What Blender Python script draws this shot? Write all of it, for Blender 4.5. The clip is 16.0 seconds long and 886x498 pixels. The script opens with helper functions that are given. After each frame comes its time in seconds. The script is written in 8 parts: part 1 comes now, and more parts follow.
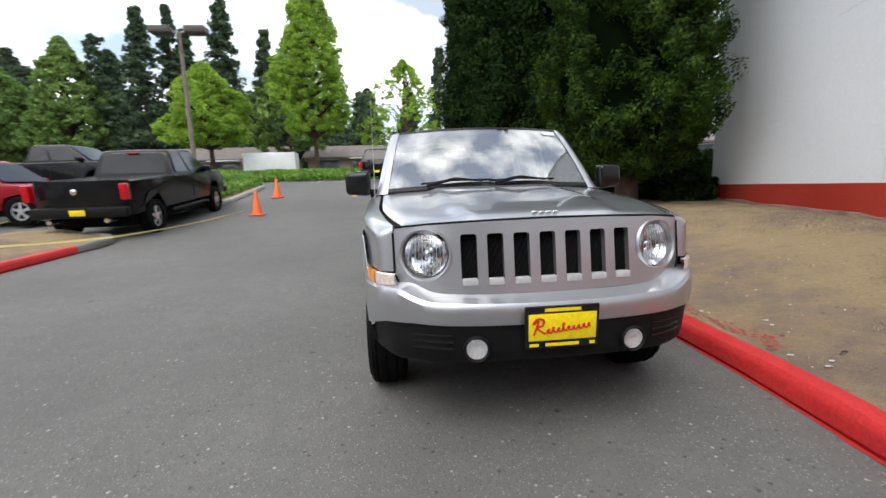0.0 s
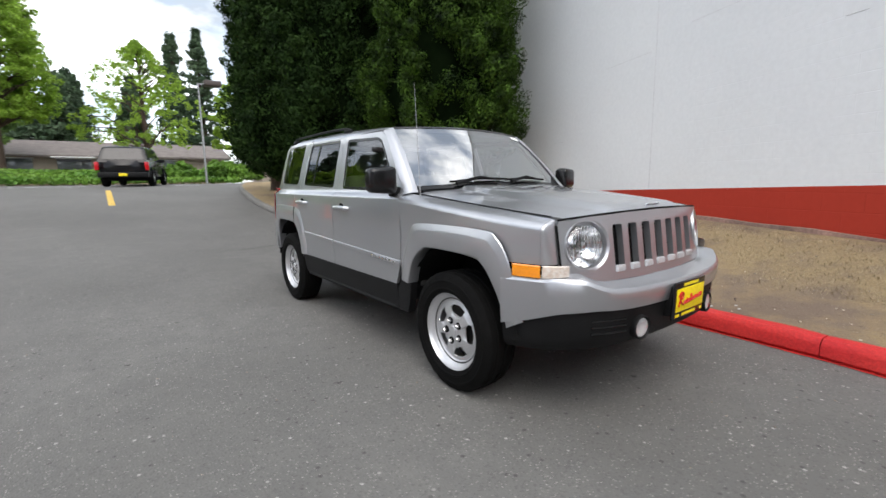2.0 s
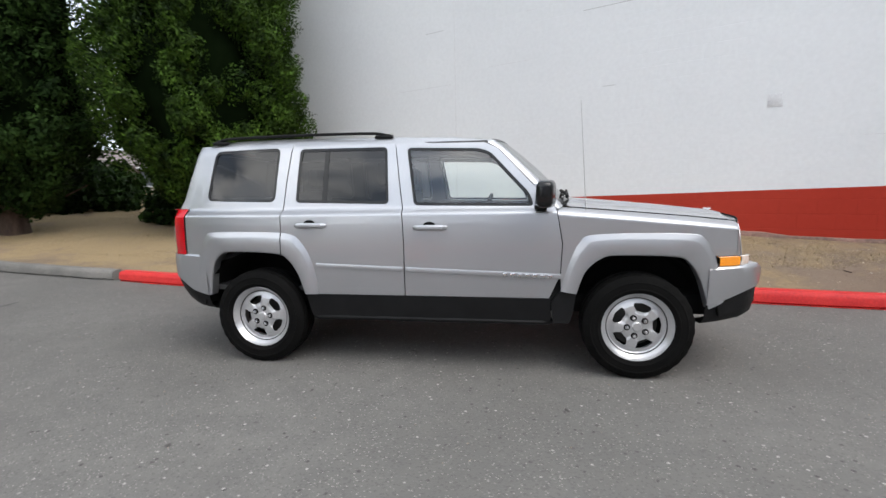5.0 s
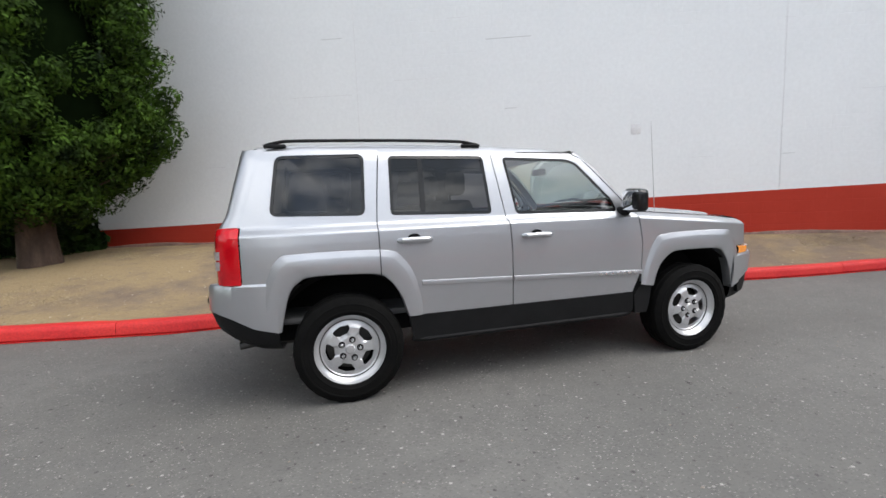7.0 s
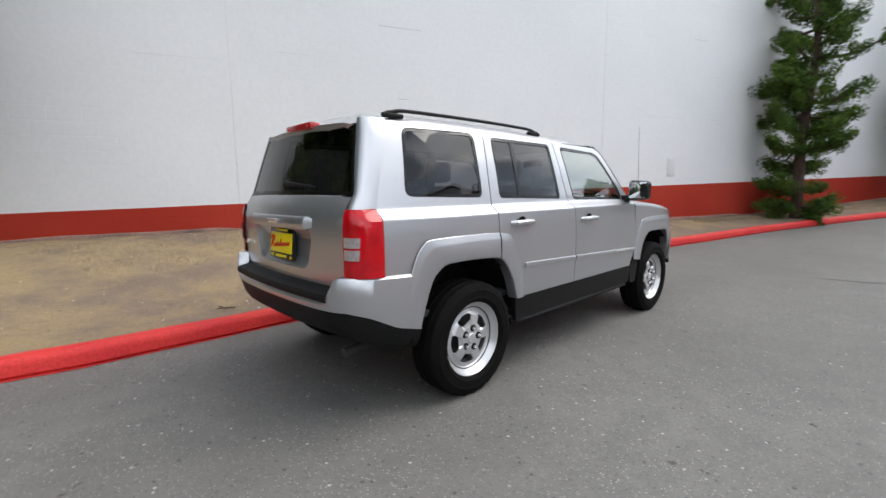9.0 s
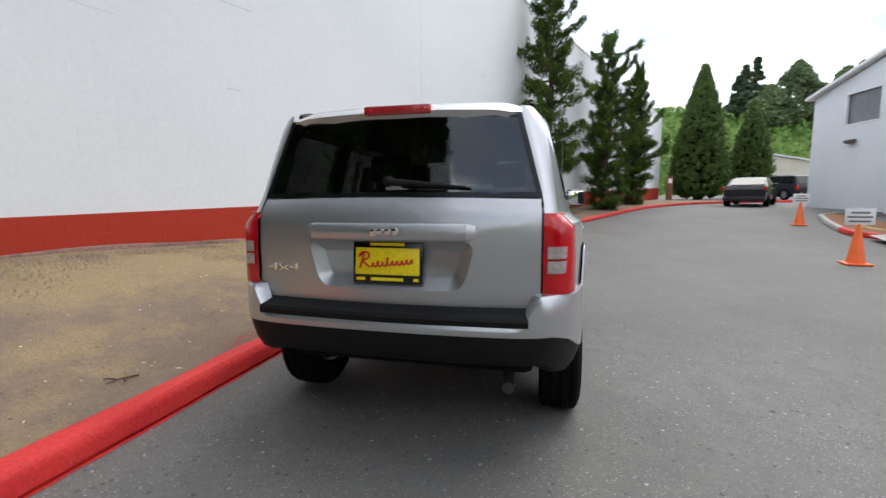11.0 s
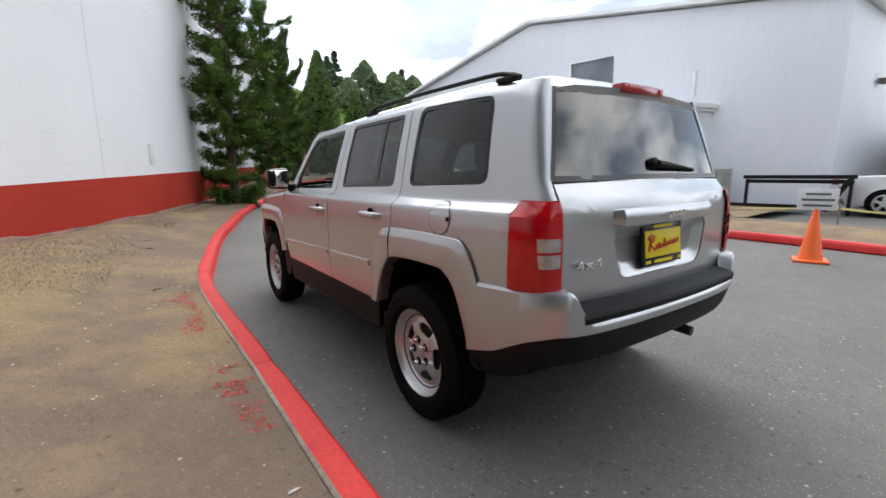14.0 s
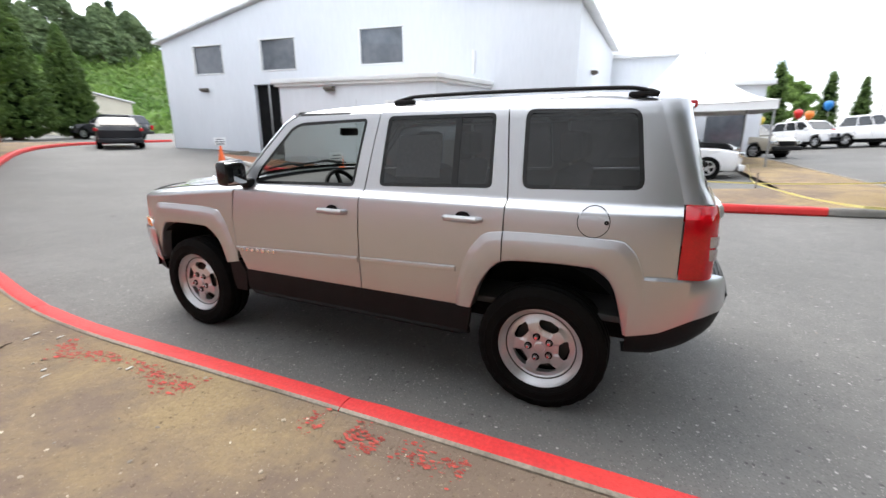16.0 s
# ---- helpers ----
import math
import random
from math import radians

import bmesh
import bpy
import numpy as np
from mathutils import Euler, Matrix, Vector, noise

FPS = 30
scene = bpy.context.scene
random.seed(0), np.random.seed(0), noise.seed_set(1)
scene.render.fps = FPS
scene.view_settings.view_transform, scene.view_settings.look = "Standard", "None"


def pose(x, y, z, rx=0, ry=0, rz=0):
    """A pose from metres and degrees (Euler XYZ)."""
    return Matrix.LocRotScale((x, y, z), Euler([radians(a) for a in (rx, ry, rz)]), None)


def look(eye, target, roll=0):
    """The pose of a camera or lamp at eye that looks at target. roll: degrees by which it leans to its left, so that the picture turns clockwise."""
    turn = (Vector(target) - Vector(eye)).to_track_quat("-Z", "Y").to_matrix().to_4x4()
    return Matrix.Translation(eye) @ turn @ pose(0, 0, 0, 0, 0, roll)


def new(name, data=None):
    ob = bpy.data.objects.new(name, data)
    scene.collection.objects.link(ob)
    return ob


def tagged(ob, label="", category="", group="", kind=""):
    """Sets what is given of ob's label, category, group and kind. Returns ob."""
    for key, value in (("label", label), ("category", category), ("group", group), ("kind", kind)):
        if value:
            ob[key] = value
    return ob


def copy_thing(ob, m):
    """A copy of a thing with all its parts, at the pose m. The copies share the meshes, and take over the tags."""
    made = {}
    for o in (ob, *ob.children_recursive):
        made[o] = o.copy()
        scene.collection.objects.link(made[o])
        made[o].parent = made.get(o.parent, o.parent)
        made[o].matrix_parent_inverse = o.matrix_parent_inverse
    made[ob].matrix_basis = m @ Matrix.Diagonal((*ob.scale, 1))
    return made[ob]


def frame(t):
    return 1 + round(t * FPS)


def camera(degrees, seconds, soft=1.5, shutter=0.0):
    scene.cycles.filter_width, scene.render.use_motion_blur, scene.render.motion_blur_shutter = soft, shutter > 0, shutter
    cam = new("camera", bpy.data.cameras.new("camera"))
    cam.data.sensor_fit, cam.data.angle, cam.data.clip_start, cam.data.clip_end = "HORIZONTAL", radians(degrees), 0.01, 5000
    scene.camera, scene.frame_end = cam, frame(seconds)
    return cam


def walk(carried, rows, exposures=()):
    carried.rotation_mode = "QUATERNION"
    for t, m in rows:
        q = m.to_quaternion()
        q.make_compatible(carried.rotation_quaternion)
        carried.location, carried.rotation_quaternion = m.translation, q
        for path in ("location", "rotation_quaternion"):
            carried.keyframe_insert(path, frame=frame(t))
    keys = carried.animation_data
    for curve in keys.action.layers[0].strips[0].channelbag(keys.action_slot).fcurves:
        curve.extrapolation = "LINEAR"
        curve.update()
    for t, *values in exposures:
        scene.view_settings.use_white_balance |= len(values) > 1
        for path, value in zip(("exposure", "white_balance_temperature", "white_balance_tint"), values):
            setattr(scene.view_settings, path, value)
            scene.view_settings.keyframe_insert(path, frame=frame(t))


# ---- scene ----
cam = camera(90.2, 16.0, 1.5, 0.35)
PATH = [
    (0, (-0.686, -3.986, 1.232), (-0.479, -2.023, 0.913), -1.8),
    (0.5, (-1.068, -3.915, 1.226), (-0.592, -1.994, 0.933), -2.1),
    (1, (-1.523, -3.752, 1.224), (-0.823, -1.906, 0.907), -2.5),
    (1.5, (-1.915, -3.497, 1.205), (-0.938, -1.785, 0.866), -2.1),
    (2, (-2.357, -3.223, 1.194), (-1.155, -1.652, 0.892), -0.8),
    (2.5, (-2.707, -2.851, 1.187), (-1.333, -1.43, 0.877), -1.8),
    (3, (-3.027, -2.445, 1.211), (-1.489, -1.203, 0.907), -1.7),
    (3.5, (-3.29, -2.007, 1.231), (-1.59, -0.998, 0.926), -1.7),
    (4, (-3.513, -1.527, 1.274), (-1.701, -0.736, 0.972), -2.3),
    (4.2, (-3.605, -1.317, 1.266), (-1.757, -0.613, 0.969), -2.0),
    (6.3, (-3.805, 0.709, 1.247), (-1.831, 0.459, 1.045), -1.4),
    (6.5, (-3.776, 0.942, 1.265), (-1.812, 0.614, 1.072), -1.5),
    (7, (-3.61, 1.449, 1.274), (-1.694, 0.922, 1.045), -2.1),
    (7.5, (-3.409, 1.951, 1.266), (-1.572, 1.195, 1.032), -0.6),
    (8, (-3.182, 2.384, 1.276), (-1.433, 1.447, 1.024), -1.3),
    (8.5, (-2.901, 2.809, 1.257), (-1.276, 1.675, 0.986), -1.1),
    (9, (-2.584, 3.197, 1.243), (-1.143, 1.838, 0.969), -0.5),
    (9.2, (-2.42, 3.322, 1.228), (-1.07, 1.867, 0.981), -1.3),
    (11.3, (-0.416, 3.938, 1.202), (-0.094, 1.979, 0.959), 0.0),
    (11.5, (-0.236, 3.931, 1.222), (-0.008, 1.961, 0.958), -0.1),
    (12, (0.287, 3.9, 1.227), (0.238, 1.92, 0.95), 0.4),
    (12.5, (0.779, 3.798, 1.227), (0.417, 1.853, 0.932), 0.6),
    (13, (1.189, 3.603, 1.235), (0.568, 1.723, 0.951), 0.7),
    (13.5, (1.597, 3.419, 1.228), (0.683, 1.669, 0.909), 0.4),
    (14, (1.967, 3.138, 1.251), (0.832, 1.527, 0.907), -0.6),
    (14.5, (2.314, 2.814, 1.298), (0.99, 1.353, 0.962), -1.1),
    (15, (2.603, 2.489, 1.343), (1.133, 1.199, 0.925), -1.3),
    (15.5, (2.819, 2.126, 1.403), (1.218, 1.024, 0.931), -1.3),
    (16, (3.008, 1.746, 1.456), (1.249, 0.94, 0.949), -0.1),
]
walk(cam, [(t, look(eye, target, roll)) for t, eye, target, roll in PATH], [(0, 0.60), (2, 0.62), (4, 0.66), (7, 0.68), (9, 0.68), (11.5, 0.68), (13.5, 0.70), (15, 1.0), (16, 1.28)])

# ---- world and sun ----
world = bpy.data.worlds.new("overcast_sky")
scene.world = world
world.use_nodes = True
wn, wl = world.node_tree.nodes, world.node_tree.links
wn.clear()
w_out, w_bg = wn.new("ShaderNodeOutputWorld"), wn.new("ShaderNodeBackground")
w_sky = wn.new("ShaderNodeTexSky")
w_sky.sky_type, w_sky.sun_disc = "NISHITA", False
SUN_EL, SUN_AZ = radians(54), radians(-146)  # azimuth clockwise from +y
w_sky.sun_elevation, w_sky.sun_rotation = SUN_EL, SUN_AZ
w_gain = wn.new("ShaderNodeMix")
w_gain.data_type, w_gain.blend_type = "RGBA", "MULTIPLY"
w_gain.inputs["Factor"].default_value = 1.0
w_gain.inputs["B"].default_value = (0.23, 0.222, 0.214, 1)
w_cloud = wn.new("ShaderNodeTexNoise")
w_cloud.inputs["Scale"].default_value, w_cloud.inputs["Detail"].default_value = 2.6, 6.0
w_cloud.inputs["Roughness"].default_value, w_cloud.inputs["Distortion"].default_value = 0.58, 0.5
w_tc, w_map = wn.new("ShaderNodeTexCoord"), wn.new("ShaderNodeMapping")
w_map.inputs["Scale"].default_value = (1.0, 1.0, 2.2)
w_ramp = wn.new("ShaderNodeValToRGB")
w_ramp.color_ramp.elements[0].position, w_ramp.color_ramp.elements[1].position = 0.34, 0.62
w_ramp.color_ramp.elements[0].color = (0.45, 0.45, 0.45, 1)
w_tone = wn.new("ShaderNodeValToRGB")
w_tone.color_ramp.elements[0].position, w_tone.color_ramp.elements[1].position = 0.41, 0.60
w_tone.color_ramp.elements[0].color, w_tone.color_ramp.elements[1].color = (0.46, 0.52, 0.60, 1), (1.95, 1.95, 1.93, 1)
w_cloud2 = wn.new("ShaderNodeTexNoise")
w_cloud2.inputs["Scale"].default_value, w_cloud2.inputs["Detail"].default_value = 3.2, 7.0
w_mix = wn.new("ShaderNodeMix")
w_mix.data_type = "RGBA"
wl.new(w_tc.outputs["Generated"], w_map.inputs["Vector"])
wl.new(w_map.outputs["Vector"], w_cloud.inputs["Vector"])
wl.new(w_map.outputs["Vector"], w_cloud2.inputs["Vector"])
wl.new(w_cloud.outputs["Fac"], w_ramp.inputs["Fac"])
wl.new(w_cloud2.outputs["Fac"], w_tone.inputs["Fac"])
wl.new(w_sky.outputs["Color"], w_gain.inputs["A"])
wl.new(w_ramp.outputs["Color"], w_mix.inputs["Factor"])
wl.new(w_gain.outputs["Result"], w_mix.inputs["A"])
wl.new(w_tone.outputs["Color"], w_mix.inputs["B"])
wl.new(w_mix.outputs["Result"], w_bg.inputs["Color"])
wl.new(w_bg.outputs["Background"], w_out.inputs["Surface"])
w_bg.inputs["Strength"].default_value = 1.0
sun = new("sun", bpy.data.lights.new("sun", "SUN"))
sun.data.energy, sun.data.angle, sun.data.color = 1.3, radians(44), (1.0, 0.965, 0.92)
sun_way = Vector((math.sin(SUN_AZ) * math.cos(SUN_EL), math.cos(SUN_AZ) * math.cos(SUN_EL), math.sin(SUN_EL)))
sun.matrix_basis = look(sun_way * 60, (0, 0, 0))


# ---- small tools ----
def part(name, bm, material, parent, label="", smooth=True, angle=35):
    """Links a bmesh as one mesh object under a thing or a part."""
    me = bpy.data.meshes.new(name)
    bm.to_mesh(me)
    bm.free()
    return link_mesh(name, me, material, parent, label, smooth, angle)


def link_mesh(name, me, material, parent, label="", smooth=True, angle=35):
    for m in material if isinstance(material, (list, tuple)) else [material]:
        me.materials.append(m)
    if smooth and len(me.polygons):
        me.polygons.foreach_set("use_smooth", [True] * len(me.polygons))
        me.set_sharp_from_angle(angle=radians(angle))
    ob = new(name, me)
    if parent:
        ob.parent = parent
    if label:
        ob["label"] = label
    return ob


def thing(name, label, category, group="", kind="", m=None):
    ob = new(name)
    ob.empty_display_size = 0.2
    if m is not None:
        ob.matrix_basis = m
    return tagged(ob, label, category, group, kind)


def add_box(bm, lo, hi, bevel=0.0, m=None, segments=2):
    """A box between two corners, with its edges rounded."""
    c, s = [(a + b) / 2 for a, b in zip(lo, hi)], [abs(b - a) for a, b in zip(lo, hi)]
    got = bmesh.ops.create_cube(bm, size=1.0, matrix=Matrix.LocRotScale(c, None, s))["verts"]
    if bevel > 0:
        edges = list({e for v in got for e in v.link_edges})
        made = bmesh.ops.bevel(bm, geom=edges, offset=bevel, segments=segments, affect="EDGES", profile=0.5)
        got = list({v for f in made["faces"] for v in f.verts} | {v for v in got if v.is_valid})
    if m is not None:
        bmesh.ops.transform(bm, matrix=m, verts=got)
    return got


def box(lo, hi, bevel=0.0, m=None, segments=2):
    bm = bmesh.new()
    add_box(bm, lo, hi, bevel, m, segments)
    return bm


def add_lathe(bm, profile, steps=24, m=None, a0=0.0, a1=360.0):
    """Turns (radius, height) pairs about z."""
    full = abs(a1 - a0) >= 359.9
    n = steps if full else steps + 1
    rings = []
    for r, z in profile:
        ring = []
        for k in range(n):
            a = radians(a0 + (a1 - a0) * k / steps)
            p = Vector((r * math.cos(a), r * math.sin(a), z))
            ring.append(bm.verts.new(m @ p if m is not None else p))
        rings.append(ring)
    for a, b in zip(rings, rings[1:]):
        for k in range(steps):
            j = (k + 1) % n
            try:
                bm.faces.new((a[k], a[j], b[j], b[k]))
            except ValueError:
                pass
    return rings


def lathe(profile, steps=24, m=None, closed=True):
    bm = bmesh.new()
    rings = add_lathe(bm, profile, steps, m)
    if closed:
        for ring in (rings[0], rings[-1]):
            bm.faces.new(ring)
    bmesh.ops.remove_doubles(bm, verts=bm.verts, dist=1e-5)
    bmesh.ops.recalc_face_normals(bm, faces=bm.faces)
    return bm


def add_tube(bm, points, radius, steps=8, cap=True):
    """A round bar along points; radius is a number or one for each point."""
    pts = [Vector(p) for p in points]
    rad = radius if isinstance(radius, (list, tuple)) else [radius] * len(pts)
    rings, side = [], None
    for k, p in enumerate(pts):
        way = (pts[min(k + 1, len(pts) - 1)] - pts[max(k - 1, 0)]).normalized()
        ref = side if side is not None else (Vector((0, 0, 1)) if abs(way.z) < 0.9 else Vector((1, 0, 0)))
        u = (ref - way * ref.dot(way)).normalized()
        side, v = u, way.cross(u)
        rings.append([bm.verts.new(p + rad[k] * (math.cos(t) * u + math.sin(t) * v)) for t in (2 * math.pi * i / steps for i in range(steps))])
    for a, b in zip(rings, rings[1:]):
        for i in range(steps):
            bm.faces.new((a[i], a[(i + 1) % steps], b[(i + 1) % steps], b[i]))
    if cap:
        bm.faces.new(rings[0][::-1])
        bm.faces.new(rings[-1])


def tube(points, radius, steps=8):
    bm = bmesh.new()
    add_tube(bm, points, radius, steps)
    return bm


def prism(points, depth, m=None, bevel=0.0):
    """A flat outline in x and y, pulled out along z by depth."""
    bm = bmesh.new()
    f = bm.faces.new([bm.verts.new((x, y, 0)) for x, y in points])
    top = bmesh.ops.extrude_face_region(bm, geom=[f])["geom"]
    bmesh.ops.translate(bm, vec=(0, 0, depth), verts=[v for v in top if isinstance(v, bmesh.types.BMVert)])
    bmesh.ops.recalc_face_normals(bm, faces=bm.faces)
    if bevel:
        bmesh.ops.bevel(bm, geom=list(bm.edges), offset=bevel, segments=2, affect="EDGES", profile=0.5)
    if m is not None:
        bmesh.ops.transform(bm, matrix=m, verts=bm.verts)
    return bm


def lerp(table, v):
    return float(np.interp(v, [a for a, _ in table], [b for _, b in table]))


def smooth01(v):
    v = min(1.0, max(0.0, v))
    return v * v * (3 - 2 * v)


def sheet(outer, holes, step, where, out, skirt=0.0, more=()):
    """An outline in (u, v) with holes, cut into a grid and laid on the surface where(u, v); skirt turns its edges inwards."""
    bm = bmesh.new()
    edges = []
    for loop in [outer, *holes]:
        vs = [bm.verts.new((u, v, 0)) for u, v in loop]
        edges += [bm.edges.new((vs[k], vs[(k + 1) % len(vs)])) for k in range(len(vs))]
    bmesh.ops.triangle_fill(bm, use_beauty=True, use_dissolve=False, edges=edges, normal=(0, 0, 1))
    us, vs = [u for u, _ in outer], [v for _, v in outer]
    for axis, lo, hi in ((0, min(us), max(us)), (1, min(vs), max(vs))):
        n = max(1, round((hi - lo) / step))
        for k in range(1, n):
            co, no = [0, 0, 0], [0, 0, 0]
            co[axis], no[axis] = lo + (hi - lo) * k / n, 1
            bmesh.ops.bisect_plane(bm, geom=list(bm.verts) + list(bm.edges) + list(bm.faces), dist=1e-5, plane_co=co, plane_no=no)
    for v in more:
        bmesh.ops.bisect_plane(bm, geom=list(bm.verts) + list(bm.edges) + list(bm.faces), dist=1e-5, plane_co=(0, v, 0), plane_no=(0, 1, 0))
    for v in bm.verts:
        v.co = Vector(where(v.co.x, v.co.y))
    bm.normal_update()
    if sum((f.normal.dot(Vector(out)) * f.calc_area() for f in bm.faces)) < 0:
        bmesh.ops.reverse_faces(bm, faces=list(bm.faces))
        bm.normal_update()
    if skirt:
        inner = {}
        for e in [e for e in bm.edges if e.is_boundary]:
            for v in e.verts:
                if v not in inner:
                    inner[v] = bm.verts.new(v.co - v.normal * skirt)
        for e in [e for e in bm.edges if e.is_boundary and e.verts[0] in inner and e.verts[1] in inner]:
            a, b = e.verts
            loop = e.link_loops[0]
            if loop.vert is not a:
                a, b = b, a
            bm.faces.new((b, a, inner[a], inner[b]))
    return bm


def mirrored(bm):
    """A copy of a bmesh on the other side of x = 0."""
    other = bm.copy()
    bmesh.ops.scale(other, vec=(-1, 1, 1), verts=other.verts)
    bmesh.ops.reverse_faces(other, faces=list(other.faces))
    return other


def catmull(points, n):
    """n even steps on a smooth curve through points."""
    p = [Vector(q) for q in points]
    out = []
    for k in range(n):
        t = k / (n - 1) * (len(p) - 1)
        i = min(int(t), len(p) - 2)
        f = t - i
        a, b, c, d = p[max(i - 1, 0)], p[i], p[i + 1], p[min(i + 2, len(p) - 1)]
        out.append(0.5 * (2 * b + (c - a) * f + (2 * a - 5 * b + 4 * c - d) * f * f + (3 * b - a - 3 * c + d) * f**3))
    return out


# ---- materials ----
def material(name, color, rough=0.6, metal=0.0, second=None, scale=6.0, fine=60.0, fine_amount=0.12, bump=0.0, bump_scale=80.0, coat=0.0, spec=0.5, island=0.0, thing_random=0.0, stretch=None, coat_rough=0.03):
    """A surface with two scales of variation in colour and a fine relief."""
    m = bpy.data.materials.new(name)
    m.use_nodes = True
    nt = m.node_tree
    n, l = nt.nodes, nt.links
    b = n["Principled BSDF"]
    b.inputs["Roughness"].default_value, b.inputs["Metallic"].default_value = rough, metal
    b.inputs["Coat Weight"].default_value, b.inputs["Specular IOR Level"].default_value = coat, spec
    b.inputs["Coat Roughness"].default_value = coat_rough
    geo = n.new("ShaderNodeNewGeometry")
    place = geo.outputs["Position"]
    if stretch:
        mp = n.new("ShaderNodeMapping")
        mp.inputs["Scale"].default_value = stretch
        l.new(place, mp.inputs["Vector"])
        place = mp.outputs["Vector"]
    big = n.new("ShaderNodeTexNoise")
    big.inputs["Scale"].default_value, big.inputs["Detail"].default_value = scale, 5
    l.new(place, big.inputs["Vector"])
    ramp = n.new("ShaderNodeValToRGB")
    ramp.color_ramp.elements[0].position, ramp.color_ramp.elements[1].position = 0.32, 0.68
    ramp.color_ramp.elements[0].color = (*color, 1)
    ramp.color_ramp.elements[1].color = (*(second or color), 1)
    l.new(big.outputs["Fac"], ramp.inputs["Fac"])
    small = n.new("ShaderNodeTexNoise")
    small.inputs["Scale"].default_value, small.inputs["Detail"].default_value = fine, 3
    l.new(place, small.inputs["Vector"])
    span = n.new("ShaderNodeMapRange")
    span.inputs["From Min"].default_value, span.inputs["From Max"].default_value = 0.25, 0.75
    span.inputs["To Min"].default_value, span.inputs["To Max"].default_value = 1 - fine_amount, 1 + fine_amount
    l.new(small.outputs["Fac"], span.inputs["Value"])
    mul = n.new("ShaderNodeVectorMath")
    mul.operation = "SCALE"
    l.new(ramp.outputs["Color"], mul.inputs[0])
    l.new(span.outputs["Result"], mul.inputs["Scale"])
    last = mul.outputs["Vector"]
    for amount, source in ((island, "island"), (thing_random, "thing")):
        if amount:
            value = geo.outputs["Random Per Island"] if source == "island" else n.new("ShaderNodeObjectInfo").outputs["Random"]
            sp = n.new("ShaderNodeMapRange")
            sp.inputs["To Min"].default_value, sp.inputs["To Max"].default_value = 1 - amount, 1 + amount
            l.new(value, sp.inputs["Value"])
            mu = n.new("ShaderNodeVectorMath")
            mu.operation = "SCALE"
            l.new(last, mu.inputs[0])
            l.new(sp.outputs["Result"], mu.inputs["Scale"])
            last = mu.outputs["Vector"]
    l.new(last, b.inputs["Base Color"])
    if bump:
        bt = n.new("ShaderNodeTexNoise")
        bt.inputs["Scale"].default_value, bt.inputs["Detail"].default_value = bump_scale, 4
        l.new(place, bt.inputs["Vector"])
        bn = n.new("ShaderNodeBump")
        bn.inputs["Strength"].default_value, bn.inputs["Distance"].default_value = bump, 0.01
        l.new(bt.outputs["Fac"], bn.inputs["Height"])
        l.new(bn.outputs["Normal"], b.inputs["Normal"])
    return m


def leafy(m, amount=0.35):
    """Lets some light through the leaves."""
    n, l = m.node_tree.nodes, m.node_tree.links
    b = n["Principled BSDF"]
    tr, mx = n.new("ShaderNodeBsdfTranslucent"), n.new("ShaderNodeMixShader")
    mx.inputs["Fac"].default_value = amount
    l.new(b.inputs["Base Color"].links[0].from_socket, tr.inputs["Color"])
    l.new(b.outputs["BSDF"], mx.inputs[1])
    l.new(tr.outputs["BSDF"], mx.inputs[2])
    l.new(mx.outputs["Shader"], n["Material Output"].inputs["Surface"])
    return m


def glass(name, tint, rough=0.0, f0=0.075):
    """A thin pane: tinted view through it, and a gloss that grows towards grazing angles."""
    m = bpy.data.materials.new(name)
    m.use_nodes = True
    n, l = m.node_tree.nodes, m.node_tree.links
    n.remove(n["Principled BSDF"])
    clear, shine, mix = n.new("ShaderNodeBsdfTransparent"), n.new("ShaderNodeBsdfGlossy"), n.new("ShaderNodeMixShader")
    clear.inputs["Color"].default_value = (*tint, 1)
    shine.inputs["Roughness"].default_value = rough
    lw, pw, sp = n.new("ShaderNodeLayerWeight"), n.new("ShaderNodeMath"), n.new("ShaderNodeMapRange")
    lw.inputs["Blend"].default_value = 0.5
    pw.operation = "POWER"
    pw.inputs[1].default_value = 4.0
    sp.inputs["To Min"].default_value, sp.inputs["To Max"].default_value = f0, 1.0
    l.new(lw.outputs["Facing"], pw.inputs[0])
    l.new(pw.outputs["Value"], sp.inputs["Value"])
    l.new(sp.outputs["Result"], mix.inputs["Fac"])
    l.new(clear.outputs["BSDF"], mix.inputs[1])
    l.new(shine.outputs["BSDF"], mix.inputs[2])
    l.new(mix.outputs["Shader"], n["Material Output"].inputs["Surface"])
    return m


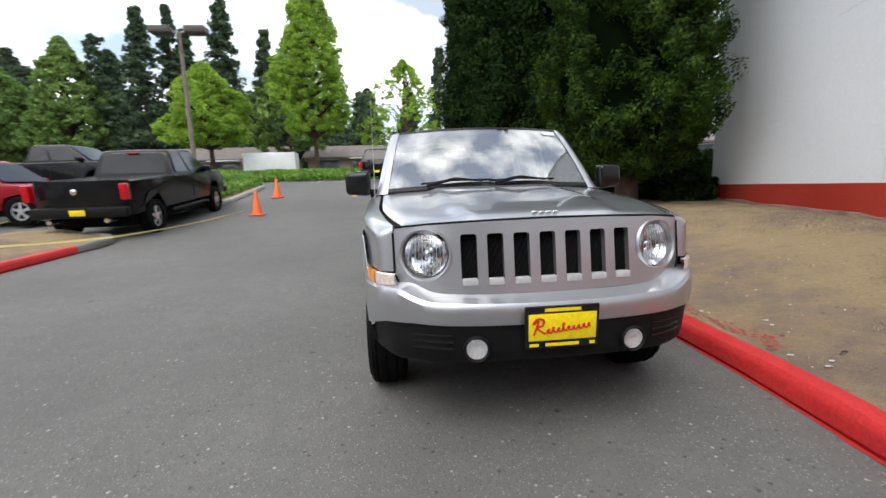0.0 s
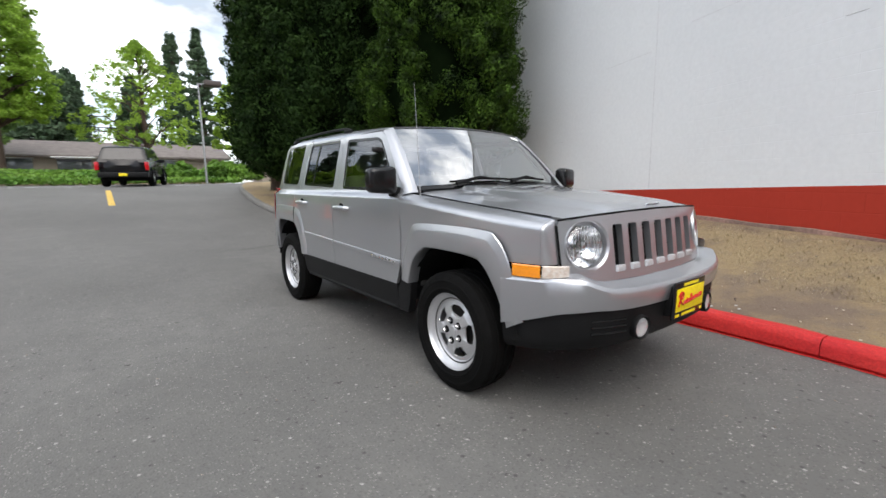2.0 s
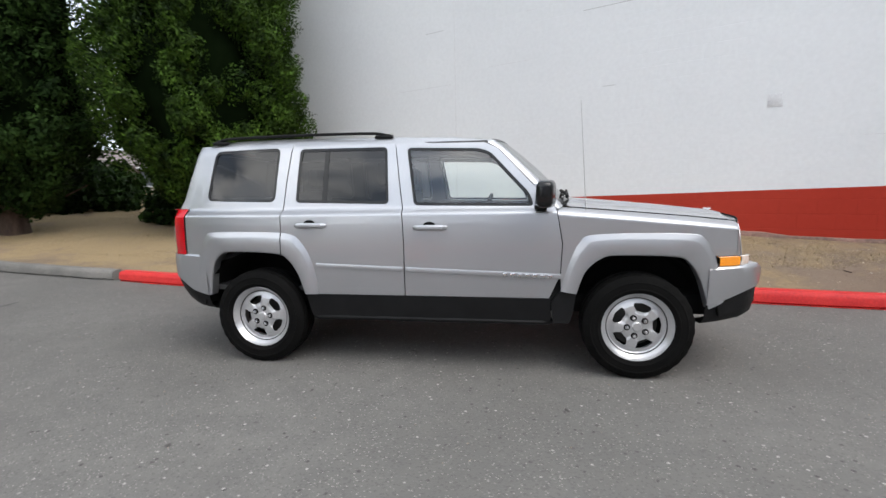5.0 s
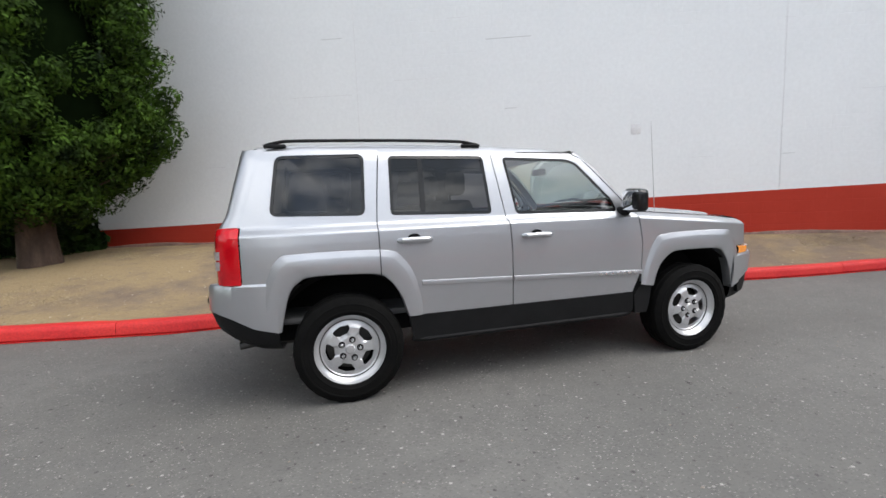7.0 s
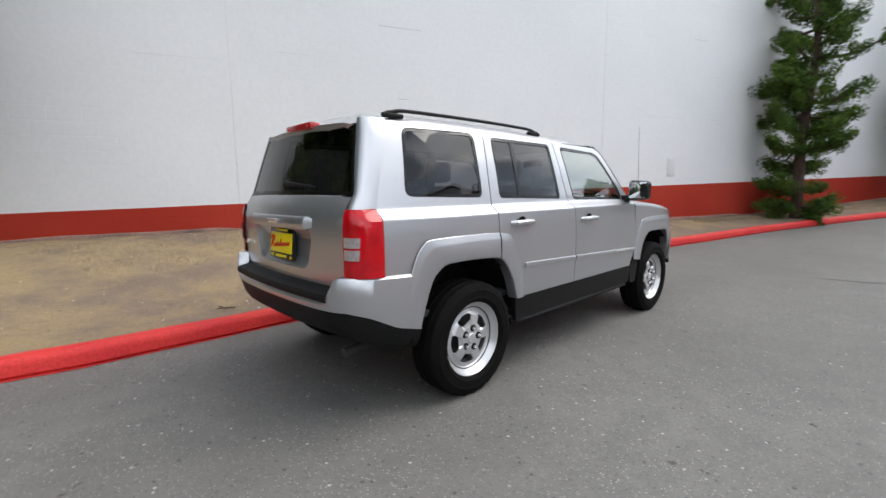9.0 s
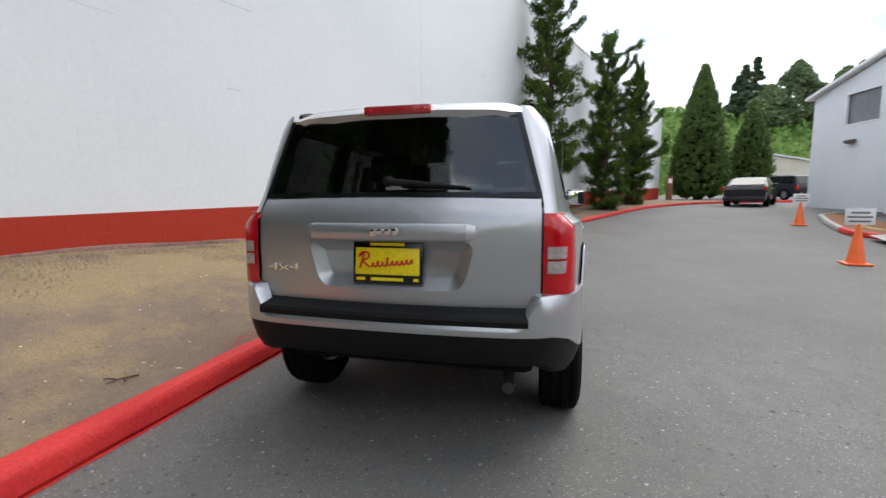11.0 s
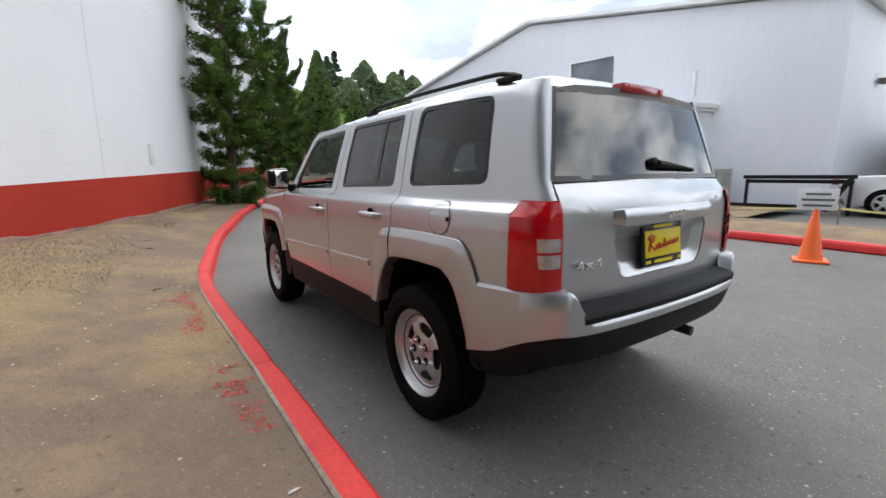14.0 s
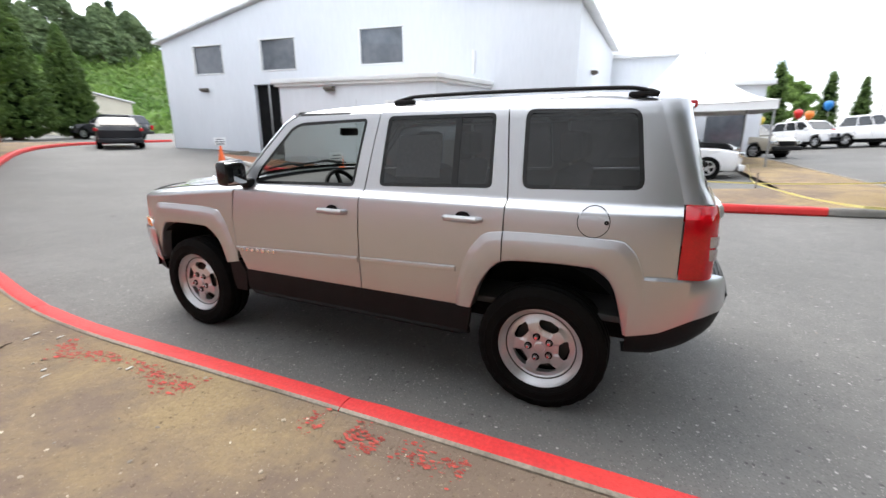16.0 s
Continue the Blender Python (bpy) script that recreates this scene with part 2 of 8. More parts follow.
def asphalt_material():
    """Old grey asphalt: pale stone chips, dark binder, broad worn bands and oil drips."""
    m = bpy.data.materials.new("asphalt")
    m.use_nodes = True
    n, l = m.node_tree.nodes, m.node_tree.links
    b = n["Principled BSDF"]
    b.inputs["Roughness"].default_value, b.inputs["Specular IOR Level"].default_value = 0.74, 0.26
    geo = n.new("ShaderNodeNewGeometry")

    def tex(scale, detail, rough=0.55):
        t = n.new("ShaderNodeTexNoise")
        t.inputs["Scale"].default_value, t.inputs["Detail"].default_value, t.inputs["Roughness"].default_value = scale, detail, rough
        l.new(geo.outputs["Position"], t.inputs["Vector"])
        return t.outputs["Fac"]

    def span(v, a, c, lo, hi):
        r = n.new("ShaderNodeMapRange")
        for key, x in (("From Min", a), ("From Max", c), ("To Min", lo), ("To Max", hi)):
            r.inputs[key].default_value = x
        l.new(v, r.inputs["Value"])
        return r.outputs["Result"]

    def times(a, c):
        x = n.new("ShaderNodeMath")
        x.operation = "MULTIPLY"
        l.new(a, x.inputs[0])
        l.new(c, x.inputs[1])
        return x.outputs["Value"]

    def mix(fac, a, c):
        x = n.new("ShaderNodeMix")
        x.data_type = "RGBA"
        l.new(fac, x.inputs["Factor"])
        for key, v in (("A", a), ("B", c)):
            if isinstance(v, tuple):
                x.inputs[key].default_value = (*v, 1)
            else:
                l.new(v, x.inputs[key])
        return x.outputs["Result"]

    base = mix(span(tex(0.45, 6, 0.6), 0.35, 0.65, 0, 1), (0.118, 0.114, 0.107), (0.158, 0.153, 0.144))
    base = mix(span(tex(5.0, 5, 0.6), 0.4, 0.65, 0, 0.55), base, (0.115, 0.112, 0.107))
    v = n.new("ShaderNodeTexVoronoi")
    v.inputs["Scale"].default_value = 95
    l.new(geo.outputs["Position"], v.inputs["Vector"])
    grain = n.new("ShaderNodeSeparateColor")
    l.new(v.outputs["Color"], grain.inputs["Color"])
    pale = times(span(grain.outputs["Red"], 0.80, 0.95, 0, 1), span(v.outputs["Distance"], 0.25, 0.5, 1, 0))
    dark = span(grain.outputs["Green"], 0.25, 0.05, 0, 0.32)
    col = mix(dark, base, (0.06, 0.058, 0.055))
    col = mix(times(pale, span(tex(1.2, 3), 0.3, 0.7, 0.2, 0.7)), col, (0.42, 0.40, 0.37))
    big = n.new("ShaderNodeTexVoronoi")
    big.inputs["Scale"].default_value = 34
    l.new(geo.outputs["Position"], big.inputs["Vector"])
    pick = n.new("ShaderNodeSeparateColor")
    l.new(big.outputs["Color"], pick.inputs["Color"])
    col = mix(times(span(pick.outputs["Red"], 0.955, 0.97, 0, 0.8), span(big.outputs["Distance"], 0.20, 0.34, 1, 0)), col, (0.40, 0.385, 0.36))
    col = mix(times(span(pick.outputs["Green"], 0.955, 0.97, 0, 0.8), span(big.outputs["Distance"], 0.25, 0.42, 1, 0)), col, (0.055, 0.053, 0.05))
    drip = n.new("ShaderNodeTexVoronoi")
    drip.inputs["Scale"].default_value = 1.7
    warp = n.new("ShaderNodeVectorMath")
    warp.operation = "MULTIPLY_ADD"
    wt = n.new("ShaderNodeTexNoise")
    wt.inputs["Scale"].default_value = 9
    l.new(geo.outputs["Position"], wt.inputs["Vector"])
    l.new(wt.outputs["Color"], warp.inputs[0])
    warp.inputs[1].default_value = (0.22, 0.22, 0.22)
    l.new(geo.outputs["Position"], warp.inputs[2])
    l.new(warp.outputs["Vector"], drip.inputs["Vector"])
    col = mix(span(drip.outputs["Distance"], 0.055, 0.025, 0, 0.8), col, (0.035, 0.033, 0.03))
    l.new(col, b.inputs["Base Color"])
    bn = n.new("ShaderNodeBump")
    bn.inputs["Strength"].default_value, bn.inputs["Distance"].default_value = 0.45, 0.005
    l.new(v.outputs["Distance"], bn.inputs["Height"])
    l.new(bn.outputs["Normal"], b.inputs["Normal"])
    return m


M_ASPHALT = asphalt_material()
M_PATCH = material("asphalt_stain", (0.05, 0.048, 0.045), 0.8, 0, (0.075, 0.072, 0.07), 5, 140, 0.3, 0.4, 200)
M_RED = material("red_kerb_paint", (0.52, 0.022, 0.024), 0.55, 0, (0.62, 0.035, 0.032), 3, 60, 0.14, 0.35, 70, spec=0.35)
M_CONC = material("concrete", (0.33, 0.32, 0.30), 0.85, 0, (0.42, 0.41, 0.385), 2.5, 70, 0.16, 0.4, 110, spec=0.3)
M_WHITE_SIDING = material("white_siding", (0.66, 0.68, 0.72), 0.6, 0, (0.70, 0.72, 0.76), 0.5, 12, 0.03, 0.08, 30, stretch=(1, 1, 0.15))
M_TRIM = material("white_trim", (0.72, 0.72, 0.72), 0.5, 0, (0.78, 0.78, 0.78), 2, 20, 0.04)
M_BLACK = material("black_grained_plastic", (0.0065, 0.0065, 0.007), 0.55, 0, (0.0095, 0.0095, 0.010), 8, 300, 0.15, 0.15, 500, spec=0.18)
# Near-black of real dark parts; also painted shade in openings and recesses.
M_DARK = material("dark_parts_and_painted_shade", (0.005, 0.005, 0.0055), 0.85, 0, (0.009, 0.009, 0.009), 3, spec=0.15)
M_GREYDOOR = material("grey_steel_door", (0.23, 0.235, 0.245), 0.5, 0, (0.26, 0.265, 0.275), 1, 20, 0.05)
M_CONE = material("orange_cone_plastic", (0.85, 0.13, 0.02), 0.45, 0, (0.9, 0.16, 0.03), 5, 30, 0.06)
M_SIGN = material("white_card", (0.75, 0.75, 0.75), 0.6)
M_SIGNTEXT = material("dark_sign_print", (0.12, 0.12, 0.13), 0.6)
M_TAPE = material("yellow_caution_tape", (0.70, 0.62, 0.24), 0.4)
M_BARK = material("bark", (0.045, 0.028, 0.020), 0.95, 0, (0.085, 0.055, 0.040), 9, 50, 0.3, 1.0, 40, stretch=(1, 1, 0.3))
M_BARKCHIP = material("rust_bark_mulch", (0.17, 0.07, 0.035), 0.95, 0, (0.24, 0.11, 0.055), 6, 60, 0.35, 1.0, 50)
# Near-black noise patches paint the shade between tufts into the leaf colour.
M_CEDAR = leafy(material("cedar_leaf_painted_shade", (0.004, 0.011, 0.002), 0.75, 0, (0.060, 0.118, 0.013), 3.2, 9, 0.3, island=0.4, spec=0.15), 0.18)
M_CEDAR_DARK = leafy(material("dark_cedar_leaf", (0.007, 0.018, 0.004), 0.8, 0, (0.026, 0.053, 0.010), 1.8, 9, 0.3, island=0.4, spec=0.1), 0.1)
# Lighter, greyer green: distance haze painted into the leaves.
M_RIDGE = leafy(material("hazed_ridge_leaf", (0.12, 0.175, 0.085), 0.75, 0, (0.19, 0.255, 0.12), 0.3, 5, 0.2, island=0.35), 0.25)
M_WALLFIR = leafy(material("wall_juniper_needle", (0.026, 0.055, 0.010), 0.75, 0, (0.105, 0.175, 0.028), 1.6, 9, 0.25, island=0.4, spec=0.2), 0.2)
# Near-black filler: shade inside the crown painted as a solid body.
M_CEDAR_CORE = material("crown_core_painted_shade", (0.003, 0.006, 0.002), 1.0, 0, (0.006, 0.011, 0.004), 3, spec=0.0)
M_FIR = leafy(material("fir_needle", (0.040, 0.078, 0.038), 0.75, 0, (0.080, 0.125, 0.060), 0.5, 12, 0.2, island=0.4), 0.2)
M_CYPRESS = leafy(material("cypress_leaf", (0.052, 0.100, 0.016), 0.7, 0, (0.090, 0.150, 0.024), 1.2, 12, 0.2, island=0.3), 0.2)
M_LIME = leafy(material("maple_leaf", (0.215, 0.345, 0.036), 0.6, 0, (0.33, 0.49, 0.062), 0.5, 8, 0.2, island=0.3), 0.45)
M_IVY = leafy(material("ivy_leaf", (0.085, 0.20, 0.022), 0.6, 0, (0.19, 0.33, 0.045), 0.6, 10, 0.25, island=0.4), 0.3)
M_HILL = leafy(material("hillside_scrub", (0.10, 0.19, 0.04), 0.8, 0, (0.20, 0.30, 0.075), 0.12, 3, 0.25, island=0.3), 0.3)
M_ROOF = material("brown_shingle", (0.13, 0.11, 0.10), 0.9, 0, (0.18, 0.155, 0.14), 2, 40, 0.2)
M_HOUSE = material("tan_house_wall", (0.30, 0.25, 0.20), 0.8, 0, (0.36, 0.30, 0.24), 1.5, 20, 0.1)
M_STEEL = material("grey_steel", (0.30, 0.30, 0.30), 0.45, 0.6, (0.36, 0.36, 0.36), 5, 50, 0.1)
M_POLE = material("weathered_wood_pole", (0.16, 0.13, 0.11), 0.9, 0, (0.22, 0.18, 0.15), 3, 50, 0.2, 0.5, 60)
M_TENT = material("white_tent_fabric", (0.80, 0.80, 0.80), 0.7, 0, (0.84, 0.84, 0.84), 1, 20, 0.03)
G_WINDOW = material("dark_window", (0.10, 0.11, 0.125), 0.06, 0, (0.15, 0.16, 0.18), 1.0, 4, 0.1, spec=0.8)


def block_wall_material(name, one, two, low, high):
    """Painted blockwork: courses and a few joints show through the paint."""
    m = material(name, one, 0.85, 0, two, 0.35, 18, 0.03, 0.0, spec=0.1)
    nt = m.node_tree
    n, l = nt.nodes, nt.links
    b = n["Principled BSDF"]
    tc, mp = n.new("ShaderNodeTexCoord"), n.new("ShaderNodeMapping")
    br = n.new("ShaderNodeTexBrick")
    br.inputs["Scale"].default_value = 1.0
    br.inputs["Brick Width"].default_value, br.inputs["Row Height"].default_value = 0.406, 0.203
    br.inputs["Mortar Size"].default_value, br.inputs["Mortar Smooth"].default_value = 0.006, 0.8
    br.inputs["Color1"].default_value, br.inputs["Color2"].default_value, br.inputs["Mortar"].default_value = (1, 1, 1, 1), (0.985, 0.985, 0.985, 1), (0.0, 0.0, 0.0, 1)
    l.new(tc.outputs["Object"], mp.inputs["Vector"])
    mp.inputs["Rotation"].default_value = (radians(90), 0, 0)
    l.new(mp.outputs["Vector"], br.inputs["Vector"])
    where = n.new("ShaderNodeTexNoise")
    where.inputs["Scale"].default_value, where.inputs["Detail"].default_value = 0.55, 3
    l.new(tc.outputs["Object"], where.inputs["Vector"])
    rng = n.new("ShaderNodeMapRange")
    rng.inputs["From Min"].default_value, rng.inputs["From Max"].default_value = 0.45, 0.7
    rng.inputs["To Min"].default_value, rng.inputs["To Max"].default_value = low, high
    l.new(where.outputs["Fac"], rng.inputs["Value"])
    bn = n.new("ShaderNodeBump")
    bn.inputs["Distance"].default_value = 0.004
    l.new(rng.outputs["Result"], bn.inputs["Strength"])
    l.new(br.outputs["Color"], bn.inputs["Height"])
    l.new(bn.outputs["Normal"], b.inputs["Normal"])
    return m


M_BLOCK = block_wall_material("white_painted_block", (0.70, 0.712, 0.725), (0.755, 0.765, 0.775), 0.06, 0.7)
M_BAND = block_wall_material("red_painted_blockwork", (0.33, 0.030, 0.018), (0.41, 0.046, 0.028), 0.5, 1.0)


# ---- ground, road, kerbs ----
ROAD_Z = [(-300, 3.0), (-60, 1.6), (-30, 1.0), (-18, 0.70), (-10, 0.22), (-5, 0.02), (-3, 0), (3, 0), (6.5, 0.16), (10, 0.38), (13, 0.70), (16, 0.95), (19.5, 1.15), (25, 1.25), (60, 1.35), (300, 1.6)]
KERB_X = [(-30, -25), (-27.5, -18), (-26.5, -13), (-25, -10), (-22.5, -7.6), (-20, -6.0), (-16.2, -3.9), (-13, -2.25), (-10.4, -0.92), (-8.8, -0.28), (-7.3, 0.15), (-5.9, 0.63), (-4.8, 0.87), (-3.6, 1.09), (-2.4, 1.345), (-1, 1.36), (0, 1.335), (3, 1.35), (5, 1.40), (12, 1.5), (15.5, 1.95), (18, 2.5), (20.3, 3.4), (22.3, 5.0), (24.0, 8.0), (25, 13), (25.5, 40)]
KERB_LINE = KERB_X
KERB_X = [(float(y), float(np.mean([lerp(KERB_LINE, y + d) for d in np.linspace(-0.8, 0.8, 9)]))) for y in np.arange(-29.0, 40.0, 0.4)]
WALL_P, WALL_A = Vector((1.46, -8.3, 0)), 68.46  # a point on the long wall, and its heading


def road_z(y):
    return lerp(ROAD_Z, y)


def wall_x(y):
    return 1.46 + 0.394 * (y + 8.3)


def rough_ground(x, y, size):
    return size * (noise.noise((x * 1.1, y * 1.1, 3.0)) + 0.5 * noise.noise((x * 3.1, y * 3.1, 7.0)))


def grid_mesh(xs, ys, height):
    """A sheet over the lines xs and ys."""
    verts = [(x, y, height(x, y)) for y in ys for x in xs]
    n = len(xs)
    faces = [(j * n + i, j * n + i + 1, (j + 1) * n + i + 1, (j + 1) * n + i) for j in range(len(ys) - 1) for i in range(n - 1)]
    me = bpy.data.meshes.new("sheet")
    me.from_pydata(verts, [], faces)
    return me


ys = sorted({*np.arange(-40, 40.1, 1.0).round(2).tolist(), *[float(v) for v in (-600, -300, -200, -120, -80, -60, -50, 50, 60, 80, 120, 200, 300, 600)]})
xs = [-600, -300, -150, -80, -50, -30, -20, -15, -12, -10, -8, -6, -4, -3, -2, -1, 0, 1, 2, 3, 5, 8, 12, 20, 40, 80, 150, 300, 600]
ground = link_mesh("ground", grid_mesh(xs, ys, lambda x, y: road_z(y)), M_ASPHALT, None)
tagged(ground, "worn grey asphalt driveway and car park, gently rising", "ground", kind="structure")


def dirt_edge(y):
    return wall_x(y) - 0.004 if y < 6.4 else min(40.0, 7.2 + (y - 6.4) * 12)


def dirt_sheet():
    verts, faces, n = [], [], 14
    rows = [y for y in np.arange(-26, 24.01, 0.25)]
    for y in rows:
        a, b = lerp(KERB_X, y) + 0.15, dirt_edge(y)
        b = max(b, a + 0.3)
        za = road_z(y) + 0.125
        zb = max(za + 0.05, lerp([(-26, 1.05), (-12, 0.46), (-8, 0.42), (-5, 0.45), (-3, 0.52), (0, 0.6), (4, 0.52), (6, 0.5), (12, 0.95), (24, 1.55)], y))
        for k in range(n):
            f = k / (n - 1)
            x = a + (b - a) * f ** 1.3
            z = za + (zb - za) * smooth01(min(1.0, (x - a) / max(0.6, min(3.6, b - a)))) + (rough_ground(x, y, 0.022) if 0 < k < n - 1 else 0)
            verts.append((x, y, z))
    for j in range(len(rows) - 1):
        for k in range(n - 1):
            faces.append((j * n + k, j * n + k + 1, (j + 1) * n + k + 1, (j + 1) * n + k))
    me = bpy.data.meshes.new("dirt")
    me.from_pydata(verts, [], faces)
    return me


def dirt_material():
    """Bare earth with straw-coloured grass in uneven patches and red overspray is left to other things."""
    m = bpy.data.materials.new("dry_verge")
    m.use_nodes = True
    n, l = m.node_tree.nodes, m.node_tree.links
    b = n["Principled BSDF"]
    b.inputs["Roughness"].default_value, b.inputs["Specular IOR Level"].default_value = 0.95, 0.1
    geo = n.new("ShaderNodeNewGeometry")

    def tex(scale, detail, rough=0.55, stretch=None):
        t = n.new("ShaderNodeTexNoise")
        t.inputs["Scale"].default_value, t.inputs["Detail"].default_value, t.inputs["Roughness"].default_value = scale, detail, rough
        l.new(geo.outputs["Position"], t.inputs["Vector"])
        return t.outputs["Fac"]

    def mix(fac, a, c):
        x = n.new("ShaderNodeMix")
        x.data_type = "RGBA"
        l.new(fac, x.inputs["Factor"])
        for key, v in (("A", a), ("B", c)):
            if isinstance(v, tuple):
                x.inputs[key].default_value = (*v, 1)
            else:
                l.new(v, x.inputs[key])
        return x.outputs["Result"]

    def band(fac, lo, hi):
        r = n.new("ShaderNodeMapRange")
        r.inputs["From Min"].default_value, r.inputs["From Max"].default_value = lo, hi
        l.new(fac, r.inputs["Value"])
        return r.outputs["Result"]

    soil = mix(tex(2.2, 6), (0.158, 0.117, 0.089), (0.236, 0.181, 0.139))
    straw = mix(tex(38, 4, 0.7), (0.190, 0.138, 0.078), (0.41, 0.312, 0.182))
    where = n.new("ShaderNodeSeparateXYZ")
    l.new(geo.outputs["Position"], where.inputs["Vector"])
    spread = n.new("ShaderNodeMath")
    spread.operation = "MULTIPLY_ADD"
    l.new(band(where.outputs["Y"], 2.0, 6.0), spread.inputs[0])
    spread.inputs[1].default_value = 0.10
    l.new(tex(0.9, 8, 0.70), spread.inputs[2])
    spread2 = n.new("ShaderNodeMath")
    spread2.operation = "MULTIPLY_ADD"
    l.new(band(where.outputs["X"], 1.7, 3.6), spread2.inputs[0])
    spread2.inputs[1].default_value = 0.10
    l.new(spread.outputs["Value"], spread2.inputs[2])
    patch = band(spread2.outputs["Value"], 0.47, 0.64)
    col = mix(patch, soil, straw)
    crumbs = band(tex(75, 2), 0.64, 0.70)
    col = mix(crumbs, col, (0.31, 0.25, 0.18))
    dark = band(tex(22, 4, 0.7), 0.60, 0.75)
    col = mix(dark, col, (0.095, 0.066, 0.042))
    l.new(col, b.inputs["Base Color"])
    bn = n.new("ShaderNodeBump")
    bn.inputs["Strength"].default_value, bn.inputs["Distance"].default_value = 0.9, 0.02
    l.new(tex(40, 5, 0.7), bn.inputs["Height"])
    l.new(bn.outputs["Normal"], b.inputs["Normal"])
    return m


M_VERGE = dirt_material()
verge = link_mesh("verge", dirt_sheet(), M_VERGE, None)
tagged(verge, "sloping verge of bare dirt and dry straw-coloured grass", "verge", kind="structure")


def resample(points, step):
    """Even steps along a line through points."""
    pts = [Vector(p) for p in points]
    far = [0.0]
    for a, b in zip(pts, pts[1:]):
        far.append(far[-1] + (b - a).length)
    out = []
    for k in range(int(far[-1] / step) + 1):
        d = k * step
        i = max(j for j in range(len(far)) if far[j] <= d + 1e-9)
        i = min(i, len(pts) - 2)
        f = (d - far[i]) / max(1e-9, far[i + 1] - far[i])
        out.append(pts[i].lerp(pts[i + 1], f))
    return out


KERB_SECTION = [(0.016, -0.06), (0.014, 0.010), (-0.006, 0.026), (0.0, 0.09), (0.008, 0.118), (0.03, 0.140), (0.095, 0.145), (0.135, 0.143), (0.150, 0.132), (0.155, 0.10), (0.155, -0.06)]


M_KERBBACK = material("dusty_kerb_back", (0.22, 0.19, 0.15), 0.95, 0, (0.32, 0.28, 0.23), 5, 50, 0.25, 0.6, 60)


def kerb_stone(points, seed):
    """A length of kerb with rounded shoulders; its back is to the left of the line."""
    rng = random.Random(seed)
    bm = bmesh.new()
    rings = []
    for k, p in enumerate(points):
        way = (points[min(k + 1, len(points) - 1)] - points[max(k - 1, 0)])
        way.z = 0
        way.normalize()
        back = Vector((way.y, -way.x, 0))
        end = 0.006 if k in (0, len(points) - 1) else 0.0
        ring = []
        for o, h in KERB_SECTION:
            wob = 0.006 * noise.noise((p.x * 2.3 + o * 20, p.y * 2.3, h * 9)) if h > 0 else 0
            ring.append(bm.verts.new(p + back * (o + wob + (end if o < 0.05 else -end)) + Vector((0, 0, h + wob - (end if h > 0.1 else 0)))))
        rings.append(ring)
    for a, b in zip(rings, rings[1:]):
        for i in range(len(KERB_SECTION) - 1):
            f = bm.faces.new((a[i], b[i], b[i + 1], a[i + 1]))
            f.material_index = 1 if KERB_SECTION[i][0] > 0.12 else 0
    bm.faces.new(rings[0])
    bm.faces.new(rings[-1][::-1])
    bmesh.ops.recalc_face_normals(bm, faces=bm.faces)
    return bm


def kerb(name, label, points, length, paint, back_left=True):
    """A line of kerb stones; paint(p) gives each its material."""
    root = thing(name, label, "kerb", kind="structure")
    pts = resample(points, 0.2)
    n = round(length / 0.2)
    for k in range(0, len(pts) - 1, n):
        some = pts[k : k + n + 1]
        if len(some) > 1:
            gap = [Vector(p) for p in some]
            d0, d1 = (gap[1] - gap[0]).normalized(), (gap[-1] - gap[-2]).normalized()
            gap[0], gap[-1] = gap[0] + d0 * 0.003, gap[-1] - d1 * 0.003
            mat_k = paint(gap[len(gap) // 2])
            part("kerb_stone", kerb_stone(gap, k), [mat_k, M_KERBBACK], root)
    return root


right_line = [(lerp(KERB_X, y), y, road_z(y)) for y in np.arange(25.0, -27.6, -0.4)]
right_line = [(x, y, z) for x, y, z in right_line]
M_KERBOLD = material("old_grey_kerb", (0.15, 0.145, 0.135), 0.9, 0, (0.21, 0.20, 0.185), 2.5, 60, 0.2, 0.5, 90, spec=0.2)
M_RED_WORN = material("worn_red_kerb_paint", (0.50, 0.022, 0.024), 0.6, 0, (0.58, 0.035, 0.03), 3, 50, 0.18, 0.4, 60, spec=0.3)
right_dense = resample([(x, y, z) for x, y, z in right_line][::-1], 0.05)
kerb("kerb_right", "long red-painted concrete kerb curving along the dirt verge", [p for p in right_dense if p[1] <= 4.95], 3.0, lambda p: M_RED_WORN)
kerb("kerb_right_far", "old grey unpainted kerb running on under the cedars", [p for p in right_dense if p[1] >= 4.95], 3.0, lambda p: M_KERBOLD)
def overspray(line, seed):
    """Red paint that ran over the foot of the kerb onto the asphalt."""
    bm = bmesh.new()
    prev = None
    for k, (x, y, z) in enumerate(line):
        w = 0.018 + 0.016 * noise.noise((y * 2.1, seed, 0)) + 0.010 * noise.noise((y * 9.0, seed, 3))
        row = [bm.verts.new((x + 0.01, y, z + 0.0045)), bm.verts.new((x - max(0.004, w), y, z + 0.004))]
        if prev:
            bm.faces.new((prev[0], row[0], row[1], prev[1]))
        prev = row
    bmesh.ops.recalc_face_normals(bm, faces=bm.faces)
    return tagged(part("paint_overspray", bm, M_RED_WORN, None), "ragged edge of red paint along the foot of the kerb", "stain", kind="structure")


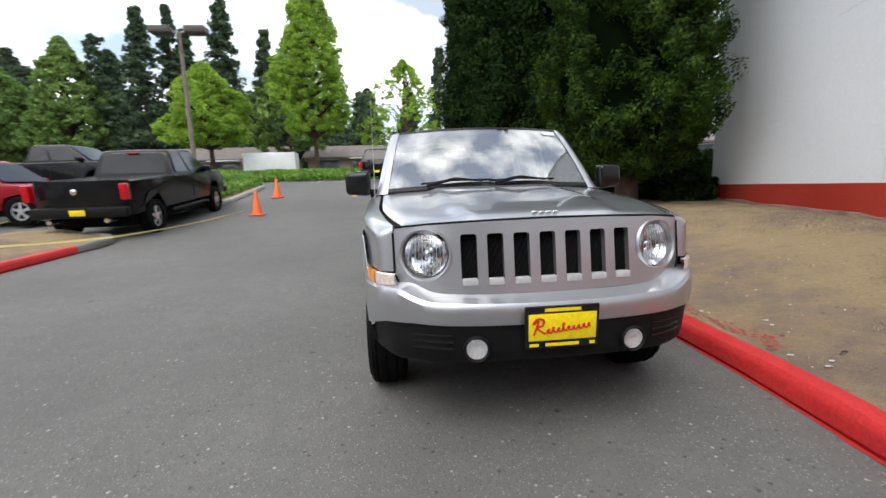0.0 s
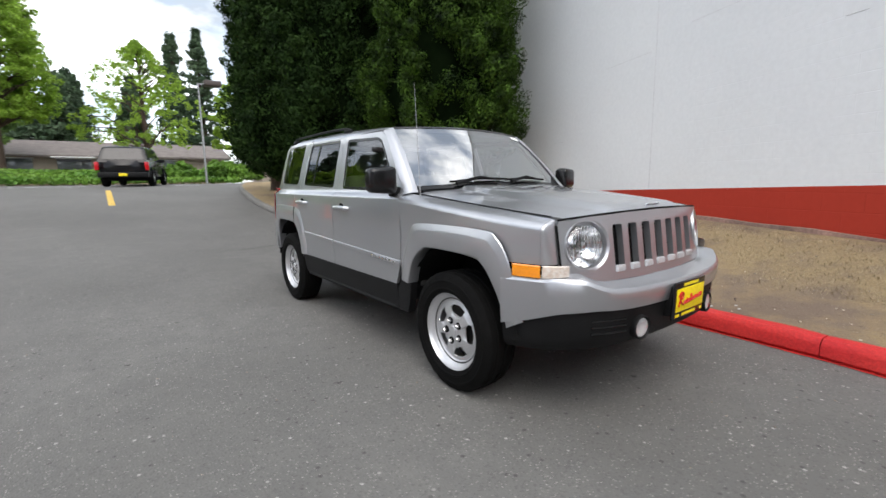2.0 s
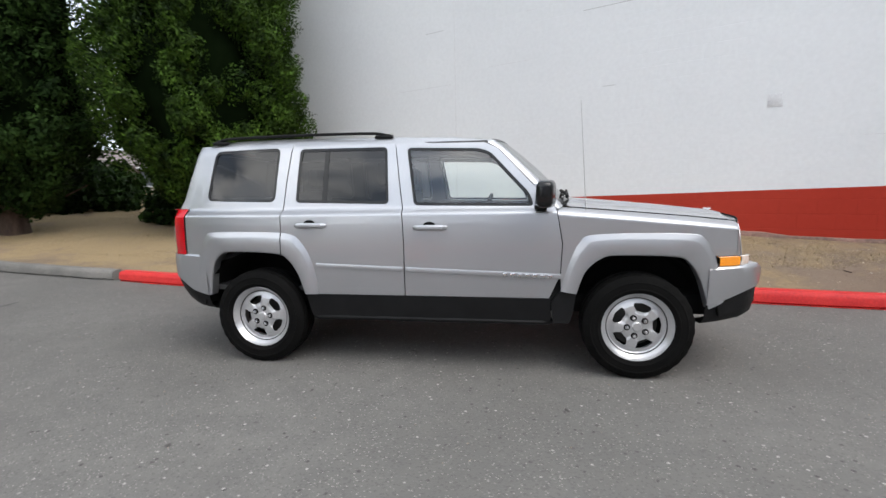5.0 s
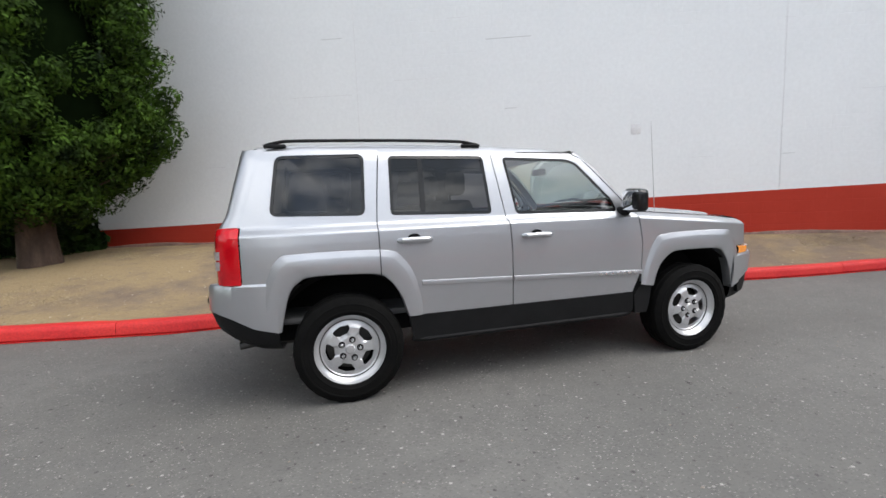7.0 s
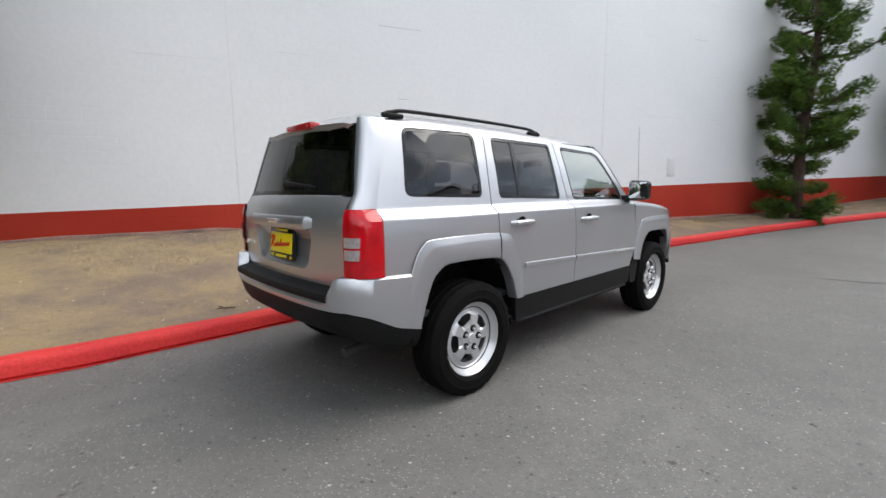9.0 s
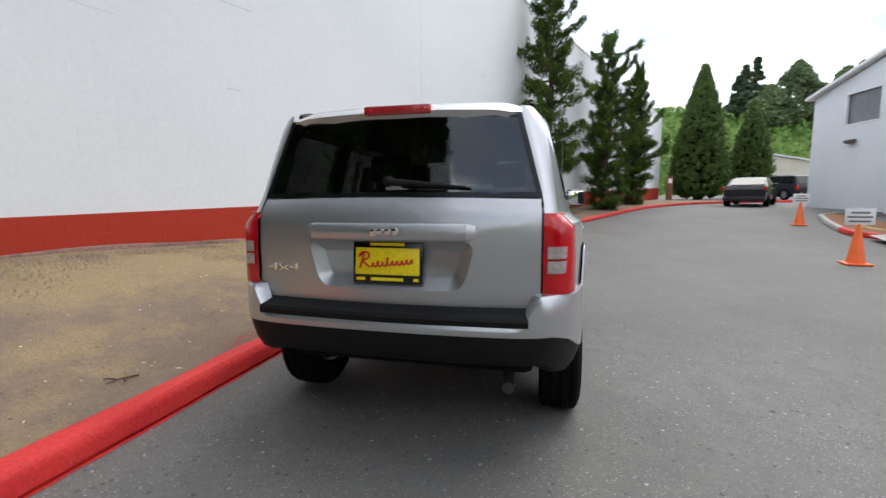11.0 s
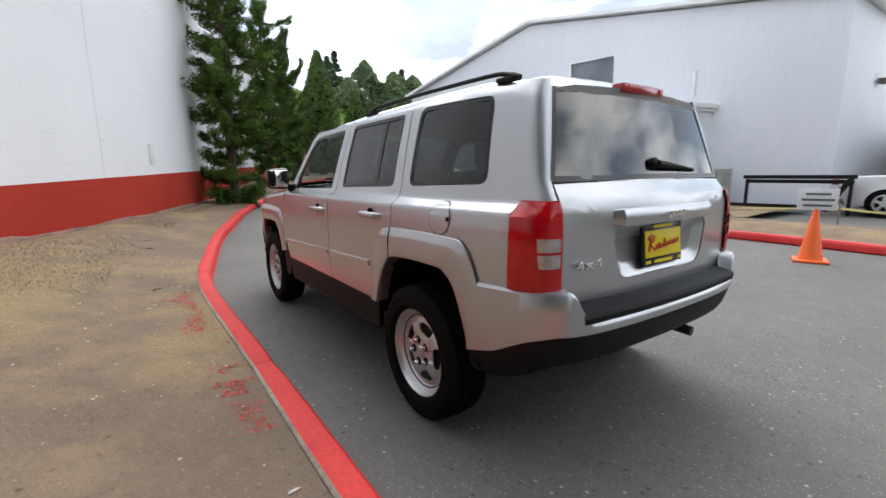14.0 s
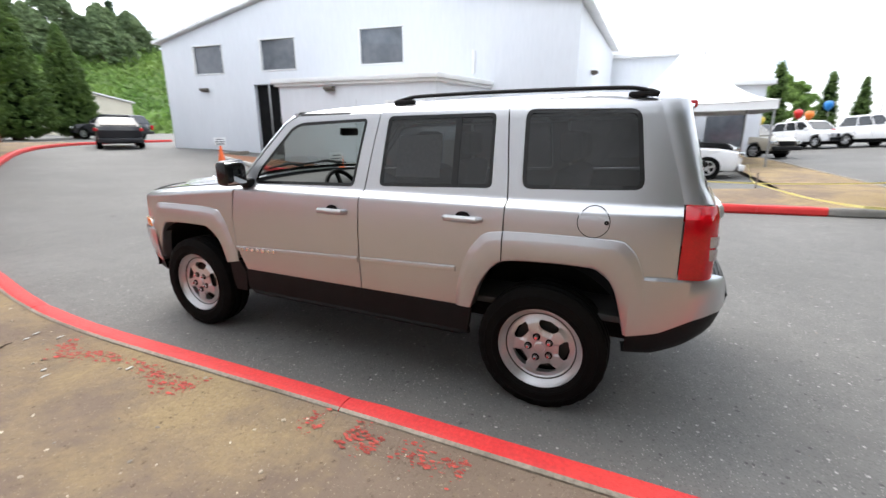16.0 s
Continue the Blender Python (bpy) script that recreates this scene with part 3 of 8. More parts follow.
overspray([(lerp(KERB_X, y), float(y), road_z(y)) for y in np.arange(4.5, -9.0, -0.05)], 2.0)
left_pts = [(-40, 6.9), (-9.4, 6.7), (-7.9, 6.6), (-7.0, 6.3), (-6.5, 5.85), (-6.33, 5.3), (-6.45, 4.5), (-6.7, 2.5), (-6.85, 0.5), (-6.9, -1.3), (-6.95, -3.2), (-7.2, -5.2), (-7.55, -6.4), (-7.95, -7.5)]
kerb("kerb_left", "red-painted kerb of the grass island, grey at its tip", [(x, y, road_z(y)) for x, y in left_pts], 1.0, lambda p: M_RED if (p.y < 5.0 and p.x > -9) else M_KERBOLD)
bed_pts = [(-8.55, -9.0), (-8.3, -9.6), (-8.5, -10.6), (-9.2, -12.6), (-9.9, -14.3), (-10.6, -15.0), (-12.4, -15.4)]
kerb("kerb_bed", "grey kerb round the bark bed with a red end", [(x, y, road_z(y)) for x, y in bed_pts], 1.6, lambda p: M_RED if p.y > -10.3 else M_CONC)
far_pts = [(-14.5, 13.6), (-9.0, 11.6), (-7.2, 10.9), (-6.5, 11.2), (-6.25, 12.2), (-6.3, 14.5), (-6.5, 17.0), (-7.3, 19.5), (-9.0, 21.2), (-13, 22.3), (-30, 23.0)]
kerb("kerb_ivy_bed", "grey concrete kerb round the ivy bed", [(x, y, road_z(y)) for x, y in far_pts[::-1]], 3.0, lambda p: M_CONC)


def filled(name, label, category, outline, height, mat, step=0.6):
    """A planted bed inside a kerb: an outline in plan, lifted by height(x, y)."""
    bm = sheet(outline, [], step, lambda u, v: (u, v, height(u, v)), (0, 0, 1))
    ob = part(name, bm, mat, None)
    return tagged(ob, label, category, kind="structure")


filled("island_grass", "grass island with dry yellow turf behind the red kerb", "grass", [(-40, 6.75), (-9.4, 6.55), (-7.9, 6.45), (-7.1, 6.15), (-6.65, 5.8), (-6.48, 5.3), (-6.6, 4.5), (-6.85, 2.5), (-7.0, 0.5), (-7.05, -1.3), (-7.1, -3.2), (-7.35, -5.2), (-7.7, -6.4), (-8.1, -7.5), (-9.4, -7.3), (-9.7, -3), (-9.6, 2.0), (-9.6, 4.6), (-40, 4.8)], lambda x, y: road_z(y) + 0.12 + 0.10 * smooth01((-6.8 - x) / 1.2) * smooth01((x + 9.6) / 1.0) + rough_ground(x, y, 0.012), M_VERGE)
filled("bark_bed", "planting bed of rust-brown bark mulch", "mulch", [(-8.7, -9.0), (-8.47, -9.6), (-8.66, -10.6), (-9.35, -12.6), (-10.05, -14.2), (-10.6, -14.8), (-10.65, -11.2), (-10.65, -9.0)], lambda x, y: road_z(y) + 0.12 + rough_ground(x, y, 0.015), M_BARKCHIP, 0.4)
filled("concrete_apron", "pale concrete walkway leading to the grey door", "walkway", [(-7.9, -7.55), (-8.25, -8.9), (-11.2, -8.9), (-11.4, -5.0), (-9.3, -5.0), (-9.3, -7.3)], lambda x, y: road_z(y) + 0.115 + 0.16 * smooth01((-8 - x) / 2.5), M_CONC, 0.8)
filled("bark_bed_door", "rust-brown mulch beside the grey door", "mulch", [(-9.35, -4.9), (-11.3, -4.9), (-13.4, -4.0), (-13.8, -1.2), (-9.75, -1.2), (-9.72, -3)], lambda x, y: road_z(y) + 0.13 + 0.05 * smooth01((-9.7 - x) / 2) + rough_ground(x, y, 0.012), M_VERGE, 0.5)
filled("ivy_bed_soil", "planted bank beside the parked pickup", "soil", [(-14.4, 13.5), (-9.0, 11.8), (-7.2, 11.1), (-6.65, 11.3), (-6.42, 12.2), (-6.47, 14.5), (-6.67, 17.0), (-7.45, 19.4), (-9.05, 21.0), (-13, 22.1), (-30, 22.8), (-30, 20)], lambda x, y: road_z(y) + 0.12 + 0.35 * smooth01((-6.5 - x) / 3) + rough_ground(x, y, 0.03), M_VERGE, 0.8)
street_bank = filled("street_bank", "bank of green ground cover beyond the street", "bank", [(-60, 27.5), (-20, 27.0), (2.5, 26.6), (4.5, 27.2), (5.0, 30), (5, 40), (-60, 40)], lambda x, y: road_z(y) + 0.06 + 0.5 * smooth01((y - 26.6) / 5), M_VERGE, 2.0)


# ---- the long block wall ----
W_M = Matrix.Translation(WALL_P) @ pose(0, 0, 0, 0, 0, WALL_A)
S_FAR, S_NEAR, W_TOP = -29.5, 15.9, 7.55


def stripe_z(s):
    return 1.265 - 0.026 * s


wall_main = part("wall_long", box((S_FAR, -0.35, -0.6), (S_NEAR, 0.0, W_TOP)), M_BLOCK, None, smooth=False)
wall_main.matrix_basis = W_M
tagged(wall_main, "tall white-painted concrete block wall of a commercial building", "wall", kind="structure")
wall_end = part("wall_end", box((S_NEAR - 0.35, -18, -0.6), (S_NEAR, -0.352, W_TOP)), M_BLOCK, None, smooth=False)
wall_end.matrix_basis = W_M
tagged(wall_end, "white block end wall of the building", "wall", kind="structure")
wall_roof = part("roof_slab", box((S_FAR, -18, W_TOP - 0.25), (S_NEAR - 0.352, -0.352, W_TOP - 0.02)), M_CONC, None, smooth=False)
wall_roof.matrix_basis = W_M
tagged(wall_roof, "flat roof of the block building", "roof", kind="structure")
cap = part("trim_parapet", box((S_FAR - 0.05, -0.4, W_TOP + 0.001), (S_NEAR + 0.04, 0.035, W_TOP + 0.09), 0.01), M_TRIM, None)
cap.matrix_basis = W_M
tagged(cap, "white metal parapet flashing", "trim", kind="structure")


def band_mesh():
    bm = bmesh.new()
    n = 46
    rows = []
    for k in range(n + 1):
        s = S_FAR + (S_NEAR + 0.005 - S_FAR) * k / n
        z = stripe_z(s) + 0.004 * noise.noise((s * 1.7, 0, 0))
        rows.append([bm.verts.new((s, y, h)) for y, h in ((0.002, -0.5), (0.006, -0.5), (0.006, z - 0.003), (0.002, z))])
    for a, b in zip(rows, rows[1:]):
        for i in range(3):
            bm.faces.new((a[i], b[i], b[i + 1], a[i + 1]))
    bmesh.ops.recalc_face_normals(bm, faces=bm.faces)
    return bm


band = part("trim_red_band", band_mesh(), M_BAND, None, smooth=False)
band.matrix_basis = W_M
tagged(band, "red-painted band along the foot of the white wall", "painted band", kind="structure")


def footing_mesh():
    """The rough unpainted footing that shows where the dirt has worn away."""
    bm = bmesh.new()
    prev = None
    for k in range(120):
        s = S_FAR + 6 + (S_NEAR - S_FAR - 6) * k / 119
        y = WALL_P.y + 0.93 * s
        z = lerp([(-26, 1.05), (-12, 0.46), (-8, 0.42), (-5, 0.45), (-3, 0.52), (0, 0.6), (4, 0.52), (6, 0.5), (12, 0.95), (24, 1.55)], y) + 0.045 + 0.05 * noise.noise((s * 0.9, 2, 0)) + 0.02 * noise.noise((s * 4, 5, 0))
        row = [bm.verts.new((s, 0.007, z - 0.3)), bm.verts.new((s, 0.022, z - 0.02)), bm.verts.new((s, 0.016, z)), bm.verts.new((s, 0.007, z + 0.006))]
        if prev:
            for i in range(3):
                bm.faces.new((prev[i], row[i], row[i + 1], prev[i + 1]))
        prev = row
    bmesh.ops.recalc_face_normals(bm, faces=bm.faces)
    return bm


M_FOOT = material("stained_footing", (0.16, 0.11, 0.09), 0.95, 0, (0.33, 0.20, 0.16), 2.2, 30, 0.3, 0.8, 40)
foot = part("trim_footing", footing_mesh(), M_FOOT, None)
foot.matrix_basis = W_M
tagged(foot, "rough stained concrete footing under the red band", "footing", kind="structure")


# ---- white hall with a gable, and its annex ----
H_M = pose(-14.9, -1.0, 0, 0, 0, 97)


def hall():
    root = thing("white_hall", "white metal-clad commercial hall with a low gable and high square windows", "building", m=H_M)
    outline = [(-19.66, -0.6), (-19.66, 5.68), (-11.04, 7.68), (0, 6.02), (0, -0.6)]
    wins = [(-16.9, 1.8, 4.18, 5.50), (-12.98, 1.92, 4.21, 5.58), (-7.9, 2.04, 4.25, 5.70)]
    holes = [[(c - w / 2, a), (c + w / 2, a), (c + w / 2, b), (c - w / 2, b)] for c, w, a, b in wins]
    door = [(-14.41, 0.3), (-12.9, 0.3), (-12.9, 3.66), (-14.41, 3.66)]
    bm = sheet(outline, holes + [door], 40, lambda u, v: (u, 0, v), (0, -1, 0), 0.2)
    part("front_wall", bm, M_WHITE_SIDING, root, smooth=False)
    for c, w, a, b in wins:
        win = part("window", box((c - w / 2, 0.10, a), (c + w / 2, 0.12, b)), G_WINDOW, root, "dim window pane reflecting the sky", smooth=False)
        fr = bmesh.new()
        for lo, hi in (((c - w / 2, -0.02, a), (c - w / 2 + 0.09, 0.09, b)), ((c + w / 2 - 0.04, -0.02, a), (c + w / 2, 0.09, b)), ((c - w / 2, -0.02, a), (c + w / 2, 0.09, a + 0.05)), ((c - w / 2, -0.02, b - 0.05), (c + w / 2, 0.09, b))):
            add_box(fr, lo, hi, 0.004)
        part("frame", fr, M_TRIM, win)
    # Solid near-black box paints the shade inside the doorway.
    part("door_opening", box((-14.4, 0.2, 0.2), (-12.91, 3.0, 3.65)), M_DARK, root, "tall doorway filled near-black, its inner shade painted", smooth=False)
    part("doorway_strip", box((-13.62, -0.03, 0.3), (-13.54, 0.0, 3.66), 0.005), M_STEEL, root)
    sw = bmesh.new()
    run = [[sw.verts.new((x, y, z)) for x, y, z in ((q, d, -0.6), (q - 0.2, d, -0.6), (q - 0.2, d, top), (q, d, top))] for q, d, top in ((0.0, 0.201, 6.0), (1.47, 7.9, 5.45))]
    for k in range(4):
        sw.faces.new((run[0][k], run[0][(k + 1) % 4], run[1][(k + 1) % 4], run[1][k]))
    sw.faces.new(run[0]), sw.faces.new(run[1])
    bmesh.ops.recalc_face_normals(sw, faces=sw.faces)
    part("side_wall", sw, M_WHITE_SIDING, root, smooth=False)
    part("side_wall", box((-19.66, 0.201, -0.6), (-19.46, 8, 5.66)), M_WHITE_SIDING, root, smooth=False)
    part("back_wall", box((-19.458, 7.8, -0.6), (1.2, 8.0, 5.4)), M_WHITE_SIDING, root, smooth=False)
    for a, b, c in (((-19.9, 5.62), (-11.04, 7.72), (-11.04, 7.72)), ((-11.04, 7.72), (0.3, 6.0), (1.8, 5.45))):
        rf = bmesh.new()
        q = ((a[0], -0.28, a[1] + 0.04), (b[0], -0.28, b[1] + 0.04), (c[0], 8.2, c[1] + 0.04), (a[0], 8.2, a[1] + 0.04))
        lo = [rf.verts.new(p) for p in q]
        hi = [rf.verts.new((p[0], p[1], p[2] + 0.12)) for p in q]
        rf.faces.new(lo[::-1])
        rf.faces.new(hi)
        for k in range(4):
            rf.faces.new((lo[k], lo[(k + 1) % 4], hi[(k + 1) % 4], hi[k]))
        part("roof", rf, M_TRIM, root, smooth=False)
    foot = [(-10.65, -3.2), (-4.45, -3.2), (-3.3, -0.004), (-10.65, -0.004)]
    annex = part("annex", prism(foot, 3.75, Matrix.Translation((0, 0, -0.6))), M_WHITE_SIDING, root, "low white flat-roofed annex", smooth=False)
    for out, z, h in ((0.12, 3.151, 0.10), (0.2, 3.253, 0.16)):
        edge = [(-10.65 - out, -3.2 - out), (-4.45 + out * 0.8, -3.2 - out), (-3.3 + out, -0.004), (-10.65 - out, -0.004)]
        part("roof_trim", prism(edge, h, Matrix.Translation((0, 0, z)), 0.012), M_TRIM, annex)
    dr = part("door", box((-6.2, -3.225, 0.30), (-4.95, -3.202, 2.48), 0.005), M_GREYDOOR, annex, "flush grey steel double door")
    part("door_split", box((-5.58, -3.228, 0.32), (-5.57, -3.2252, 2.46)), M_DARK, dr)
    fr = bmesh.new()
    add_box(fr, (-6.31, -3.25, 0.30), (-6.202, -3.201, 2.58), 0.006)
    add_box(fr, (-4.948, -3.25, 0.30), (-4.84, -3.201, 2.58), 0.006)
    add_box(fr, (-6.202, -3.25, 2.482), (-4.948, -3.201, 2.58), 0.006)
    part("door_frame", fr, M_TRIM, annex)
    return root


hall()


def wall_lamp(m):
    root = thing("wall_lamp", "small bronze box floodlight on the white wall", "lamp", "floodlights on the hall", m=m)
    part("bracket", box((-0.05, -0.03, -0.05), (0.05, 0.0, 0.05), 0.006), M_STEEL, root)
    bm = prism([(-0.03, 0.08), (-0.26, 0.06), (-0.28, -0.02), (-0.1, -0.10), (-0.03, -0.08)], 0.36, Matrix.Translation((-0.18, 0, 0)) @ pose(0, 0, 0, 90, 0, 90), 0.01)
    part("housing", bm, material("bronze_lamp_housing", (0.10, 0.085, 0.07), 0.5, 0.4), root)
    return root


lamp_a = wall_lamp(H_M @ Matrix.Translation((-8.42, -3.205, 3.02)))
copy_thing(lamp_a, H_M @ Matrix.Translation((-17.2, -0.005, 3.5)))
copy_thing(lamp_a, H_M @ Matrix.Translation((0.49, 2.6, 3.9)) @ pose(0, 0, 0, 0, 0, 79))


M_COIL = material("dusty_coil_fins", (0.10, 0.10, 0.095), 0.7, 0.2, (0.15, 0.15, 0.14), 6, 90, 0.25)


def ac_unit(m):
    root = thing("air_conditioner", "weathered beige packaged air-conditioning unit on the ground", "air conditioner", "air conditioners by the annex", m=m)
    mat_ac = material("beige_enamel", (0.30, 0.30, 0.275), 0.5, 0, (0.38, 0.375, 0.345), 1.5, 20, 0.1)
    part("pad", box((-0.75, -0.5, -0.3), (0.75, 0.5, 0.06), 0.01), M_CONC, root)
    cab = part("cabinet", box((-0.68, -0.42, 0.10), (0.68, 0.42, 0.95), 0.02), mat_ac, root)
    part("lid", box((-0.70, -0.44, 0.951), (0.70, 0.44, 0.98), 0.008), mat_ac, cab)
    part("coil_panel", box((-0.66, -0.428, 0.16), (-0.30, -0.4205, 0.88), 0.004), M_COIL, cab, "dark coil opening")
    part("lower_opening", box((-0.22, -0.428, 0.16), (0.02, -0.4205, 0.48), 0.004), M_COIL, cab, "dark lower opening")
    gr = bmesh.new()
    for k in range(9):
        add_box(gr, (0.12, -0.432, 0.50 + k * 0.042), (0.60, -0.421, 0.525 + k * 0.042), 0.003)
    part("louvre_grille", gr, M_STEEL, cab, "louvred grille")
    part("access_panel", box((0.08, -0.427, 0.14), (0.64, -0.4205, 0.46), 0.004), M_CONC, cab)
    part("vent_cap", lathe([(0.09, 0.98), (0.09, 1.12), (0.13, 1.13), (0.12, 1.19), (0.02, 1.21)], 16, Matrix.Translation((-0.25, 0.05, 0))), M_STEEL, root, "round metal vent cap")
    return root


AC_AT = [H_M @ Matrix.Translation((-3.55 + 0.338 * t, -3.1 + 0.94 * t, 0.22)) @ pose(0, 0, 0, 0, 0, 70) for t in (0.0, 1.05, 2.1)]
ac = ac_unit(AC_AT[0] @ Matrix.Diagonal((0.72, 0.9, 1.05, 1)))
for m in AC_AT[1:]:
    copy_thing(ac, m)
rack = thing("pipe_rack", "black steel frame with a slanting leg beside the air conditioners", "steel frame", m=H_M)
for z, s0, s1 in ((1.02, -1.7, 0.75), (0.90, -1.6, 0.7), (0.22, -2.4, 0.2)):
    part("beam", box((s0, -2.05, z - 0.05), (s1, -1.93, z + 0.05), 0.012), M_BLACK, rack)
part("slanting_leg", box((-0.06, -2.06, -0.52), (0.06, -1.94, 0.52), 0.012, Matrix.Translation((0.42, 0, 0.58)) @ pose(0, 0, 0, 0, 28, 0)), M_BLACK, rack)
for s0 in (-1.6, 0.65):
    part("leg", box((s0 - 0.04, -2.03, 0.02), (s0 + 0.04, -1.95, 0.96), 0.01), M_BLACK, rack)
hose = thing("hose_heap", "grey drum with a heap of dark hoses by the hall wall", "hose", m=H_M @ Matrix.Translation((1.35, -1.4, 0.1)))
part("drum", lathe([(0.02, 0.0), (0.30, 0.0), (0.31, 0.05), (0.29, 0.25), (0.31, 0.45), (0.29, 0.50), (0.02, 0.51)], 20), M_GREYDOOR, hose)
for k in range(5):
    part("hose", tube([(0.3 * math.cos(t + k) * (1 - 0.08 * k), 0.2 * math.sin(t + k), 0.56 + 0.08 * k + 0.10 * math.sin(2 * t + k)) for t in np.linspace(0, 5.2, 16)], 0.028, 6), M_BLACK, hose)
conduit = thing("wall_conduit", "grey vent stub on the hall wall", "vent", m=H_M)
part("stub", box((-4.0, -0.07, 3.72), (-3.88, -0.002, 4.6), 0.015), M_TRIM, conduit)


# ---- trees ----
def leaf_mesh(name, centres, size, rng, long=1.7, up=0.0):
    """One small leaf-shaped quad at each centre, turned at random."""
    n = len(centres)
    a = rng.normal(size=(n, 3))
    a[:, 2] += up
    a /= np.linalg.norm(a, axis=1, keepdims=True)
    b = rng.normal(size=(n, 3))
    b -= (b * a).sum(1, keepdims=True) * a
    b /= np.linalg.norm(b, axis=1, keepdims=True)
    s = size * rng.uniform(0.6, 1.4, (n, 1))
    c = np.cross(a, b)
    v = np.stack([centres - a * s * long * 0.5, centres + b * s * 0.5 + c * s * 0.12, centres + a * s * long * 0.5, centres - b * s * 0.5 + c * s * 0.12], 1).reshape(-1, 3)
    me = bpy.data.meshes.new(name)
    me.vertices.add(4 * n)
    me.vertices.foreach_set("co", v.ravel())
    me.loops.add(4 * n)
    me.loops.foreach_set("vertex_index", np.arange(4 * n))
    me.polygons.add(n)
    me.polygons.foreach_set("loop_start", np.arange(n) * 4)
    me.update(calc_edges=True)
    return me


def clumps(rng, centres, radius, each, flat=0.75):
    """Points scattered in soft balls round the centres, denser towards their skin."""
    n = len(centres)
    d = rng.normal(size=(n, each, 3))
    d /= np.linalg.norm(d, axis=2, keepdims=True)
    r = radius * rng.uniform(0.7, 1.3, (n, 1, 1)) * rng.uniform(0.35, 1.0, (n, each, 1)) ** 0.6
    d[:, :, 2] *= flat
    return (centres[:, None, :] + d * r).reshape(-1, 3)


def core_mesh(profile, seed, lumps=0.25):
    """A dark, lumpy inner body that keeps a dense crown from being seen through."""
    bm = lathe(profile, 18)
    for v in bm.verts:
        r = 1 + lumps * noise.noise(v.co * 0.9 + Vector((seed, 0, 0)))
        v.co.x, v.co.y = v.co.x * r, v.co.y * r
    return bm


def sprays(name, centres, axes, size, each, leaf, rng):
    """Flame-shaped sprays of small leaves that lie along their skins."""
    n = len(centres)
    d = rng.normal(size=(n, each, 3))
    d /= np.linalg.norm(d, axis=2, keepdims=True)
    ax = axes[:, None, :]
    along = (d * ax).sum(2, keepdims=True)
    scale = size[:, None, None] * rng.uniform(0.62, 1.0, (n, each, 1))
    p = centres[:, None, :] + (d + ax * along * 0.5) * scale
    nrm = (d + rng.normal(size=d.shape) * 0.45).reshape(-1, 3)
    nrm /= np.linalg.norm(nrm, axis=1, keepdims=True)
    a = (ax * 1.2 + d * 0.5 + rng.normal(size=d.shape) * 0.5).reshape(-1, 3)
    a -= (a * nrm).sum(1, keepdims=True) * nrm
    a /= np.linalg.norm(a, axis=1, keepdims=True) + 1e-9
    b = np.cross(nrm, a)
    p = p.reshape(-1, 3)
    s = leaf * rng.uniform(0.6, 1.4, (len(p), 1))
    v = np.stack([p - a * s, p + b * s * 0.42 + nrm * s * 0.1, p + a * s * 1.1 - nrm * s * 0.15, p - b * s * 0.42 + nrm * s * 0.1], 1).reshape(-1, 3)
    m = len(p)
    me = bpy.data.meshes.new(name)
    me.vertices.add(4 * m)
    me.vertices.foreach_set("co", v.ravel())
    me.loops.add(4 * m)
    me.loops.foreach_set("vertex_index", np.arange(4 * m))
    me.polygons.add(m)
    me.polygons.foreach_set("loop_start", np.arange(m) * 4)
    me.update(calc_edges=True)
    return me


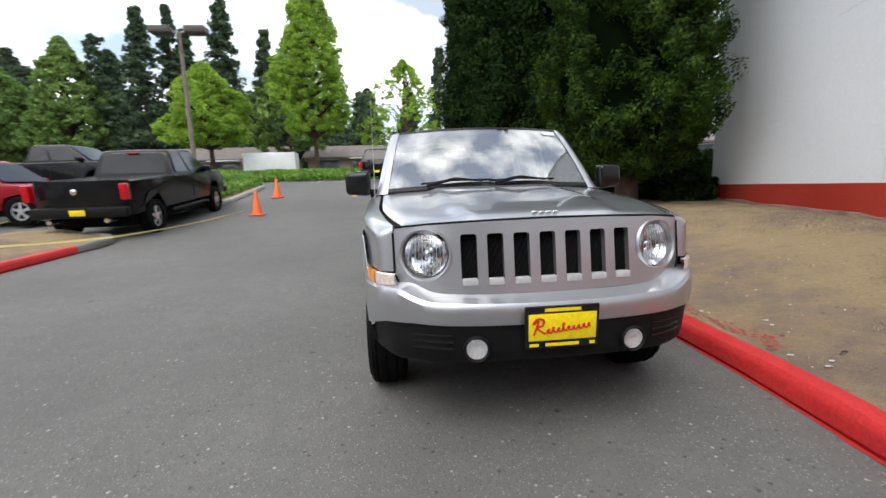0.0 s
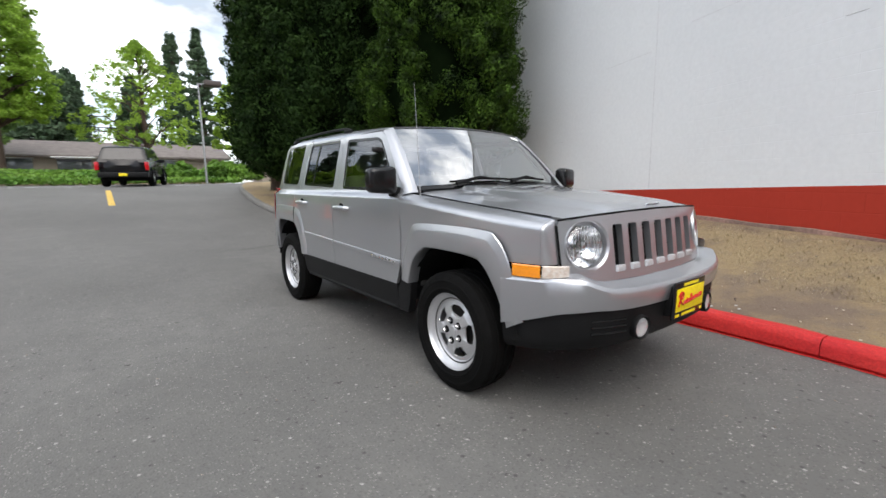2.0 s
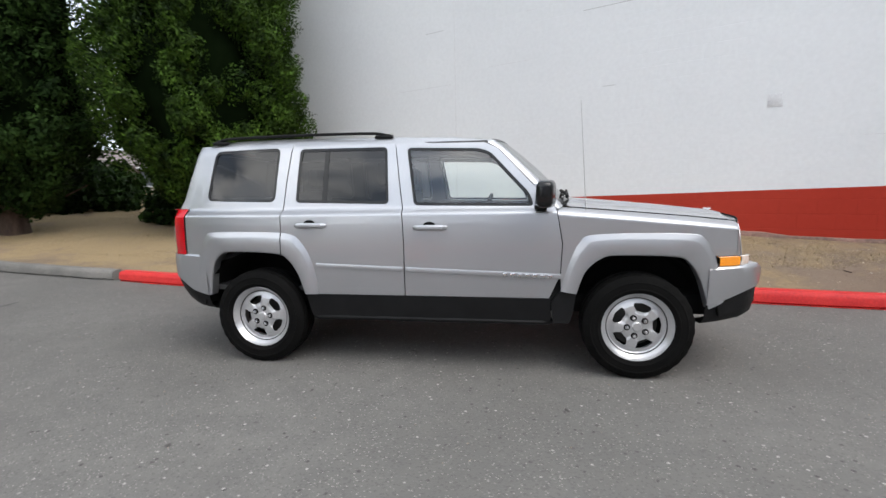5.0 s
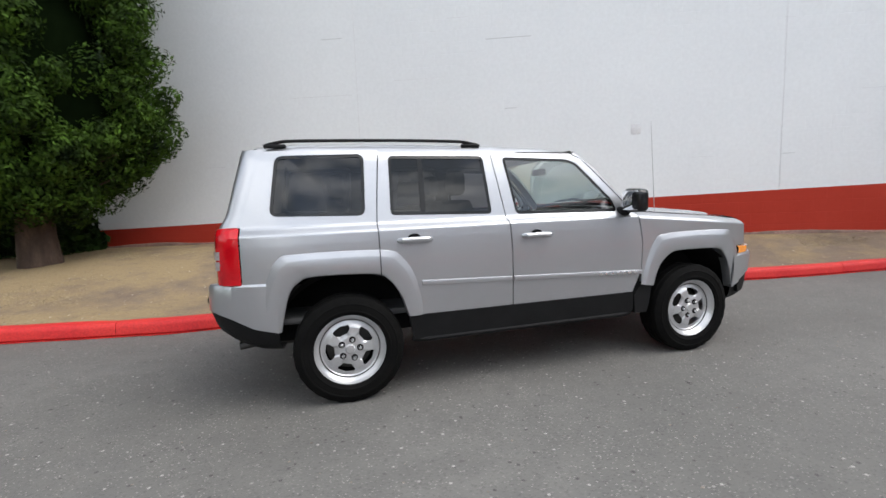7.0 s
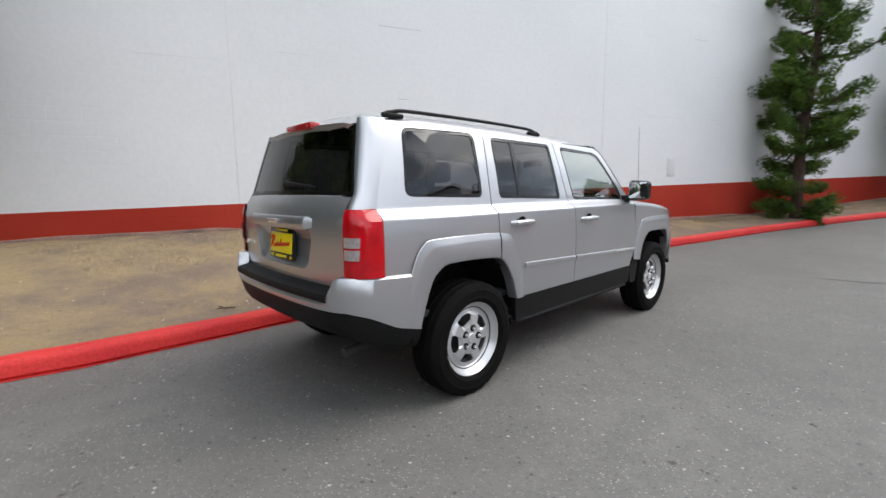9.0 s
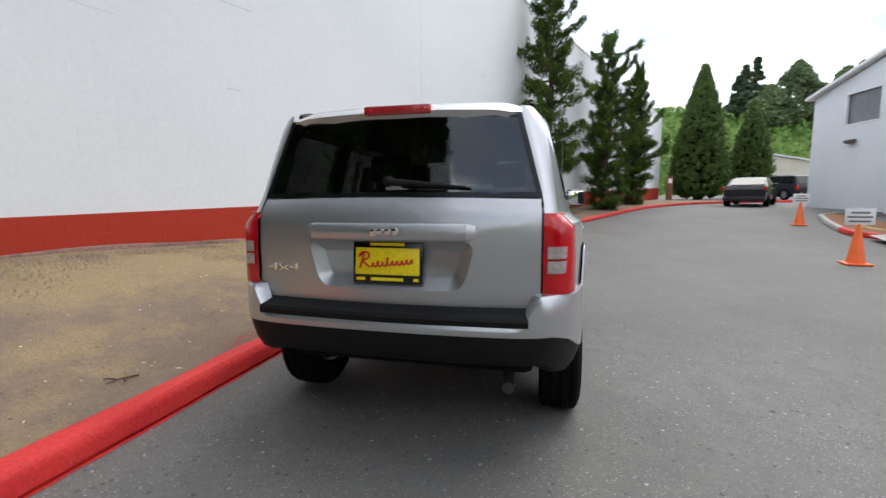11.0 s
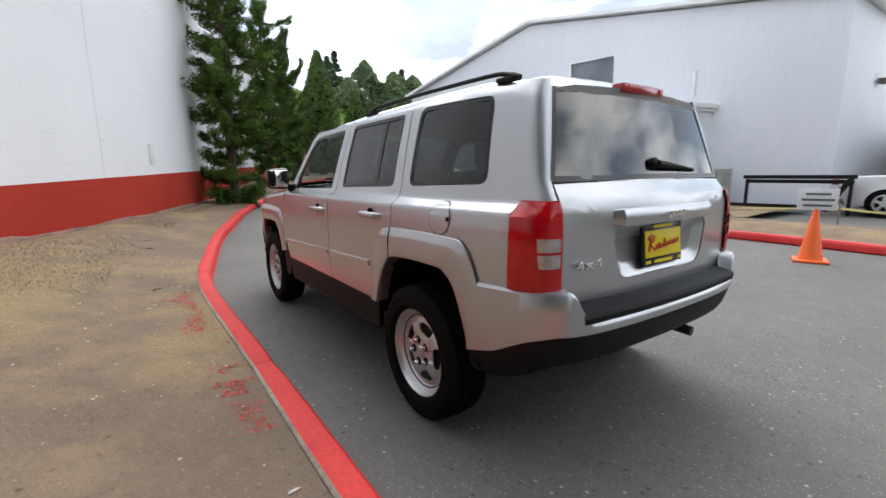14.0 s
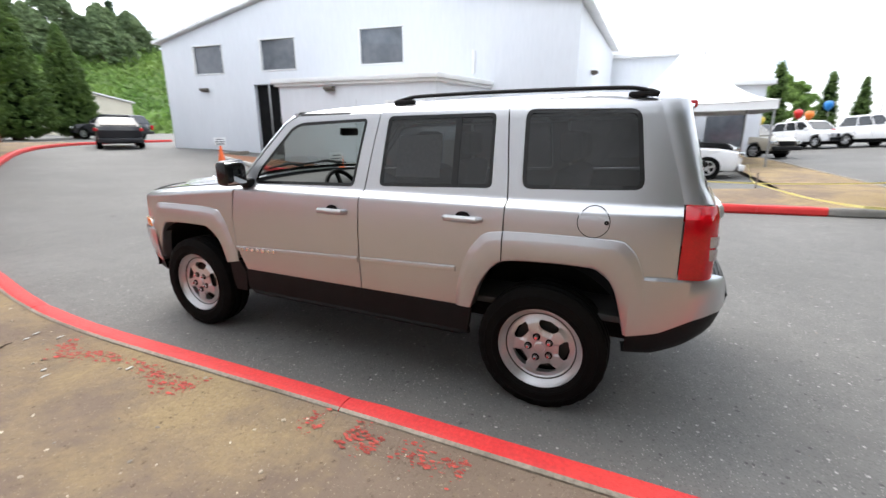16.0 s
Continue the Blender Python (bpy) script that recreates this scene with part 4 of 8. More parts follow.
def cedar(place, height, radius, seed, base=1.2, count=900, top=0.35, sway=0.10, each=150, spray=0.27, leaf=0.06, mat=None, label="tall dense dark green cedar with soft layered sprays", group="cedars by the wall"):
    """A dense evergreen whose crown is many upswept sprays round a dark middle."""
    rng = np.random.default_rng(seed)
    root = thing("cedar_tree", label, "tree", group, m=pose(*place))
    part("trunk", tube([(0, 0, -0.4), (0.02, 0.03, 0.5), (0, 0, base + 1.2), (0, 0, height * 0.8)], [radius * 0.17, radius * 0.13, radius * 0.11, 0.04], 12), M_BARK, root)
    lb = bmesh.new()
    for k in range(18):
        a, z = rng.uniform(0, 6.283), rng.uniform(base * 0.9, base + 1.8)
        r = rng.uniform(0.5, 0.8) * radius
        add_tube(lb, [(0, 0, z), (0.5 * r * math.cos(a), 0.5 * r * math.sin(a), z - 0.1 + 0.2 * rng.random()), (r * math.cos(a), r * math.sin(a), z + 0.25)], [0.05, 0.03, 0.01], 6)
    tagged(part("branchwork", lb, M_BARK, root), kind="stuff")

    def reach(f):
        return radius * np.clip(np.minimum((f * 6.5 + 0.5), 1.0) * (1 - (1 - top) * np.clip(f, 0, 1) ** 1.8), 0.05, None)

    f = rng.uniform(0, 1, count) ** 1.1
    a = rng.uniform(0, 2 * np.pi, count)
    z = base + f * (height - base)
    lump = 1 + sway * np.sin(a * 3 + z * 1.3 + seed) + sway * 0.8 * np.sin(z * 3.1 + a * 4) + rng.normal(size=count) * 0.085
    r = (reach(f) - spray * 0.7) * lump * rng.uniform(0.84, 1.0, count)
    c = np.stack([r * np.cos(a), r * np.sin(a), z - 0.06 * r], 1)
    ax = np.stack([np.cos(a) * 0.75, np.sin(a) * 0.75, np.full(count, 0.75)], 1) + rng.normal(size=(count, 3)) * 0.22
    ax /= np.linalg.norm(ax, axis=1, keepdims=True)
    size = spray * rng.uniform(0.6, 1.3, count)
    link_mesh("crown", sprays("crown", c, ax, size, each, leaf, rng), mat or M_CEDAR, root, smooth=False)
    # Added core body; its colour is the painted inner shade.
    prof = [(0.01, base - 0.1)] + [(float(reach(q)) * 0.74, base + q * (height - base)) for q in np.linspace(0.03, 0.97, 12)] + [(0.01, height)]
    part("crown_core", core_mesh(prof, seed, 0.12), M_CEDAR_CORE, root, "added solid filler with the crown's inner shade painted in")
    return root


def fir(place, height, radius, seed, name="fir_tree", label="tall dark fir with drooping tiers of branches", group="", mat=None, size=0.22, tiers=22, each=240, gap=0.5, base=0.08, curl=0.0, column=0.0):
    """A conifer with whorls of drooping branches that leave gaps."""
    rng = np.random.default_rng(seed)
    root = thing(name, label, "tree", group, m=pose(*place))
    part("trunk", tube([(0, 0, -0.4), (0, 0, height * 0.5), (0, 0, height * 0.98)], [radius * 0.10, radius * 0.06, 0.02], 8), M_BARK, root)
    pts, lb = [], bmesh.new()
    for k in range(tiers):
        f = (k + rng.uniform(-0.3, 0.3)) / tiers
        z = height * (base + (1 - base) * max(0, f))
        for j in range(rng.integers(4, 7)):
            a = rng.uniform(0, 6.283)
            r = radius * ((1 - column) * (1 - max(0, f)) ** 0.85 + column * (1 - 0.25 * max(0, f))) * rng.uniform(0.5, 1.15) + 0.03 * radius
            t = rng.uniform(0.12, 1, each // 5) ** 0.8
            droop = -0.22 * r * t + (0.10 + curl) * r * t**2 + 0.06 * radius
            side = rng.normal(size=t.size) * (0.10 + 0.16 * (1 - t)) * r
            pts.append(np.stack([r * t * math.cos(a) - side * math.sin(a), r * t * math.sin(a) + side * math.cos(a), z + droop + rng.normal(size=t.size) * 0.035 * radius * gap * 2], 1))
            add_tube(lb, [(0, 0, z), (r * 0.9 * math.cos(a), r * 0.9 * math.sin(a), z - 0.1 * r)], [0.012 * radius + 0.01, 0.005], 4, False)
    link_mesh("crown", leaf_mesh("crown", np.concatenate(pts), size, rng, 2.2, 0.2), mat or M_FIR, root, smooth=False)
    tagged(part("branchwork", lb, M_BARK, root), kind="stuff")
    return root


def broadleaf(place, height, radius, seed, label, mat, base=0.2, n=420, leaf=0.16, each=50, narrow=1.0, puff=0.10):
    """A leafy tree: clumps of leaves on limbs, with an uneven outline and gaps."""
    rng = np.random.default_rng(seed)
    root = thing("maple_tree", label, "tree", "leafy street trees", m=pose(*place))
    part("trunk", tube([(0, 0, -0.4), (0.03, 0, height * 0.25), (0, 0.04, height * 0.9)], [radius * 0.07, radius * 0.05, 0.03], 10), M_BARK, root)
    lb = bmesh.new()
    f = rng.uniform(0, 1, n)
    a = rng.uniform(0, 2 * np.pi, n)
    r = radius * np.sin(np.clip(0.12 + 0.88 * f, 0, 1) ** (0.62 * narrow) * np.pi) ** 0.8 * rng.uniform(0.3, 1.0, n) ** 0.5 * (1 + 0.22 * np.sin(3 * a + 9 * f + seed))
    z = height * (base + (1 - base) * f)
    c = np.stack([r * np.cos(a), r * np.sin(a), z], 1)
    for k in range(0, n, 9):
        add_tube(lb, [(0, 0, max(height * base * 0.8, z[k] - 0.35 * r[k] - 0.3)), tuple(c[k] * 0.55 + np.array([0, 0, 0.45 * z[k] * 0.98])), tuple(c[k])], [0.06, 0.04, 0.01], 5, False)
    tagged(part("branchwork", lb, M_BARK, root), kind="stuff")
    link_mesh("crown", leaf_mesh("crown", clumps(rng, c, puff * radius, each, 0.8), leaf, rng, 1.5, 0.0), mat, root, smooth=False)
    return root


def bush(place, size, seed, mat, label, leaf=0.07, n=60, each=40, name="shrub"):
    rng = np.random.default_rng(seed)
    root = thing(name, label, "shrub", m=pose(*place))
    d = rng.normal(size=(n, 3))
    d /= np.linalg.norm(d, axis=1, keepdims=True)
    c = d * np.array(size) * rng.uniform(0.5, 1, (n, 1)) * 0.85
    c[:, 2] = np.abs(c[:, 2])
    st = bmesh.new()
    for k in range(0, n, 8):
        add_tube(st, [(0, 0, -0.2), tuple(c[k])], [0.02, 0.006], 5, False)
    tagged(part("stem_cluster", st, M_BARK, root), kind="stuff")
    link_mesh("foliage", leaf_mesh("foliage", clumps(rng, c, 0.22 * min(size), each, 0.8), leaf, rng), mat, root, smooth=False)
    return root


# Unseen upper crowns of the first two are heightened to shade the wall.
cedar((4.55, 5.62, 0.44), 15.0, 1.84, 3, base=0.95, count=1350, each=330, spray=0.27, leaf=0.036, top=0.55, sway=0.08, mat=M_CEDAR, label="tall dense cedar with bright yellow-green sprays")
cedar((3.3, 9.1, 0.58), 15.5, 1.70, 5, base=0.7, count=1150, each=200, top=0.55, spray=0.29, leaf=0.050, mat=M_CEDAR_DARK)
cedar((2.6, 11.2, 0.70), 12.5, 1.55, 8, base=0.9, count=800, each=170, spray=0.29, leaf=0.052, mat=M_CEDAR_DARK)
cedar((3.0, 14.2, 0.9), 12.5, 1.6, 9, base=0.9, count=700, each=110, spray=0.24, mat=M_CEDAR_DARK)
bush((6.0, 7.2, 0.5), (1.3, 1.1, 1.1), 21, M_CEDAR_DARK, "dark rhododendron shrub by the wall corner", 0.11, 90, 60)
bush((6.45, 6.4, 0.5), (0.9, 0.9, 1.0), 25, M_CEDAR_DARK, "dark rhododendron shrub by the wall corner", 0.10, 90, 60)
bush((7.8, 8.6, 0.7), (1.8, 1.4, 1.3), 22, M_CEDAR_DARK, "dark rhododendron shrub by the wall corner", 0.11, 90, 60)
bush((6.4, 11.8, 0.8), (2.0, 1.8, 1.7), 23, M_CEDAR_DARK, "dark shrub under the cedars", 0.12, 90, 60)
bush((9.0, 13.6, 0.9), (2.2, 1.8, 2.0), 24, M_CEDAR_DARK, "dark shrub under the cedars", 0.12, 90, 60)
def juniper(place, height, radius, seed):
    """A twisted upright conifer: arms that leave the stem at odd angles and sweep upwards, with dense tufts and gaps between."""
    rng = np.random.default_rng(seed)
    root = thing("juniper_tree", "ragged upright juniper with sweeping arms against the white wall", "tree", "junipers along the wall", m=pose(*place))
    stem = catmull([(0, 0, -0.4), (0.05, 0.04, height * 0.25), (-0.08, 0.06, height * 0.5), (0.07, -0.05, height * 0.75), (-0.02, 0.02, height)], 24)
    part("trunk", tube(stem, [0.13 * (1 - k / 24) + 0.015 for k in range(24)], 9), M_BARK, root)
    lb, cs, axs, sz = bmesh.new(), [], [], []
    arms = 150
    for k in range(arms):
        f = (k + rng.uniform(-0.4, 0.4)) / arms
        f = min(0.985, max(0.02, f)) ** 1.15
        a = rng.uniform(0, 6.283)
        long = rng.random() < 0.12 and f > 0.35
        r = radius * (lerp([(0, 0.3), (0.08, 0.65), (0.2, 1.0), (0.45, 0.98), (0.6, 0.70), (0.85, 0.48), (1, 0.16)], f) * rng.uniform(0.55, 1.1) if not long else rng.uniform(1.25, 1.7) * (1.1 - 0.4 * f))
        p0 = stem[min(23, int(f * 23))]
        out = Vector((math.cos(a), math.sin(a), 0))
        rise = r * rng.uniform(0.25, 0.75) if long or f > 0.5 else r * rng.uniform(-0.05, 0.4)
        q = [p0, p0 + out * r * 0.5 + Vector((0, 0, rise * 0.15 - 0.04)), p0 + out * r * 0.85 + Vector((0, 0, rise * 0.55)), p0 + out * r * 1.02 + Vector((0, 0, rise))]
        line = catmull(q, 12)
        add_tube(lb, line, [0.035 * (1 - i / 12) + 0.006 for i in range(12)], 5, False)
        n = max(5, int(r / 0.085))
        for i in range(n):
            t = 0.22 + 0.78 * (i + rng.uniform(0, 0.8)) / n
            j = min(10, int(t * 11))
            c = line[j].lerp(line[j + 1], min(1.0, t * 11 - j))
            w = (0.10 if long else 0.26) * (1 - 0.55 * t) * r
            cs.append(np.array(c) + rng.normal(size=3) * (w * 0.55, w * 0.55, 0.05))
            d = (line[j + 1] - line[j]).normalized() + Vector((0, 0, 0.55)) + out * 0.2
            axs.append(np.array(d.normalized()))
            sz.append(rng.uniform(0.10, 0.20) * (0.7 if long else 1.0))
    link_mesh("crown", sprays("crown", np.array(cs), np.array(axs), np.array(sz), 110, 0.030, rng), M_WALLFIR, root, smooth=False)
    tagged(part("branchwork", lb, M_BARK, root), kind="stuff")
    return root


juniper((-0.60, -11.0, 0.45), 7.9, 0.95, 31)
juniper((-3.0, -16.2, 0.75), 7.2, 0.95, 32)
juniper((-4.75, -20.1, 0.9), 6.4, 0.95, 33)
far_cone = dict(base=0.3, top=0.08, sway=0.03, spray=0.17, leaf=0.065, each=46, mat=M_CYPRESS, label="smooth conical cypress at the end of the wall", group="cypresses at the end of the wall")
cedar((-11.9, -34.4, 1.1), 10.0, 2.15, 41, count=2400, **far_cone)
cedar((-16.4, -37.0, 1.2), 7.5, 1.75, 42, count=1800, **far_cone)


# ---- the silver car ----
M_PAINT = material("silver_metallic_paint", (0.465, 0.471, 0.492), 0.37, 0.82, (0.48, 0.486, 0.507), 3, 700, 0.18, coat=1.0, spec=0.5, coat_rough=0.02)
M_GLOSSBLACK = material("gloss_black_plastic", (0.007, 0.007, 0.0075), 0.2, 0, (0.010, 0.010, 0.0105), 8, 300, 0.1, spec=0.4)
M_RUBBER = material("tyre_rubber", (0.0035, 0.0035, 0.0035), 0.75, 0, (0.006, 0.0058, 0.0055), 6, 120, 0.2, 0.2, 260, spec=0.08)
M_RIM = material("silver_wheel_paint", (0.51, 0.51, 0.52), 0.34, 0.6, (0.57, 0.57, 0.58), 6, 500, 0.16, coat=0.6, spec=0.5)
M_DARKSTEEL = material("dark_brake_steel", (0.06, 0.058, 0.055), 0.5, 0.6)
M_CHROME = material("chrome", (0.82, 0.82, 0.83), 0.07, 1.0)
# Lit copy of the body paint: light on the slot feet painted in.
M_SLOT = material("slot_foot_lit_paint", (0.56, 0.565, 0.58), 0.35, 0.3)
M_SATIN = material("satin_metal", (0.55, 0.55, 0.56), 0.3, 1.0)
M_REDLENS = material("red_lamp_lens", (0.40, 0.003, 0.008), 0.14, 0, (0.54, 0.005, 0.012), 14, 160, 0.15, coat=0.35, spec=0.35)
M_AMBER = material("amber_lamp_lens", (0.90, 0.28, 0.01), 0.10, 0, (0.95, 0.34, 0.02), 9, 200, 0.2, coat=1.0)
M_CLEAR = material("clear_lamp_lens", (0.62, 0.62, 0.62), 0.16, 0.8, (0.74, 0.74, 0.74), 30, 160, 0.15, coat=0.8)
M_TURNCLEAR = material("pale_striped_lens", (0.66, 0.52, 0.42), 0.2, 0.1, (0.80, 0.74, 0.68), 60, 160, 0.15, coat=0.8)
M_FOG = material("bright_lamp_reflector", (0.82, 0.82, 0.83), 0.22, 0.35, (0.60, 0.60, 0.62), 90, 160, 0.2, coat=0.6)
M_TAILCLEAR = material("smoky_clear_lens", (0.36, 0.31, 0.31), 0.18, 0.3, (0.50, 0.44, 0.44), 30, 160, 0.25, coat=0.6)
M_SEAT = material("grey_seat_cloth", (0.10, 0.10, 0.105), 0.9, 0, (0.13, 0.13, 0.135), 8, 200, 0.15, 0.3, 400)
M_TRIMGREY = material("dark_cabin_trim", (0.035, 0.035, 0.036), 0.7, 0, (0.05, 0.05, 0.05), 4, 200, 0.1, 0.1, 300)
M_HEADLINER = material("pale_headliner", (0.20, 0.195, 0.185), 0.9, 0, (0.24, 0.235, 0.225), 4)
M_YELLOW = material("yellow_plate", (0.86, 0.66, 0.005), 0.4, 0, (0.88, 0.70, 0.01), 4)
M_PLATERED = material("red_plate_print", (0.55, 0.01, 0.012), 0.4)
M_STICKER = material("white_paper_sticker", (0.78, 0.78, 0.77), 0.7)
G_CLEAR = glass("clear_tinted_glass", (0.82, 0.90, 0.86), f0=0.13)
G_SCREEN = glass("windscreen_glass", (0.74, 0.83, 0.79), f0=0.50)
G_PRIVACY = glass("dark_privacy_glass", (0.10, 0.10, 0.105), f0=0.065)
G_REAR = glass("rear_privacy_glass", (0.14, 0.14, 0.145), f0=0.115)
G_LENS = glass("lamp_glass", (0.93, 0.94, 0.94))


def soft_table(table, sigma):
    """A smooth curve through a table of pairs."""
    lo, hi = table[0][0], table[-1][0]
    xs = np.linspace(lo, hi, 400)
    ys = np.interp(xs, [a for a, _ in table], [b for _, b in table])
    h = xs[1] - xs[0]
    k = np.arange(-int(4 * sigma / h) - 1, int(4 * sigma / h) + 2) * h
    w = np.exp(-0.5 * (k / sigma) ** 2)
    pad = len(k) // 2
    left = ys[0] + (ys[1] - ys[0]) / h * (-np.arange(pad, 0, -1) * h)
    right = ys[-1] + (ys[-1] - ys[-2]) / h * (np.arange(1, pad + 1) * h)
    ys = np.convolve(np.r_[left, ys, right], w / w.sum(), "valid")
    return lambda v: float(np.interp(v, xs, ys))


SIDE_W = soft_table([(0.15, 0.80), (0.35, 0.845), (0.5, 0.862), (0.70, 0.872), (0.9, 0.872), (1.02, 0.868), (1.088, 0.862), (1.094, 0.859), (1.126, 0.812), (1.14, 0.804), (1.17, 0.797), (1.36, 0.752), (1.54, 0.701), (1.575, 0.685), (1.60, 0.667), (1.66, 0.60)], 0.0045)
FENDER_TOP = soft_table([(-2.0, 1.008), (-1.92, 1.017), (-1.63, 1.051), (-1.33, 1.080), (-0.91, 1.118), (-0.7, 1.135)], 0.05)
REAR_B = soft_table([(0.4, 2.11), (0.70, 2.10), (0.80, 2.108), (1.0, 2.108), (1.10, 2.103), (1.165, 2.078), (1.205, 2.045), (1.4, 1.99), (1.575, 1.938), (1.70, 1.90)], 0.012)
ROOF_C = soft_table([(-0.6, 1.57), (-0.45, 1.605), (-0.2, 1.632), (0.3, 1.655), (1.2, 1.672), (1.7, 1.668), (1.98, 1.645)], 0.08)


def plan_in(y):
    if y > 1.4:
        return 0.07 * ((y - 1.4) / 0.53) ** 2
    if y < -1.35:
        return 0.075 * ((-1.35 - y) / 0.5) ** 2
    return 0.0


def side_x(y, z):
    return SIDE_W(z) - plan_in(y)


def fender_x(y, z):
    top = FENDER_TOP(y)
    return 0.87 - max(0, 0.7 - z) ** 2 * 0.1 - plan_in(y) - 0.104 * max(0.0, (z - (top - 0.06)) / 0.06) ** 2.6


def rear_y(x, z):
    return REAR_B(z) - 0.045 * (x / 0.665) ** 2


def front_y(x, z):
    return -(2.06 + 0.144 * (0.86 - z)) + 0.125 * x * x + 0.87 * max(0.0, abs(x) - 0.45) ** 2


def hood_z(x, y):
    half = 0.762 - plan_in(y)
    f = min(1.0, abs(x) / half)
    lift = 0.034 * (1 - f**3.0) + 0.018 * smooth01((0.60 - f) / 0.08)
    nose = 0.05 * max(0.0, (-1.93 - y) / 0.09) ** 2
    return FENDER_TOP(y) + lift - nose


def roof_z(x, y):
    return ROOF_C(y) - 0.018 * (x / 0.55) ** 2 - 5.2 * max(0.0, abs(x) - 0.56) ** 2 - 0.045 * smooth01((y - 1.80) / 0.12) - 0.02 * smooth01((y - 1.55) / 0.19) * smooth01((abs(x) - 0.45) / 0.15)


def rounded(loop, radius, steps=4):
    """An outline with its corners rounded."""
    out, n = [], len(loop)
    for k in range(n):
        p, a, b = Vector(loop[k]), Vector(loop[k - 1]), Vector(loop[(k + 1) % n])
        da, db = (a - p), (b - p)
        r = min(radius, da.length * 0.45, db.length * 0.45)
        s, e = p + da.normalized() * r, p + db.normalized() * r
        for i in range(steps + 1):
            t = i / steps
            q = s * (1 - t) ** 2 + p * 2 * t * (1 - t) + e * t * t
            out.append((q.x, q.y))
    return out


def inset(loop, d):
    """An outline moved inwards by d."""
    pts = [Vector(p) for p in loop]
    area = sum(a.x * b.y - b.x * a.y for a, b in zip(pts, pts[1:] + pts[:1]))
    s = 1 if area > 0 else -1
    out = []
    for k, p in enumerate(pts):
        a, b = (p - pts[k - 1]).normalized(), (pts[(k + 1) % len(pts)] - p).normalized()
        nrm = Vector((-(a.y + b.y), a.x + b.x)) * s
        q = nrm.length
        nrm = nrm / q if q > 1e-6 else Vector((0, 0))
        out.append(tuple(p + nrm * d / max(0.5, q / 2)))
    return out


def ring_sheet(outer, inner, where, out):
    """A strip between two outlines of equal length."""
    bm = bmesh.new()
    a = [bm.verts.new(where(*p)) for p in outer]
    b = [bm.verts.new(where(*p)) for p in inner]
    for k in range(len(a)):
        j = (k + 1) % len(a)
        bm.faces.new((a[k], a[j], b[j], b[k]))
    bm.normal_update()
    if sum(f.normal.dot(Vector(out)) * f.calc_area() for f in bm.faces) < 0:
        bmesh.ops.reverse_faces(bm, faces=list(bm.faces))
    return bm


car = thing("silver_car", "silver compact off-road wagon with black lower cladding", "car")


def both(name, bm, mat, parent=None, label="", **kw):
    """A part on the car's left side, and its mirror image on the right."""
    other = mirrored(bm)
    return part(name, bm, mat, parent or car, label, **kw), part(name, other, mat, parent or car, label, **kw)


def side_panel(outer, holes, step=0.07, fn=side_x, skirt=0.02, off=0.0):
    return sheet(outer, holes, step, lambda y, z: (fn(y, z) + off, y, z), (1, 0, 0), skirt, [1.03, 1.05] + [1.070 + 0.006 * k for k in range(17)] + [1.55, 1.56, 1.57, 1.58])


WIN_F = rounded([(-0.660, 1.134), (0.140, 1.150), (0.198, 1.540), (-0.300, 1.520), (-0.375, 1.492), (-0.632, 1.215)], 0.03)
WIN_R = rounded([(0.325, 1.161), (1.010, 1.181), (0.995, 1.558), (0.348, 1.550)], 0.03)
WIN_Q = rounded([(1.177, 1.186), (1.742, 1.203), (1.692, 1.564), (1.158, 1.572)], 0.045)
DOOR_F = [(-0.760, 0.53), (0.204, 0.53), (0.202, 0.878), (0.210, 1.07), (0.279, 1.545), (0.277, 1.574), (-0.335, 1.562), (-0.425, 1.520), (-0.700, 1.225), (-0.800, 1.118), (-0.838, 0.89), (-0.827, 0.68)]
DOOR_R = [(0.211, 0.53), (0.86, 0.53), (0.875, 0.64), (0.93, 0.77), (1.00, 0.88), (1.096, 0.90), (1.099, 0.95), (1.102, 1.118), (1.088, 1.30), (1.062, 1.548), (1.060, 1.583), (0.290, 1.576), (0.286, 1.55), (0.217, 1.07), (0.209, 0.878)]
QUARTER = [(1.104, 0.90), (1.30, 0.905), (1.55, 0.90), (1.66, 0.86), (1.72, 0.806), (1.918, 0.804), (1.914, 1.140), (1.885, 1.25), (1.772, 1.600), (1.06, 1.602), (1.070, 1.55), (1.095, 1.30), (1.109, 1.118), (1.106, 0.95)]
FENDER = [(-0.835, 0.60), (-0.833, 0.68), (-0.845, 0.89), (-0.808, 1.10), (-0.80, 1.123), (-1.0, 1.106), (-1.33, 1.077), (-1.63, 1.048), (-1.90, 1.014), (-1.90, 0.806), (-1.71, 0.806), (-1.66, 0.86), (-1.55, 0.885), (-1.05, 0.885), (-0.96, 0.83), (-0.90, 0.70), (-0.86, 0.60)]
both("front_door", side_panel(DOOR_F, [inset(WIN_F, -0.004)]), M_PAINT)
both("rear_door", side_panel(DOOR_R, [inset(WIN_R, -0.004)]), M_PAINT)
both("quarter_panel", side_panel(QUARTER, [inset(WIN_Q, -0.004)]), M_PAINT)
below = lambda y, z: z - FENDER_TOP(y) + 1.05
fender_bm = sheet([(y, below(y, z)) for y, z in FENDER], [], 0.04, lambda y, v: (fender_x(y, v + FENDER_TOP(y) - 1.05), y, v + FENDER_TOP(y) - 1.05), (1, 0, 0), 0.02, [1.05 - 0.007 * k for k in range(1, 10)])
both("front_fender", fender_bm, M_PAINT)
